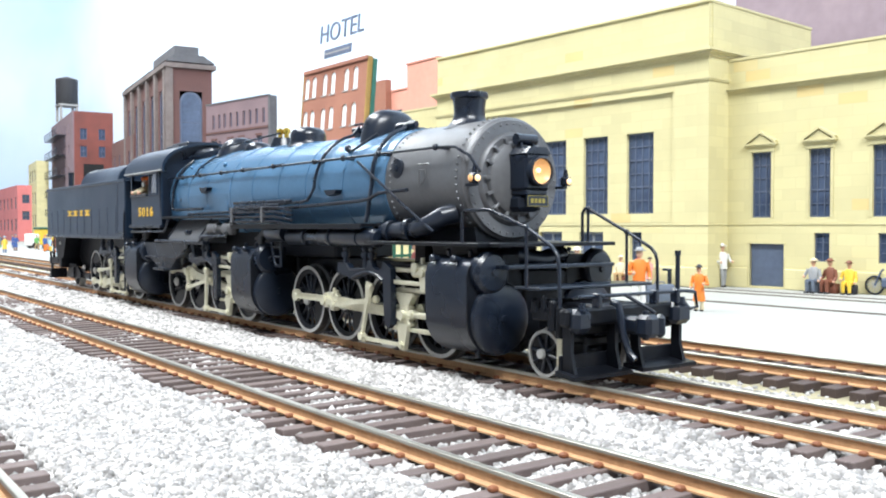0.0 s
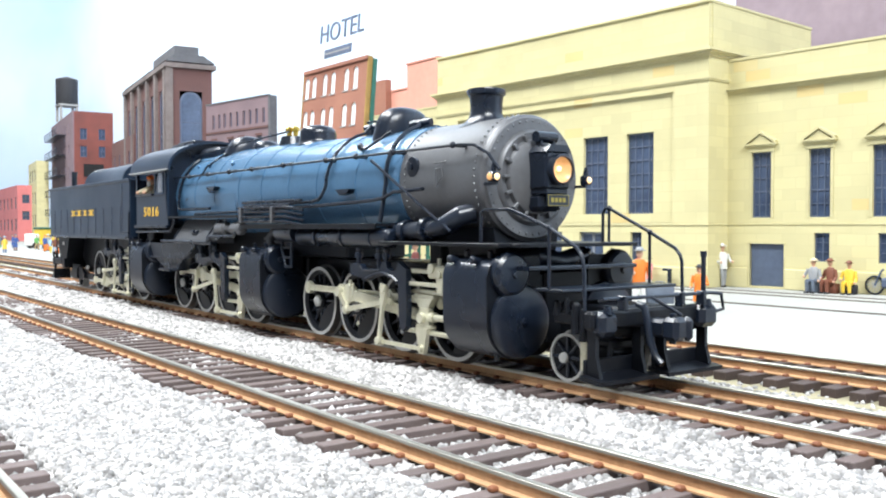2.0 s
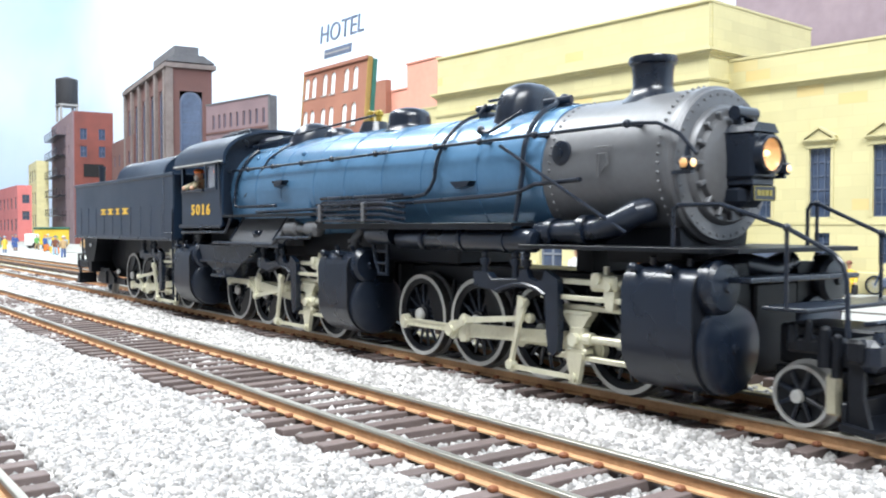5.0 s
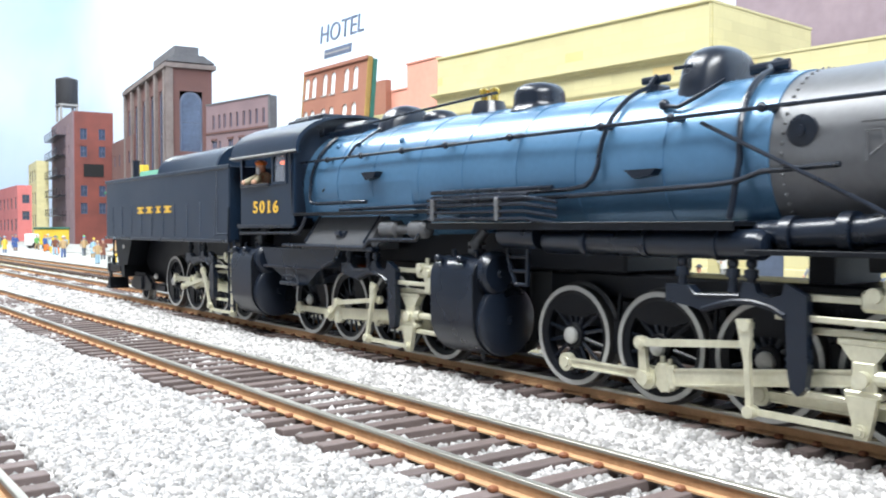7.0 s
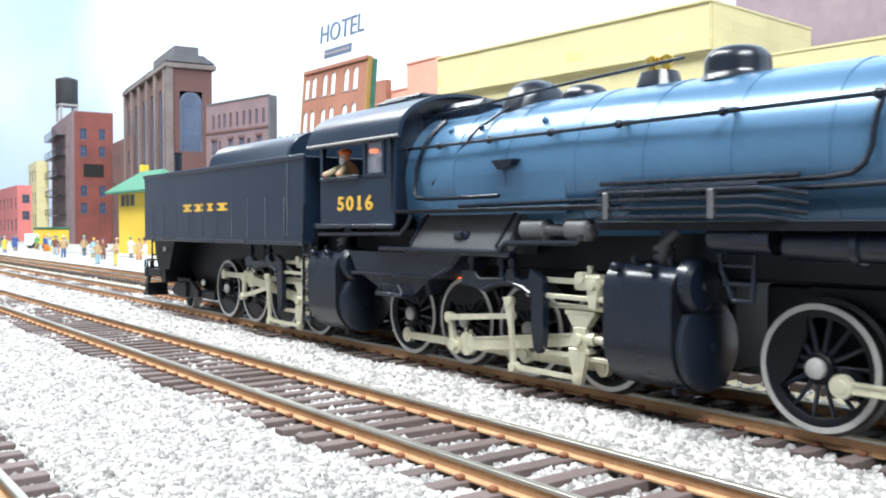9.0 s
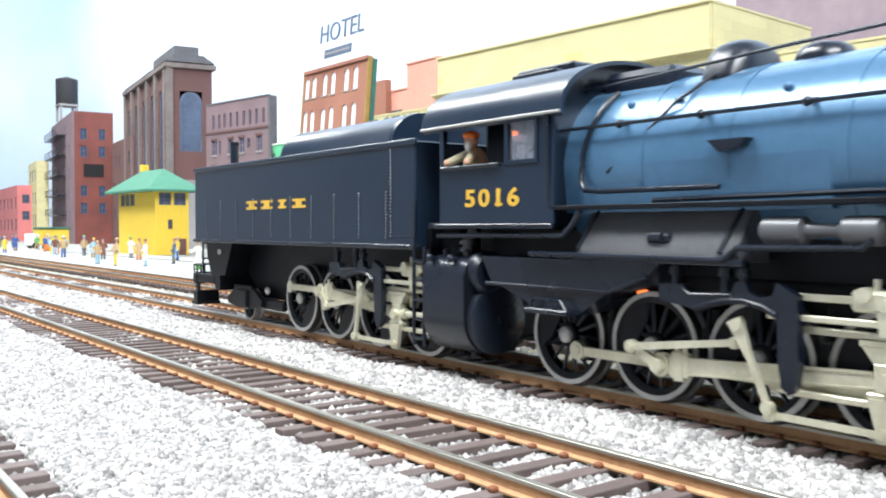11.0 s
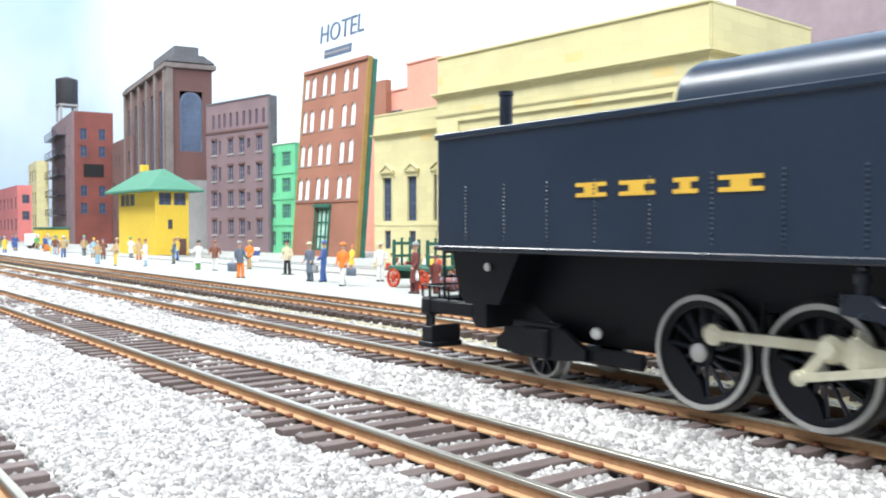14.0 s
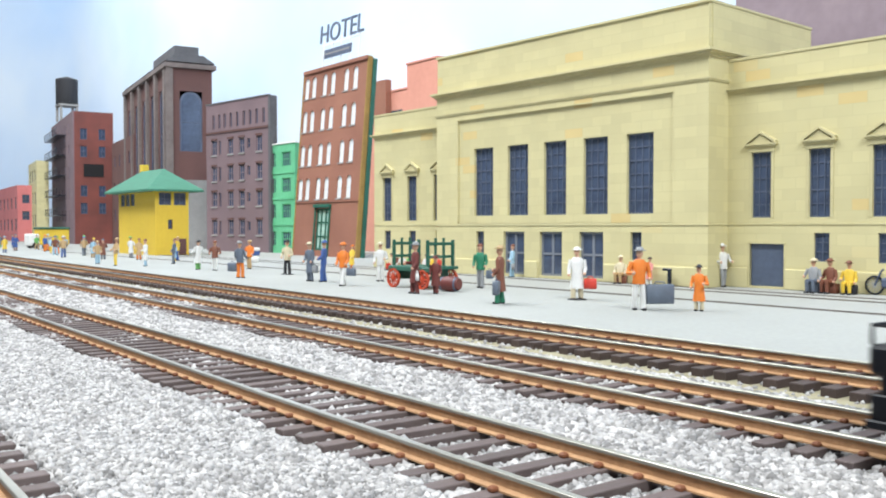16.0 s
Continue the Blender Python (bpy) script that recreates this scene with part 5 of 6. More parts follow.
part("steam_branch", Shape().tube([(-238, -13.5, 22.4), (-238, -13.5, 25.6), (-237, -12.5, 27.6)], 1.1, 12).lathe([(1.2, -0.4), (1.7, -0.4), (1.7, 0.4), (1.2, 0.4)], (-238, -13.5, 23.6), "z", 14).lathe([(1.2, -0.4), (1.7, -0.4), (1.7, 0.4), (1.2, 0.4)], (-238, -13.5, 25.0), "z", 14), GRAPHITE, loco, "grey flanged steam branch over the cylinder")
part("casing_pipe", Shape().tube([(-242, -18.0, 26.4), (-206, -18.2, 26.6), (-203.5, -18.2, 28.6), (-202, -18.2, 30.6)], 0.5, 8).tube([(-214, -18.4, 23.4), (-174, -18.2, 23.4), (-171.5, -18.2, 25.2), (-154, -17.8, 25.4), (-152.5, -17.8, 26.6)], 0.5, 8), BLACK, loco)
part("ashpan", Shape().prism([(-229, 22.6), (-186, 22.6), (-189, 19.4), (-197, 17.2), (-203, 13.4), (-212, 13.4), (-226, 18.2)], "y", -17.4, -9).tube([(-227, -17.7, 17.6), (-196, -17.7, 17.6), (-188, -17.7, 20.4)], 0.4), BLACK, loco, "black hopper ashpan")
part("cab_step", Shape().box(-214.5, -204, -19.4, -15.6, 13.2, 14.0, 0.15).tube([(-214, -18.8, 13.8), (-213, -18.8, 15.6), (-206, -18.8, 15.6), (-204.6, -18.8, 13.8)], 0.3), BLACK, loco)
part("firelight", Shape().ball((-196, -9.5, 17.5), 0.95), RED_GLOW, loco, "orange glow below the firebox")
part("smokebox_saddle", Shape().prism([(-8, 22), (8, 22), (9, 28), (-9, 28)], "x", -62, -46).box(-72, -68, -6, 6, 19, 30), BLACK_MATTE, loco)
part("belly", Shape().box(-240, -104, -9, 9, 20.0, 28.0, 0.5).box(-104, -48, -7, 7, 24.4, 27.5, 0.5), BLACK_MATTE, loco)
# pilot deck, steps and rails
part("top_deck", Shape().box(-74, -33.0, -18.6, 18.6, 24.3, 25.0, 0.06).box(-33.2, -30, -15.8, 15.8, 24.3, 25.0, 0.06), BLACK_MATTE, loco, "black front deck plate")
part("step_plate", Shape().box(-34, -29.2, -14.2, 14.8, 20.0, 20.8, 0.15), BLACK, loco)
part("step_plate", Shape().box(-27.4, -20.4, -14.4, 16.2, 16.5, 17.1, 0.15), BLACK, loco)
part("valve_cross_pipe", Shape().tube([(-39, -9, 21.4), (-36.5, -6, 22.4), (-36, 0, 21.2), (-36.5, 6, 22.4), (-39, 9, 21.4)], 2.0, 14), BLACK, loco, "black exhaust branch pipe")
part("saddle_front", Shape().box(-52, -35, -9, 9, 6, 19.5, 0.6), BLACK_MATTE, loco)
part("pilot_beam", Shape().box(-14.6, -12.2, -15.4, 16.6, 10.6, 13.8, 0.5).box(-15.2, -14.4, -13.0, 15.0, 8.8, 11.4, 0.3).box(-30, -14.6, -6, 6, 8.2, 14, 0.4), BLACK_MATTE, loco, "black pilot beam")
for y0, y1 in ((-15.6, -0.8), (1.8, 17.0)):
    s = Shape().prism([(-15.0, 2.0), (-10.2, 1.6), (-10.2, 2.3), (-15.0, 2.9)], "y", y0, y1).box(-15.4, -14.7, y0 + 1.0, y1 - 1.0, 2.4, 5.4, 0.2)
    fb = part("pilot_footboard", s, BLACK_MATTE, loco, "black pilot footboard")
    for y in (y0 + 1.4, y1 - 2.2):
        part("board_hanger", Shape().prism([(-14.6, 2.4), (-11.6, 2.4), (-12.6, 6.0), (-12.6, 11.2), (-14.6, 11.2)], "y", y, y + 0.8), BLACK_MATTE, fb)
    part("pilot_pocket", Shape().box(-13.6, -10.6, y1 - 5.4 if y0 > 0 else y0 + 1.0, y1 - 0.6 if y0 > 0 else y0 + 5.2, 9.6, 13.8, 0.9).cyl((-11.4, y1 - 3 if y0 > 0 else y0 + 3, 13.4), (-11.4, y1 - 3 if y0 > 0 else y0 + 3, 14.8), 0.9, 0.6, 10), BLACK, loco)
cp = part("coupler", Shape().box(-14, -8.5, -1.6, 1.6, 8.8, 12.0, 0.6).box(-9.0, -5.4, -2.2, 1.2, 8.4, 12.6, 0.8).box(-7.0, -5.0, 0.6, 2.4, 8.4, 12.6, 0.7).cyl((-7.2, -1.0, 8), (-7.2, -1.0, 13.2), 0.6, n=10), BLACK, loco, "black front coupler")
part("brake_hose", Shape().tube([(-12.4, -4.0, 14.6), (-10.9, -4.0, 14.2), (-10.3, -4.0, 12.0), (-9.8, -3.8, 8.6), (-8.9, -3.4, 5.8), (-7.6, -3.2, 4.6)], 0.65, 10), BLACK, loco)
s = Shape().box(-24.6, -17.6, -12.8, -8.0, 10.9, 13.0, 0.4)
for k, z0, z1, r in ((-23.6, 12.4, 14.4, 0.8), (-21.2, 12.6, 15.2, 0.6), (-18.8, 9.4, 14.2, 1.0), (-17.0, 8.2, 13.4, 0.8)):
    s.cyl((k, -12.6, z0), (k, -12.6, z1), r, r * 0.8, 10).ball((k, -12.6, z1), r * 0.8)
part("pilot_bracket", s, BLACK_MATTE, loco, "black cocks and brackets over the leading truck")
part("truck_frame", Shape().box(-30, -16.0, -7.4, -6.4, 4.0, 7.0, 0.3).box(-30, -16, -7, 7, 6.4, 8.0, 0.3), BLACK_MATTE, loco)
part("journal_spring", Shape().box(-19.8, -17.8, -11.0, -9.6, 2.6, 8.2, 0.4), ROD, loco, "dull nickel spring beside the leading wheel")
for pts in ([(-42.0, -15.4, 25), (-41.9, -15.4, 30.8), (-41.0, -15.4, 31.4), (-33.4, -15.4, 31.4), (-32.4, -15.4, 31.1), (-22.8, -15.4, 28.0), (-16.0, -15.4, 24.6), (-14.7, -15.4, 23.2), (-14.2, -15.4, 21.0), (-14.0, -15.4, 14.0)],
            [(-37.9, 14, 25), (-37.9, 14, 31.0), (-37.2, 14, 32.0), (-36.0, 14, 31.9), (-25.3, 14, 27.1), (-19.0, 14, 24.0), (-17.8, 14, 22.8), (-17.4, 14, 21.4), (-17.2, 14, 14.0)]):
    rail_ = part("step_railing", Shape().tube(pts, 0.34, 8), BLACK, loco, "slender black step railing")
    y = pts[0][1]
    for x, z0, z1 in ((-22.8, 17.0, 28.0),) if y < 0 else ((-36.2, 25.0, 32.0), (-25.3, 17.0, 27.1)):
        part("stanchion", Shape().cyl((x, y, z0), (x, y, z1), 0.3, n=8).ball((x, y, z1), 0.6), BLACK, rail_)
part("flag_post", Shape().cyl((-12.6, 14.3, 14), (-12.6, 14.3, 22.8), 0.45, n=10).cyl((-12.6, 14.3, 22.6), (-12.6, 14.3, 23.6), 0.6, n=10).box(-13.4, -11.8, 13.6, 15.0, 12.5, 14.8, 0.2), BLACK, loco, "short black flag post")
lift = part("uncoupling_lever", Shape().tube([(-13.0, -13.0, 15.6), (-11.4, -13.4, 15.9), (-11.2, 1.0, 15.9), (-11.2, 14.8, 15.9), (-10.6, 17.0, 15.6), (-10.6, 17.6, 12.8), (-11.2, 16.2, 12.4)], 0.34, 8).tube([(-11.2, -2.0, 15.9), (-8.4, 1.6, 13.2), (-7.4, 1.8, 12.6)], 0.34, 8), BLACK, loco)
for y in (-9.0, 6.0, 12.0):
    part("lever_bracket", Shape().box(-12.2, -10.4, y - 0.5, y + 0.5, 13.8, 16.4, 0.15), BLACK, lift)

# cab
cab = part("cab", Shape().wall(-241, -208.2, 28.6, 48.0, [(-239.5, -221.2, 39.8, 47.0), (-219.8, -212.8, 39.8, 47.0)], -18.3, -17.6), BLACKBLUE, loco, "blue-black cab side with open window", smooth=0)
part("far_side", Shape().wall(-241, -209.6, 28.6, 48.0, [(-219.8, -212.8, 39.8, 47.0)], 17.6, 18.3), BLACKBLUE, cab, smooth=0)
arc = [(-18.9 * math.cos(radians(a)), 47.6 + 10.2 * math.sin(radians(a)) ** 0.85) for a in range(0, 181, 9)]
inner = [(y * 0.96, z - 0.7) for y, z in arc][::-1]
s = Shape()
n_ = len(arc)
ra, rb = -246.5, -206.0
v = [(ra, y, z) for y, z in arc] + [(ra, y, z) for y, z in inner] + [(rb, y, z) for y, z in arc] + [(rb, y, z) for y, z in inner]
m_ = 2 * n_
s.add(v, [(j, (j + 1) % m_, m_ + (j + 1) % m_, m_ + j) for j in range(m_)] + [(j, j + 1, m_ - 2 - j, m_ - 1 - j) for j in range(n_ - 1)] + [(m_ + j, m_ + j + 1, 2 * m_ - 2 - j, 2 * m_ - 1 - j) for j in range(n_ - 1)])
part("roof", s, BLACKBLUE, cab, "arched blue-black cab roof", smooth=40)
# gutter in pale steel, its colour standing for the roof edge highlight
part("gutter_highlight", Shape().box(-246.5, -206, -19.3, -18.6, 47.4, 47.9, 0.1), TYRE, cab)
# black sheet added across the open rear to keep the cab inside dark
part("cab_dark_sheet", Shape().box(-241.4, -240.9, -6, 17.5, 29, 56), BLACK, cab)
part("roof_hatch", Shape().box(-232, -216, -6, 6, 56.6, 59.0, 0.5).box(-230, -218, -9, -5.8, 56.2, 57.6, 0.3), BLACK, cab)
fr = Shape().prism([(y, z - 0.5) for y, z in arc] + [(18.2, 28.7), (-18.2, 28.7)], "x", -209.8, -209.0)
part("front_wall", fr, BLACK, cab, smooth=0)
part("floor", Shape().box(-246, -210.4, -17.5, 17.5, 28.0, 29.0), BLACK, cab)
part("side_sill", Shape().box(-242, -208, -19.0, -18.2, 27.8, 28.7, 0.15), BLACK, cab)
part("backhead", Shape().lathe([(0.1, -1.5), (9, -1.2), (10.6, 0), (0.1, 0.2)], (-212, 0, 40), "x", 28), BLACK, cab)
part("firelight", Shape().ball((-226.4, -12.0, 45.9), 0.8, (1.9, 1.2, 0.7)), RED_GLOW, cab, "orange cab light")
wf = part("window_frame", Shape().box(-220.6, -219.8, -18.6, -17.4, 39.4, 47.4).box(-212.8, -212.0, -18.6, -17.4, 39.4, 47.4).box(-219.8, -212.8, -18.6, -17.4, 39.4, 40.1).box(-219.8, -212.8, -18.6, -17.4, 46.8, 47.4), BLACKBLUE, cab)
part("pane", Shape().box(-219.8, -212.8, -18.1, -17.9, 40.1, 46.8), glass("cab_glass", (0.75, 0.82, 0.95)), wf)
part("arm_rest", Shape().box(-240, -222, -19.2, -17.6, 39.2, 39.9, 0.2), BLACK, cab)
part("wind_wing", Shape().box(-240.6, -239.5, -18.6, -17.5, 39.4, 47.4), BLACKBLUE, cab)
for i, digit in enumerate("5016"):
    words("cab_digit", digit, 4.5, 0.06, GOLD_PAINT, loco, pose((-231.0 + 4.15 * i) * MM, -18.42 * MM, 32.0 * MM, 90, 0, 0) @ Matrix.Diagonal((1.5, 1, 1, 1)), "yellow cab number", 0.12)
    for z in (32.02,) if digit == "1" else ():
        part("cab_serif", Shape().box(-231.0 + 4.15 * i - 1.0, -231.0 + 4.15 * i + 1.2, -18.47, -18.36, z, z + 0.5), GOLD_PAINT, loco, smooth=0)
SKIN = mat("painted_skin", (0.62, 0.36, 0.24), None, 300, 0.6)
ORANGE = mat("orange_paint", (0.85, 0.20, 0.03), None, 300, 0.6)
KHAKI = mat("khaki_paint", (0.45, 0.40, 0.26), None, 300, 0.6)
s = Shape().ball((-235.6, -14.6, 44.9), 1.45, (0.95, 0.95, 1.15), 12, 8, mi=0).ball((-235.6, -14.6, 46.1), 1.65, (1.05, 1.05, 0.6), 12, 6, mi=1).ball((-235.2, -15.6, 43.9), 1.05, (0.8, 0.7, 1.0), mi=3)
s.ball((-235.4, -13.6, 40.6), 3.0, (0.9, 0.8, 1.1), 12, 8, mi=2).cyl((-236.4, -15.0, 42.4), (-238.0, -18.4, 40.6), 0.95, 0.8, 8, mi=2).cyl((-234.2, -15.2, 42.2), (-232.0, -18.2, 40.6), 0.95, 0.8, 8, mi=2).ball((-238.0, -18.7, 40.6), 0.75, mi=0).ball((-231.8, -18.5, 40.5), 0.75, mi=0)
part("figurine", s, [SKIN, ORANGE, KHAKI, WHITE_PAINT], cab, "painted driver figurine leaning on the sill")
s = Shape().box(-231.2, -230.2, -9, -8, 38, 45.8).prism([(-230.4, 45.8), (-226.4, 45.8), (-226.8, 44.6), (-230.0, 44.9)], "y", -9.2, -8).box(-228.2, -227.2, -8.6, -7.8, 38, 44.0).box(-225.4, -223.8, -9, -8.2, 39, 42.4, 0.2).tube([(-230, -9.4, 42), (-227, -9.6, 40.6), (-224, -9.4, 43.4)], 0.3)
part("gauge_stand", s, WHITE_PAINT, cab, "pale cab fittings", smooth=0)

# tender body
tb = part("tank_body", Shape().box(-373.4, -250.2, -18.0, 18.0, 24.0, 46.2, 0.35), BLACKBLUE, tender, "blue-black riveted tender tank")
part("top_rim", Shape().box(-373.8, -249.8, -18.4, -17.5, 45.4, 46.6, 0.2), BLACKBLUE, tb)
part("top_rim", Shape().box(-373.8, -249.8, 17.5, 18.4, 45.4, 46.6, 0.2), BLACKBLUE, tb)
part("bottom_rim", Shape().box(-373.8, -249.8, -18.6, 18.6, 23.4, 24.4, 0.2), BLACK, tb)
for i in range(10):
    x = -364 + 11.4 * i
    s = Shape()
    for j in range(15):
        s.ball((x, -18.02, 25.6 + 0.72 * j), 0.30, (1, 1.0, 1), 6, 4)
    tagged(part("rivet", s, BLACKBLUE, tb), kind="stuff")
s = Shape()
for j in range(26):
    s.ball((-259.5, -18.02, 26 + 0.74 * j), 0.30, (1, 1.0, 1), 6, 4)
for j in range(13):
    s.ball((-259.5 + 0.72 * j, -18.02, 26), 0.25, (1, 0.7, 1), 5, 3)
tagged(part("rivet", s, BLACKBLUE, tb), kind="stuff")
# company name as plain yellow blocks
for x, w in ((-334.0, 6.8), (-324.4, 7.0), (-313.8, 4.4), (-305.8, 7.2)):
    m_ = w * 0.22
    part("name_block", Shape().box(x, x + w, -18.16, -17.9, 34.7, 35.35).box(x, x + w, -18.16, -17.9, 33.0, 33.65).box(x + w / 2 - m_, x + w / 2 + m_, -18.16, -17.9, 33.65, 34.7), GOLD_PAINT, tb, smooth=0)
prof = [(-17.6, 46.0)] + [(-17.4 + 8.6 * (1 - math.cos(radians(a))), 46.2 + 7.2 * math.sin(radians(a))) for a in range(10, 91, 10)]
prof = prof + [(-y, z) for y, z in prof[::-1]]
s = Shape()
s.rings([[(-314.0, y, z) for y, z in prof], [(-313.0, y * 1.01, z + 0.15) for y, z in prof], [(-312.4, y, z) for y, z in prof], [(-261.6, y, z) for y, z in prof], [(-261.0, y * 1.01, z + 0.15) for y, z in prof], [(-259.8, y, z) for y, z in prof]])
part("bunker_side", s, BLACKBLUE, tb, "curved coal bunker sides", smooth=40)
rng = np.random.RandomState(5)
s = Shape()
for i in range(320):
    x, y = rng.uniform(-311, -262), rng.uniform(-8.6, 8.6)
    r = rng.uniform(0.7, 1.5)
    z = 53.0 + 0.7 * math.sin(x * 0.13) + rng.uniform(-0.3, 0.5) - 0.02 * y * y * 0.6
    s.ball((x, y, z), r, rng.uniform(0.7, 1.2, 3), 5, 3)
tagged(part("coal_load", s, COAL, tb, "black coal heap", smooth=0), kind="stuff")
part("exhaust_pipe", Shape().lathe([(1.3, 46), (1.3, 53.6), (1.5, 53.8), (1.5, 54.6), (1.1, 54.6), (1.0, 52), (0.1, 51)], (-362, -9.5, 0), "z", 20), BLACK, tb, "black exhaust pipe")
part("belly_tank", Shape().prism([(-346, 7), (-356, 13), (-364, 24), (-252, 24), (-252, 7)], "y", -7.2, 7.2), BLACK_MATTE, tender, "black sloping tender belly")
part("rear_frame", Shape().prism([(-372.8, 23.8), (-371.8, 19), (-368.6, 12.7), (-365, 8.5), (-361.8, 8.5), (-361.8, 13.2), (-358, 13.2), (-352, 23.8)], "y", -14.6, 14.6), BLACK_MATTE, tender, "black sloping rear underframe")
part("buffer_plate", Shape().box(-252, -249, -15, 15, 10, 28, 0.3).box(-249, -243, -12, 12, 22, 28, 0.3), BLACK_MATTE, tender)
part("draw_gear", Shape().box(-251, -238, -4, 4, 15, 26, 0.4), BLACK_MATTE, tender)
for pts in ([(-252.0, -18.2, 24), (-249.6, -18.6, 24), (-249.0, -18.6, 34)], [(-250.5, -18.0, 24), (-250.5, -18.0, 3.5)], [(-246.8, -18.0, 24), (-246.8, -18.0, 3.5)]):
    part("grab_iron", Shape().tube(pts, 0.4, 8), BLACK, tender)
for z in (5, 9, 13, 17, 21):
    part("ladder_rung", Shape().cyl((-250.5, -18, z), (-246.8, -18, z), 0.35, n=8), BLACK, tender)
part("trailing_truck", Shape().prism([(-362, 6.5), (-357, 9.6), (-344, 9.8), (-338, 6.5), (-338, 4.6), (-346, 3.8), (-355, 3.8), (-362, 4.6)], "y", -11.8, -10.6).box(-354, -347, -12.6, -10.4, 4.0, 9.4, 0.5).box(-340, -326, -10.8, -9.2, 4.2, 7.0, 0.4), BLACK_MATTE, tender, "black trailing truck frame")
part("truck_spring", Shape().box(-357, -344, -12.2, -11.0, 9.4, 10.6, 0.3), BLACK_MATTE, tender)
part("red_reflector", Shape().ball((-373.9, -15.8, 43.8), 1.2, (0.7, 1, 1)), RED_LENS, tender, "red rear marker lens")
part("pale_disc", Shape().lathe([(0.1, -0.3), (0.8, -0.3), (0.8, 0.2), (0.1, 0.2)], (-360.8, -15.1, 20.4), "y", 18), WHITE_PAINT, tender, "white painted disc")
part("pale_lamp", Shape().ball((-336.5, -10.5, 9.6), 1.1, (1.2, 0.7, 1)), WHITE_PAINT, tender, "white fitting above the truck")
part("rear_beam", Shape().box(-383.6, -380, -15, 15, 9.6, 13.4, 0.5).box(-380.4, -362, -6, 6, 9.6, 13.0, 0.3), BLACK_MATTE, tender, "black rear beam")
for sg in (-1, 1):
    part("rear_sill", Shape().box(-380.2, -366, sg * 13.6 - 1.2, sg * 13.6 + 1.2, 10.2, 13.0, 0.3), BLACK_MATTE, tender)
for sg in (-1, 1):
    part("rear_footboard", Shape().box(-383.8, -378.6, sg * 11.4 - 4, sg * 11.4 + 4, 2.9, 4.0, 0.2).box(-379.8, -379.0, sg * 11.4 - 3.8, sg * 11.4 + 3.8, 3.8, 7.6, 0.2).box(-383.4, -379.4, sg * 11.4 - 3.4, sg * 11.4 - 2.8, 3.8, 7.2, 0.2), BLACK_MATTE, tender, "black rear footboard")
    part("board_hanger", Shape().box(-382.2, -379.6, sg * 14.2 - 0.4, sg * 14.2 + 0.4, 3.9, 9.8, 0.15), BLACK_MATTE, tender)
part("rear_coupler", Shape().box(-389, -383.2, -1.6, 1.6, 8.8, 12, 0.5), BLACK, tender)
rl = part("rear_railing", Shape().tube([(-383.2, -14.6, 13.4), (-383.2, -14.6, 15.8), (-374, -14.6, 15.8), (-374, -14.6, 13.0)], 0.28, 8).tube([(-383.2, -14.6, 15.8), (-383.2, 14.6, 15.8), (-383.2, 14.6, 13.4)], 0.28, 8), BLACK_MATTE, tender, "thin black rear railing")
for x in (-380.6, -377.2):
    part("rail_post", Shape().cyl((x, -14.6, 13.4), (x, -14.6, 15.8), 0.28, n=8), BLACK_MATTE, rl)
part("rear_ladder", Shape().tube([(-375.4, -14.6, 13.4), (-375.4, -14.6, 43), (-374.0, -14.6, 44.4)], 0.35, 8).tube([(-375.4, -10.6, 13.4), (-375.4, -10.6, 43), (-374.0, -10.6, 44.4)], 0.35, 8), BLACK, tender, "thin black rear ladder")
for z in (18, 23, 28, 33, 38):
    part("ladder_rung", Shape().cyl((-375.4, -14.6, z), (-375.4, -10.6, z), 0.3, n=8), BLACK, tender)

# ---- figurines and small things on the platform ----
paints = {}


def paint(rgb):
    if rgb not in paints:
        paints[rgb] = mat("figurine_paint", rgb, tuple(v * 0.8 for v in rgb), 300, 0.55, bump=0.02)
    return paints[rgb]


P = {"white": (0.75, 0.75, 0.73), "cream": (0.66, 0.58, 0.40), "tan": (0.50, 0.34, 0.17), "brown": (0.21, 0.075, 0.045), "maroon": (0.15, 0.035, 0.03), "orange": (0.80, 0.22, 0.03), "yellow": (0.80, 0.55, 0.06),
     "green": (0.03, 0.22, 0.12), "lime": (0.15, 0.42, 0.12), "blue": (0.05, 0.11, 0.33), "pale_blue": (0.35, 0.55, 0.70), "slate": (0.13, 0.16, 0.21), "grey": (0.30, 0.31, 0.32), "black": (0.02, 0.02, 0.025), "red": (0.62, 0.05, 0.03), "pink": (0.75, 0.30, 0.28), "skin": (0.68, 0.40, 0.27)}


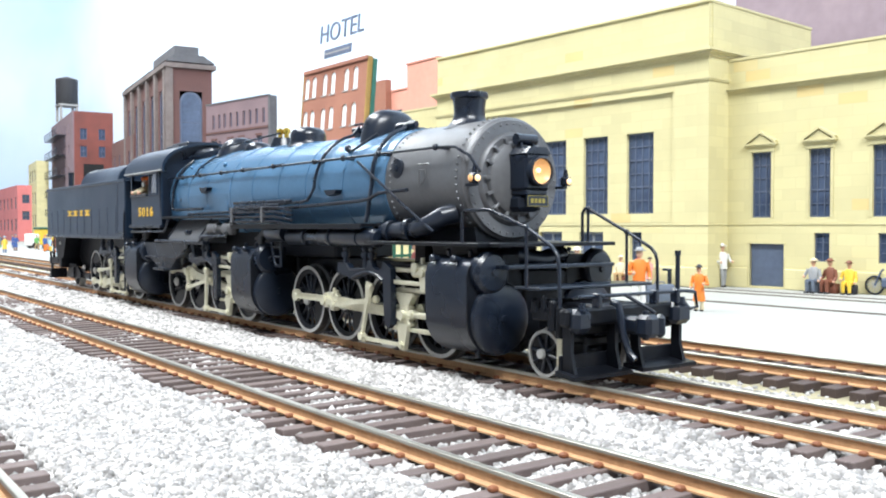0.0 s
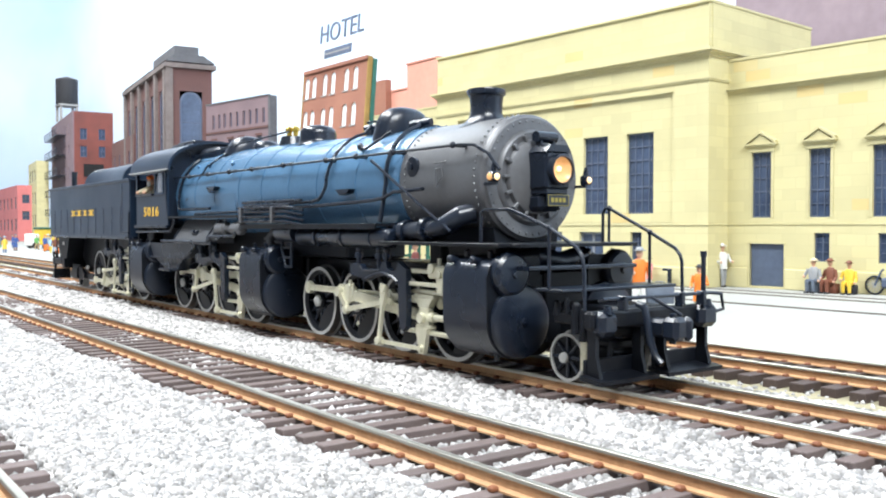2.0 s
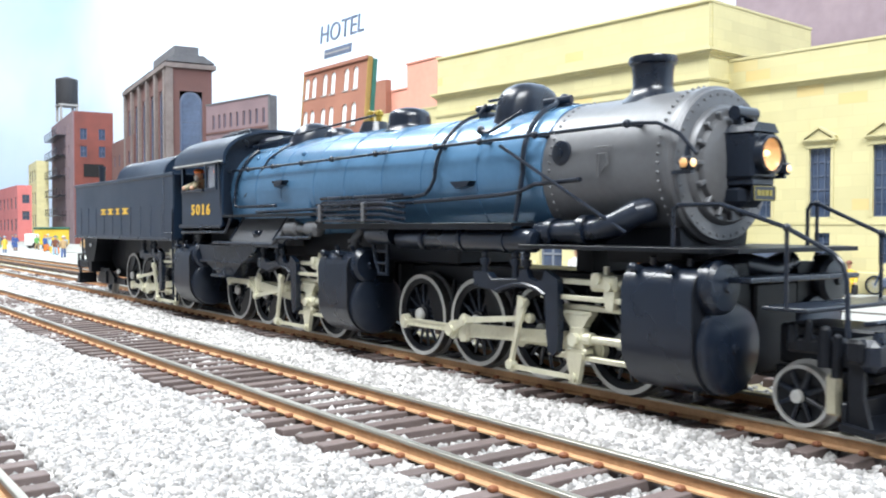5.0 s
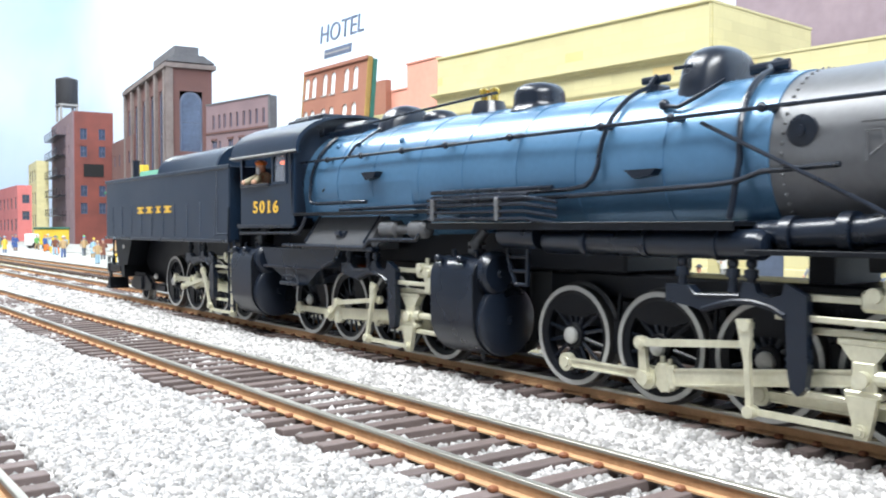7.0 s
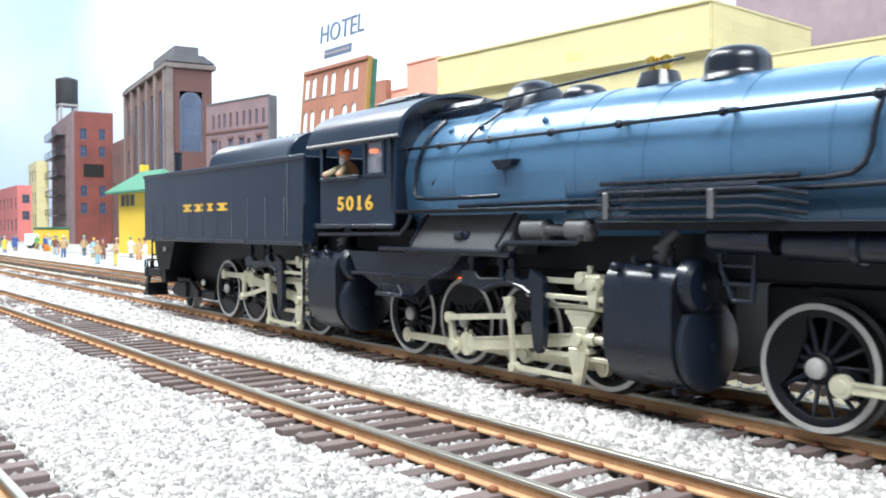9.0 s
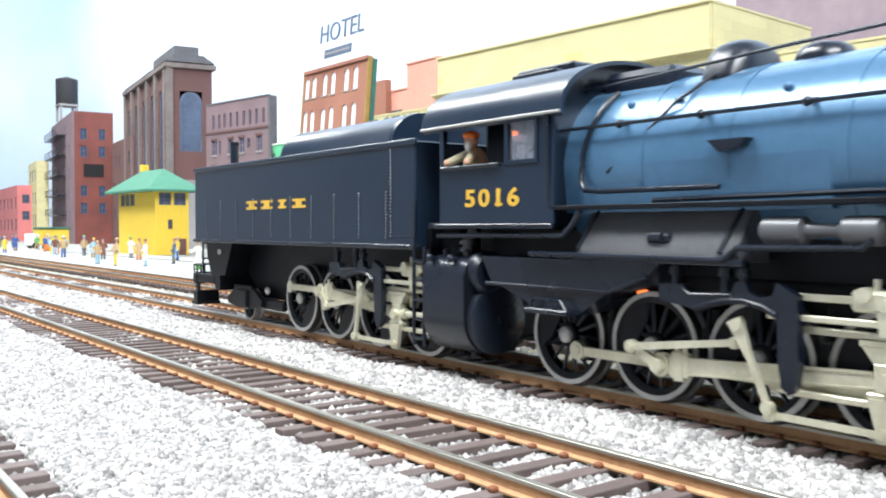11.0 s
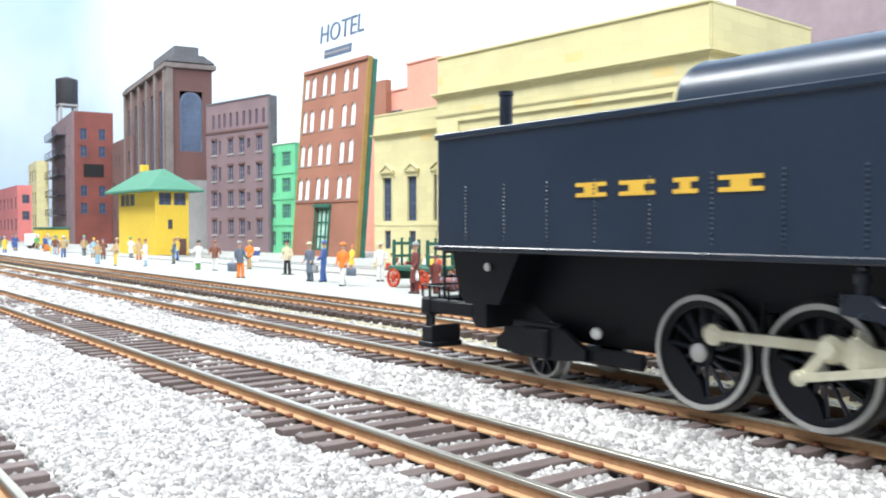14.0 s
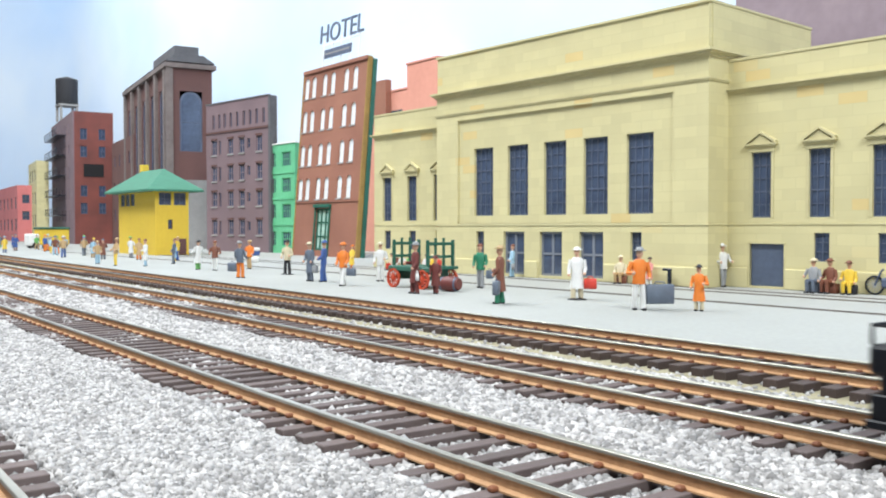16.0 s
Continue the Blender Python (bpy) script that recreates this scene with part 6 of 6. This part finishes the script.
def figurine(x, y, label, top, legs, hat=None, h=21.0, turn=0.0, coat=False, bag=None, bag_size=(5, 2.2, 3.6), arm=20, seat=False, base=False):
    """A small painted standing or seated doll, one mesh; its front is towards -y before it is turned."""
    k = h / 21.0
    s = Shape()
    r = np.random.RandomState(int(abs(x) * 7 + abs(y)))
    stride, lean, spread, nod = r.uniform(-2.4, 2.4), r.uniform(-0.9, 0.9), r.uniform(0.8, 1.25), r.uniform(-0.5, 0.5)
    other = r.uniform(5, 75)
    L, T, S, H, B, K = 0, 1, 2, 3, 4, 5
    drop = 0
    if seat:
        drop = 5.0
        for sg in (-1, 1):
            s.cyl((sg * 1.3, 0, 5.4), (sg * 1.4, -4.6, 5.4), 1.25, 1.0, 8, mi=L).cyl((sg * 1.4, -4.6, 5.4), (sg * 1.5, -4.4, 0.8), 0.95, 0.8, 8, mi=L).box(sg * 1.5 - 0.8, sg * 1.5 + 0.8, -6.4, -3.6, 0, 0.9, 0.2, mi=K)
        s.box(-3.4, 3.4, -1.4, 2.4, 0, 4.6, 0.3, mi=B if bag else K)
    else:
        for sg in (-1, 1):
            fy = sg * stride * (0.45 if coat else 1.0)
            knee = (sg * 1.15 * spread, fy * 0.45 - 0.35, 5.2)
            s.tube([(sg * 1.2 * spread, fy, 0.5), knee, (sg * 1.05, 0, 9.9)], 1.0, 8, mi=L).box(sg * 1.2 * spread - 0.7, sg * 1.2 * spread + 0.7, fy - 1.7, fy + 0.8, 0, 0.8, 0.2, mi=K)
    z = -drop
    if coat:
        s.rings([[(r * a * math.cos(t), r * b * math.sin(t), q + z) for t in [2 * math.pi * i / 12 for i in range(12)]] for q, r, a, b in ((4.6, 3.0, 1, 0.8), (9.6, 2.3, 1, 0.75), (11.5, 2.2, 1, 0.7), (15.6, 2.75, 1, 0.66), (17.0, 1.6, 1, 0.7))], mi=T)
    else:
        s.rings([[(r * a * math.cos(t), r * b * math.sin(t), q + z) for t in [2 * math.pi * i / 12 for i in range(12)]] for q, r, a, b in ((8.8, 2.3, 1, 0.75), (11.5, 2.1, 1, 0.7), (15.6, 2.7, 1, 0.64), (17.0, 1.5, 1, 0.7))], mi=T)
    for sg in (-1, 1):
        bend = radians(arm if sg > 0 else other)
        e = (sg * (2.9 + 1.2 * math.sin(bend)), -0.4, 12.4 + z)
        hnd = (sg * 3.1, -1.0 - 3.0 * math.sin(bend), 9.4 + 3.4 * math.sin(bend) + z)
        s.cyl((sg * 2.6, 0, 16.0 + z), e, 0.85, 0.75, 8, mi=T).cyl(e, hnd, 0.75, 0.6, 8, mi=T).ball(hnd, 0.7, n=6, m=4, mi=S)
    s.cyl((0, 0, 16.6 + z), (0, -0.1, 17.8 + z), 0.7, n=8, mi=S).ball((nod * 0.4, -0.15, 19.1 + z), 1.32, (0.88, 1.0, 1.15), 10, 7, mi=S)
    if hat:
        s.lathe([(1.5, 19.9), (1.4, 20.6), (0.8, 21.2), (0.1, 21.3)], (0, 0.05, z), "z", 10, mi=H)
        if hat != "hair":
            s.lathe([(2.2, 19.9), (2.2, 20.15), (0.1, 20.2)], (0, -0.1, z), "z", 12, mi=H)
    if bag and not seat:
        w, d, t = bag_size
        s.box(3.3 - w * 0.1, 3.3 + w * 0.9, -d / 2 - 0.4, d / 2 - 0.4, 8.6 - t, 8.6, 0.35, mi=B).tube([(3.3 + w * 0.2, -0.4, 8.5), (3.3 + w * 0.25, -0.4, 9.4), (3.3 + w * 0.55, -0.4, 9.4), (3.3 + w * 0.6, -0.4, 8.5)], 0.22, mi=B)
    if base:
        s.lathe([(3.9, 0.0), (3.9, 0.35), (3.6, 0.5), (0.1, 0.5)], (0, 0, -0.05), "z", 16, mi=K)
    s.v = [(a * k, (b + lean * max(0.0, c - 8) / 9) * k * 0.95, c * k) for a, b, c in s.v]
    hatc = P.get(hat, P["brown"]) if hat and hat != "hair" else P["brown"]
    ob = part("figurine", s, [paint(P[legs]), paint(P[top]), paint(P["skin"]), paint(hatc), paint(P[bag or "slate"]), paint(P["black"])], at=(x, y, -1.0), turn=turn, smooth=50)
    return tagged(ob, label, "figurine", "model passengers on the platform")


figurine(-261, 222, "figurine in a long brown coat and hat with suitcase", "brown", "green", "tan", 22.0, -50, True, "slate", (5.5, 2.2, 5.0))
figurine(-257, 259, "figurine in a white coat dress with red bags", "white", "cream", "white", 21, 40, True, "red", (5, 2.2, 4.2), base=True)
figurine(-212, 244, "figurine in an orange jacket with a big grey suitcase", "orange", "white", "grey", 22, 60, False, "slate", (9.5, 3.2, 6.5))
figurine(-197, 258, "girl figurine in an orange dress", "orange", "cream", "black", 16, 20, True, None, arm=70)
figurine(-270, 372, "porter figurine in a white tunic", "white", "grey", "white", 21, 70, False, None, arm=60)
figurine(-334, 272, "figurine in a green jacket with a bag", "green", "grey", "hair", 21, 30, False, "slate", (3.6, 2, 4))
figurine(-396, 346, "figurine in a pale blue suit", "pale_blue", "pale_blue", "hair", 19, -30, False, "grey", (3, 2, 3.4))
figurine(-323, 226, "conductor figurine in a maroon coat", "maroon", "maroon", "grey", 22.5, -20, True, "white", (4, 0.6, 3))
figurine(-317, 233, "small figurine in a maroon coat", "maroon", "maroon", "maroon", 16.5, 30, True)
figurine(-408, 263, "workman figurine in white with a blue vest", "white", "white", "cream", 21, 40, False, None, arm=50)
figurine(-388, 228, "figurine in an orange top with a slate bag", "orange", "white", "orange", 21.5, 20, False, "slate", (5, 2, 3.6))
figurine(-528, 317, "figurine in bright orange and yellow", "yellow", "orange", "orange", 17, 0, True)
figurine(-422, 236, "policeman figurine in dark blue", "blue", "blue", "blue", 22, -40, False, None, arm=40)
figurine(-431, 233, "figurine in a dark coat with a grey bag", "slate", "slate", "cream", 21, 10, True, "grey", (3, 2.6, 4))
figurine(-501, 255, "figurine in a cream jacket and black trousers", "cream", "black", "black", 21, 30, False, None, arm=40, base=True)
figurine(-483, 216, "figurine in a slate jacket and orange trousers", "slate", "orange", "grey", 21, -150, False, "slate", (6, 2, 5))
figurine(-584, 268, "figurine in an orange jacket with a parcel", "orange", "tan", "tan", 20, 30, False, "white", (5, 3, 4))
figurine(-575, 239, "figurine in a rust waistcoat and white trousers", "brown", "white", "brown", 20, 60, False, None, arm=50)
figurine(-597, 236, "figurine in a white shirt and green skirt", "white", "lime", "black", 20, -80, True, None, arm=70)
figurine(-695, 210, "figurine in a tan coat and mustard trousers", "tan", "yellow", "tan", 21, 10, False, None, arm=40)
figurine(-672, 225, "figurine in a pale blue and white dress", "white", "pale_blue", "hair", 20, 0, True)
figurine(-701, 257, "figurine in a dark suit beside a yellow one", "slate", "slate", "brown", 20, -30)
figurine(-735, 270, "figurine in a pale blue smock", "pale_blue", "yellow", "hair", 16, 20, True)
rng = np.random.RandomState(11)
names_ = ["white", "tan", "blue", "orange", "yellow", "lime", "brown", "pale_blue", "grey", "slate"]
for i in range(24):
    x = -730 - 30 * i - rng.uniform(0, 22)
    y = 200 + rng.uniform(6, 90) + 0.02 * (-x - 730)
    a, b_ = names_[rng.randint(10)], names_[rng.randint(10)]
    figurine(x, y, "far figurine in %s and %s paint" % (a.replace("_", " "), b_.replace("_", " ")), a, b_, names_[rng.randint(10)], rng.uniform(18, 21), rng.uniform(0, 360), bool(rng.randint(2)))
figurine(-222, 371, "seated figurine in a grey suit and cap", "grey", "slate", "cream", 20, 10, False, "slate", seat=True)
figurine(-215, 373, "seated figurine in a brown suit", "brown", "brown", "brown", 20, -10, False, "brown", seat=True)
figurine(-207, 374, "seated figurine in a yellow dress", "yellow", "yellow", "brown", 19, 10, False, "black", seat=True)
figurine(-318, 352, "seated figurine in cream clothes", "cream", "tan", "cream", 19, 20, False, "brown", seat=True)
figurine(-300, 353, "child figurine in pink", "pink", "white", "black", 14, 0, True)
for i in range(9):
    n_ = ["red", "yellow", "white", "tan", "pink", "lime", "white", "brown", "cream"][i]
    figurine(-462 - 6.2 * i, 341.5 - 0.4 * i, "seated figurine in %s by the station wall" % n_, n_, ["tan", "white", "red"][i % 3], ["brown", "cream", "black"][i % 3], 15, rng.uniform(-30, 30), False, "brown", seat=True)

# baggage cart
cart = thing("baggage_cart", "green wooden baggage cart with red spoked wheels", "baggage cart", (-366, 243, -1), 4)
part("bed", Shape().box(-2, 29, -1, 17, 9.2, 10.6, 0.2).box(-2, 29, -1.4, -0.6, 8.2, 10.2, 0.15), GREEN_DARK, cart)
for x in (0, 25.5):
    e = part("end_rack", Shape().box(x, x + 1.4, -0.5, 0.9, 10.6, 23, 0.15).box(x, x + 1.4, 15, 16.4, 10.6, 23, 0.15).box(x, x + 1.2, 0.9, 15, 20.5, 22.0, 0.15).box(x, x + 1.2, 0.9, 15, 14.5, 15.8, 0.15), GREEN_DARK, cart)
    for y in (4.5, 9.5):
        part("slat", Shape().box(x + 0.2, x + 1.0, y, y + 1.2, 10.6, 24, 0.1), GREEN_DARK, e)


def cart_wheel(r):
    s = Shape().lathe([(r * 0.82, -0.6), (r, -0.6), (r, 0.6), (r * 0.82, 0.6), (r * 0.82, -0.6)], (0, 0, 0), "y", 24)
    s.cyl((0, -1, 0), (0, 1, 0), 1.1, n=10)
    for i in range(10):
        a = 2 * math.pi * i / 10
        s.cyl((math.cos(a), 0, math.sin(a)), (math.cos(a) * r * 0.85, 0, math.sin(a) * r * 0.85), 0.38, n=6)
    return s.mesh("wheel", RED_PAINT)


cw = cart_wheel(4.6)
for x in (2, 24):
    for y in (-1.2, 16.4):
        part("wheel", cw, None, cart, "red spoked wheel", at=(x, y, 4.6))
    part("axle", Shape().cyl((x, -1, 4.6), (x, 16, 4.6), 0.7, n=8).box(x - 1, x + 1, 1, 14, 5.0, 9.2, 0.2), GREEN_DARK, cart)
keg = thing("barrel", "maroon wooden barrel lying by the cart", "barrel", (-324, 246, -1), 20)
part("staves", Shape().lathe([(2.6, -5), (3.4, -2), (3.5, 0), (3.4, 2), (2.6, 5)], (0, 0, 3.5), "x", 16), paint(P["maroon"]), keg)
for x in (-3.6, 3.6):
    part("hoop", Shape().lathe([(3.0, x - 0.4), (3.2, x - 0.4), (3.2, x + 0.4), (3.0, x + 0.4)], (0, 0, 3.5), "x", 16), SLATE, keg)
box_ = part("ice_chest", Shape().box(-6, 6, -4, 4, 0, 4.5, 0.4, mi=1).box(-6.2, 6.2, -4.2, 4.2, 4.5, 8, 0.6, mi=0), [WHITE_PAINT, paint(P["blue"])], at=(-863, 401, -1))
tagged(box_, "white and blue ice chest by the warehouse", "chest")
post = thing("hydrant_post", "short black iron post with an arm", "post", (-288, 354, -1))
part("upright", Shape().box(-0.8, 0.8, -0.8, 0.8, 0, 8.5, 0.2), BLACK, post)
part("arm", Shape().box(-4.2, 1.0, -0.6, 0.6, 7.6, 8.8, 0.2), BLACK, post)
moto = thing("motorcycle", "small dark model motorcycle by the station", "motorcycle", (-199, 380, -1), 4)
for x in (0, 15):
    w = part("wheel", Shape().lathe([(3.4, -0.5), (4.0, -0.5), (4.2, 0), (4.0, 0.5), (3.4, 0.5), (3.4, -0.5)], (x, 0, 4.2), "y", 24), BLACK, moto)
    s = Shape()
    for i in range(6):
        a = math.pi * i / 6
        s.cyl((x - 3.5 * math.cos(a), 0, 4.2 - 3.5 * math.sin(a)), (x + 3.5 * math.cos(a), 0, 4.2 + 3.5 * math.sin(a)), 0.15, n=5)
    part("spoke", s, TYRE, w)
part("body", Shape().box(3, 12, -1.4, 1.4, 3, 7.5, 0.8).box(7, 14, -1.2, 1.2, 7.4, 9.2, 0.5).tube([(0, 0, 4.2), (2.6, 0, 10), (3.6, 0, 11.2)], 0.5), SLATE, moto)
# far freight van and delivery truck
van = thing("delivery_truck", "yellow and green delivery truck before the factory", "truck", (-1330, 330, -1), -80)
part("body", Shape().box(0, 40, 0, 20, 5, 26, 1.0), YELLOW, van)
part("roof", Shape().box(-1, 41, -1, 21, 26, 29, 0.8), GREEN_DARK, van)
part("cab", Shape().box(40, 54, 1, 19, 4, 20, 1.5), WHITE_PAINT, van)
part("side_panel", Shape().box(4, 36, -0.4, 0.2, 10, 18), GREEN_WALL, van)
for x in (8, 46):
    for y in (-0.5, 18.5):
        part("wheel", Shape().lathe([(0.1, 0), (4, 0), (4.4, 0.6), (4.4, 2), (0.1, 2)], (x, y, 4.4), "y", 16), BLACK, van)
for i, (x, m_) in enumerate(((-2140, GREY_ROOF), (-2330, paint(P["lime"])))):
    car = thing("freight_car", "dark freight car far down the line" if i == 0 else "bright green freight car far down the line", "freight car", (x, 236, -1), -3)
    part("body", Shape().box(-150, 0, 0, 34, 10, 46, 1.0), m_, car)
    part("roof", Shape().prism([(-1, 46), (35, 46), (17, 51)], "x", -151, 1), GREY_ROOF, car)
    for xx in (-125, -25):
        part("bogie", Shape().box(xx - 16, xx + 16, 4, 30, 2, 10, 0.6), BLACK, car)

# rails set flush in the platform
for y in (299, 346, 362):
    tagged(part("street_rail", Shape().box(-1200, 200, -2.1, 1.5, -1.6, -0.90, 0.1, mi=0).box(-1200, 200, 2.2, 3.6, -1.6, -0.94, mi=0), mat("dark_rail_groove", (0.045, 0.032, 0.028), None, 60, 0.6), at=(0, y, 0), turn=1.2), "dark rail set flush in the platform", "rail", kind="structure")

# ---- ties, spikes and ballast ----
TIE_GAP = {"a": 6.3, "b": 6.3, "c": 5.9, "z": 6.3}
TIE_PHASE = {"a": -110.0, "b": -106.0, "c": -91.9, "z": -118.0}
tie_mesh = Shape().box(-1.3, 1.3, -6.15, GAUGE + 6.15, -3.9, -2.08, 0.12).mesh("tie", TIE)
tie_mesh_c = Shape().box(-1.6, 1.6, -7.0, GAUGE + 5.4, -4.3, -1.95, 0.12).mesh("tie", TIE_DARK)
rng = np.random.RandomState(3)
TIES = {}
for key in "abcz":
    gap, x0 = TIE_GAP[key], TIE_PHASE[key]
    lo_n, hi_n = int((-1500 - x0) / gap), int(((60 if key != "z" else -60) - x0) / gap)
    near, rest, spikes = [], Shape(), Shape()
    TIES[key] = []
    for k in range(lo_n, hi_n):
        x = x0 + gap * k + rng.uniform(-0.35, 0.35)
        TIES[key].append(x)
        if x > -440:
            ob = part("tie", tie_mesh_c if key == "c" else tie_mesh, None, tracks[key], at=(x, rng.uniform(-0.3, 0.3), rng.uniform(-0.12, 0.0)), turn=rng.uniform(-1.2, 1.2))
        else:
            w = 1.55 if key == "c" else 1.3
            rest.box(x - w, x + w, -7.0 if key == "c" else -6.15, GAUGE + (5.4 if key == "c" else 6.15), -3.95, -2.08)
        if x > -620:
            for ry in (0, GAUGE):
                for sg in (-1, 1):
                    spikes.box(x - 0.55, x + 0.55, ry + sg * 1.25 - 0.55, ry + sg * 1.25 + 0.55, -2.2, -1.5, 0.2)
    tagged(part("far_tie", rest, TIE_DARK if key == "c" else TIE, tracks[key], smooth=0), kind="stuff")
    tagged(part("spike", spikes, SPIKE, tracks[key], smooth=0), kind="stuff")


def stones(name, pts, size, material, seed, label):
    """Many small angular stones at pts (n x 3, millimetres), each a squashed, turned block."""
    r = np.random.RandomState(seed)
    n = len(pts)
    base = np.array([(x, y, z) for x in (-1, 1) for y in (-1, 1) for z in (-1, 1)], float)
    v = base[None] * (0.5 + r.uniform(-0.15, 0.15, (n, 8, 3)))
    v *= r.uniform(0.65, 1.25, (n, 1, 3)) * np.asarray(size).reshape(-1, 1, 1)
    q = r.normal(size=(n, 4))
    q /= np.linalg.norm(q, axis=1, keepdims=True)
    w, x, y, z = q.T
    R = np.stack([1 - 2 * (y * y + z * z), 2 * (x * y - w * z), 2 * (x * z + w * y), 2 * (x * y + w * z), 1 - 2 * (x * x + z * z), 2 * (y * z - w * x), 2 * (x * z - w * y), 2 * (y * z + w * x), 1 - 2 * (x * x + y * y)], 1).reshape(n, 3, 3)
    v = np.einsum("nij,nkj->nki", R, v) + pts[:, None, :]
    quads = np.array([(0, 1, 3, 2), (4, 6, 7, 5), (0, 4, 5, 1), (2, 3, 7, 6), (0, 2, 6, 4), (1, 5, 7, 3)])
    f = (quads[None] + 8 * np.arange(n)[:, None, None]).reshape(-1, 4)
    me = bpy.data.meshes.new(name)
    me.vertices.add(8 * n)
    me.vertices.foreach_set("co", (v.reshape(-1, 3) * MM).ravel())
    me.loops.add(f.size)
    me.loops.foreach_set("vertex_index", f.ravel().astype(np.int32))
    me.polygons.add(len(f))
    me.polygons.foreach_set("loop_start", np.arange(0, f.size, 4, dtype=np.int32))
    me.update(calc_edges=True)
    me.validate()
    me.polygons.foreach_set("use_smooth", np.ones(len(me.polygons), bool))
    me.materials.append(material)
    return tagged(new(name, me), label, "ballast", kind="stuff")


def ballast_points(n, x_lo, x_hi, y_lo, y_hi, seed):
    r = np.random.RandomState(seed)
    x, y = r.uniform(x_lo, x_hi, n), r.uniform(y_lo, y_hi, n)
    keep = (x < -0.40 * y + 26) & (x > -6.4 * y - 60)
    x, y = x[keep], y[keep]
    z = -3.0 + r.uniform(-0.5, 0.35, len(x)) + 0.45 * np.sin(x * 0.11 + 1.7 * np.sin(y * 0.09)) * np.sin(y * 0.13)
    ok = np.ones(len(x), bool)
    for key, y0, slope in TRACKS:
        rel = y - y0 - slope * x
        ties = np.array(TIES[key])
        d = np.abs(x[:, None] - ties[None, :]).min(1) if len(x) < 60000 else np.concatenate([np.abs(c[:, None] - ties[None, :]).min(1) for c in np.array_split(x, 12)])
        inside = (rel > -6.6) & (rel < GAUGE + 6.6)
        z = np.where(inside, z - 0.55 - (key == "c") * 1.2, z)
        ok &= ~(inside & (d < 1.35) & (r.uniform(size=len(x)) > 0.035 if key != "b" else r.uniform(size=len(x)) > 0.16))
        for ry in (0, GAUGE):
            ok &= ~(np.abs(rel - ry) < 1.0)
        # bank of stones between the rails stays low
        mid = (rel > 0) & (rel < GAUGE)
        z = np.where(mid, np.minimum(z, -2.95), z)
    return np.stack([x, y, z], 1)[ok]


pts = ballast_points(150000, -330, 30, 60, 147.5, 1)
stones("ballast", pts, np.random.RandomState(2).uniform(0.55, 1.2, len(pts)), BALLAST, 4, "loose pale grey and white crushed stone ballast")
pts = ballast_points(150000, -330, 30, 8, 60, 5)
stones("ballast", pts, np.random.RandomState(6).uniform(0.5, 0.95, len(pts)), BALLAST, 14, "fine grey and white crushed stone at the board's edge")
pts = ballast_points(52000, -860, -330, 50, 147.5, 7)
stones("ballast", pts, np.random.RandomState(8).uniform(1.1, 2.1, len(pts)), BALLAST, 9, "pale crushed stone ballast along the tracks")
pts = ballast_points(2600, -700, 30, 145, 189, 17)
pts[:, 2] = -3.75
stones("ballast", pts, np.random.RandomState(18).uniform(0.4, 1.0, len(pts)), BALLAST, 19, "scattered pale stones in the sandy bed")


# ---- movement ----
S_ROWS = [(0.0, -99.3), (0.5, -98.8), (1.0, -97.6), (1.5, -95.6), (2.0, -93.3), (2.5, -91.0), (3.0, -88.2), (3.2, -86.2), (3.5, -80.8), (4.0, -70.1), (6.5, -11.7), (7.0, 0.0), (7.5, 11.7), (8.0, 23.4), (8.5, 35.2), (9.0, 47.0), (11.0, 96.2), (11.3, 108.2), (11.5, 116.2), (12.0, 137.7), (12.5, 159.5), (13.0, 181.6), (13.5, 204.6), (14.0, 227.2), (14.5, 250.2), (15.0, 272.2), (15.5, 295.4), (15.8, 312.6), (16.0, 325.2)]


def motions():
    ts = [0.1 * i for i in range(161)]
    run = np.interp(ts, [r[0] for r in S_ROWS], [r[1] for r in S_ROWS])
    for ob in (loco, tender):
        walk(ob, [(t, pose(s * MM, (CEN + DRIFT * s) * MM, 0, 0, 0, SLOPE)) for t, s in zip(ts, run)])
    for ob, kind, data in moving:
        rows = []
        x0, a, phase = data
        for t, s in zip(ts, run):
            th = radians(phase) + s / (a if kind == "wheel" and a != WHEEL_R else ROLL_R)
            px, pz = CRANK_R * math.cos(th), -CRANK_R * math.sin(th)
            reach = math.sqrt(ROD_L ** 2 - pz ** 2)
            if kind == "wheel":
                m = pose(x0 * MM, 0, a * MM, 0, math.degrees(th), 0)
            elif kind == "side":
                m = pose((x0 + px) * MM, a * MM, (WHEEL_R + pz) * MM)
            elif kind == "main":
                m = pose((x0 + px) * MM, a * MM, (WHEEL_R + pz) * MM, 0, math.degrees(math.asin(pz / ROD_L)), 0)
            elif kind == "crank":
                m = pose((x0 + px) * MM, a * MM, (WHEEL_R + pz) * MM, 0, math.degrees(th) + 176, 0)
            elif kind == "ecc":
                ex, ez = px + CRANK_L * math.cos(th + radians(176)), pz - CRANK_L * math.sin(th + radians(176))
                m = pose((x0 + ex) * MM, a * MM, (WHEEL_R + ez) * MM, 0, math.degrees(math.asin((WHEEL_R + ez - 11.6) / ECC_L)), 0)
            elif kind == "cross":
                m = pose((x0 - ROD_L + px + reach) * MM, a * MM, WHEEL_R * MM)
            else:
                m = pose(x0 * MM, a * MM, 14.4 * MM, 0, -math.degrees(math.asin((px + reach - ROD_L + 1.0) / 12.0)), 0)
            rows.append((t, m))
        walk(ob, rows)


motions()
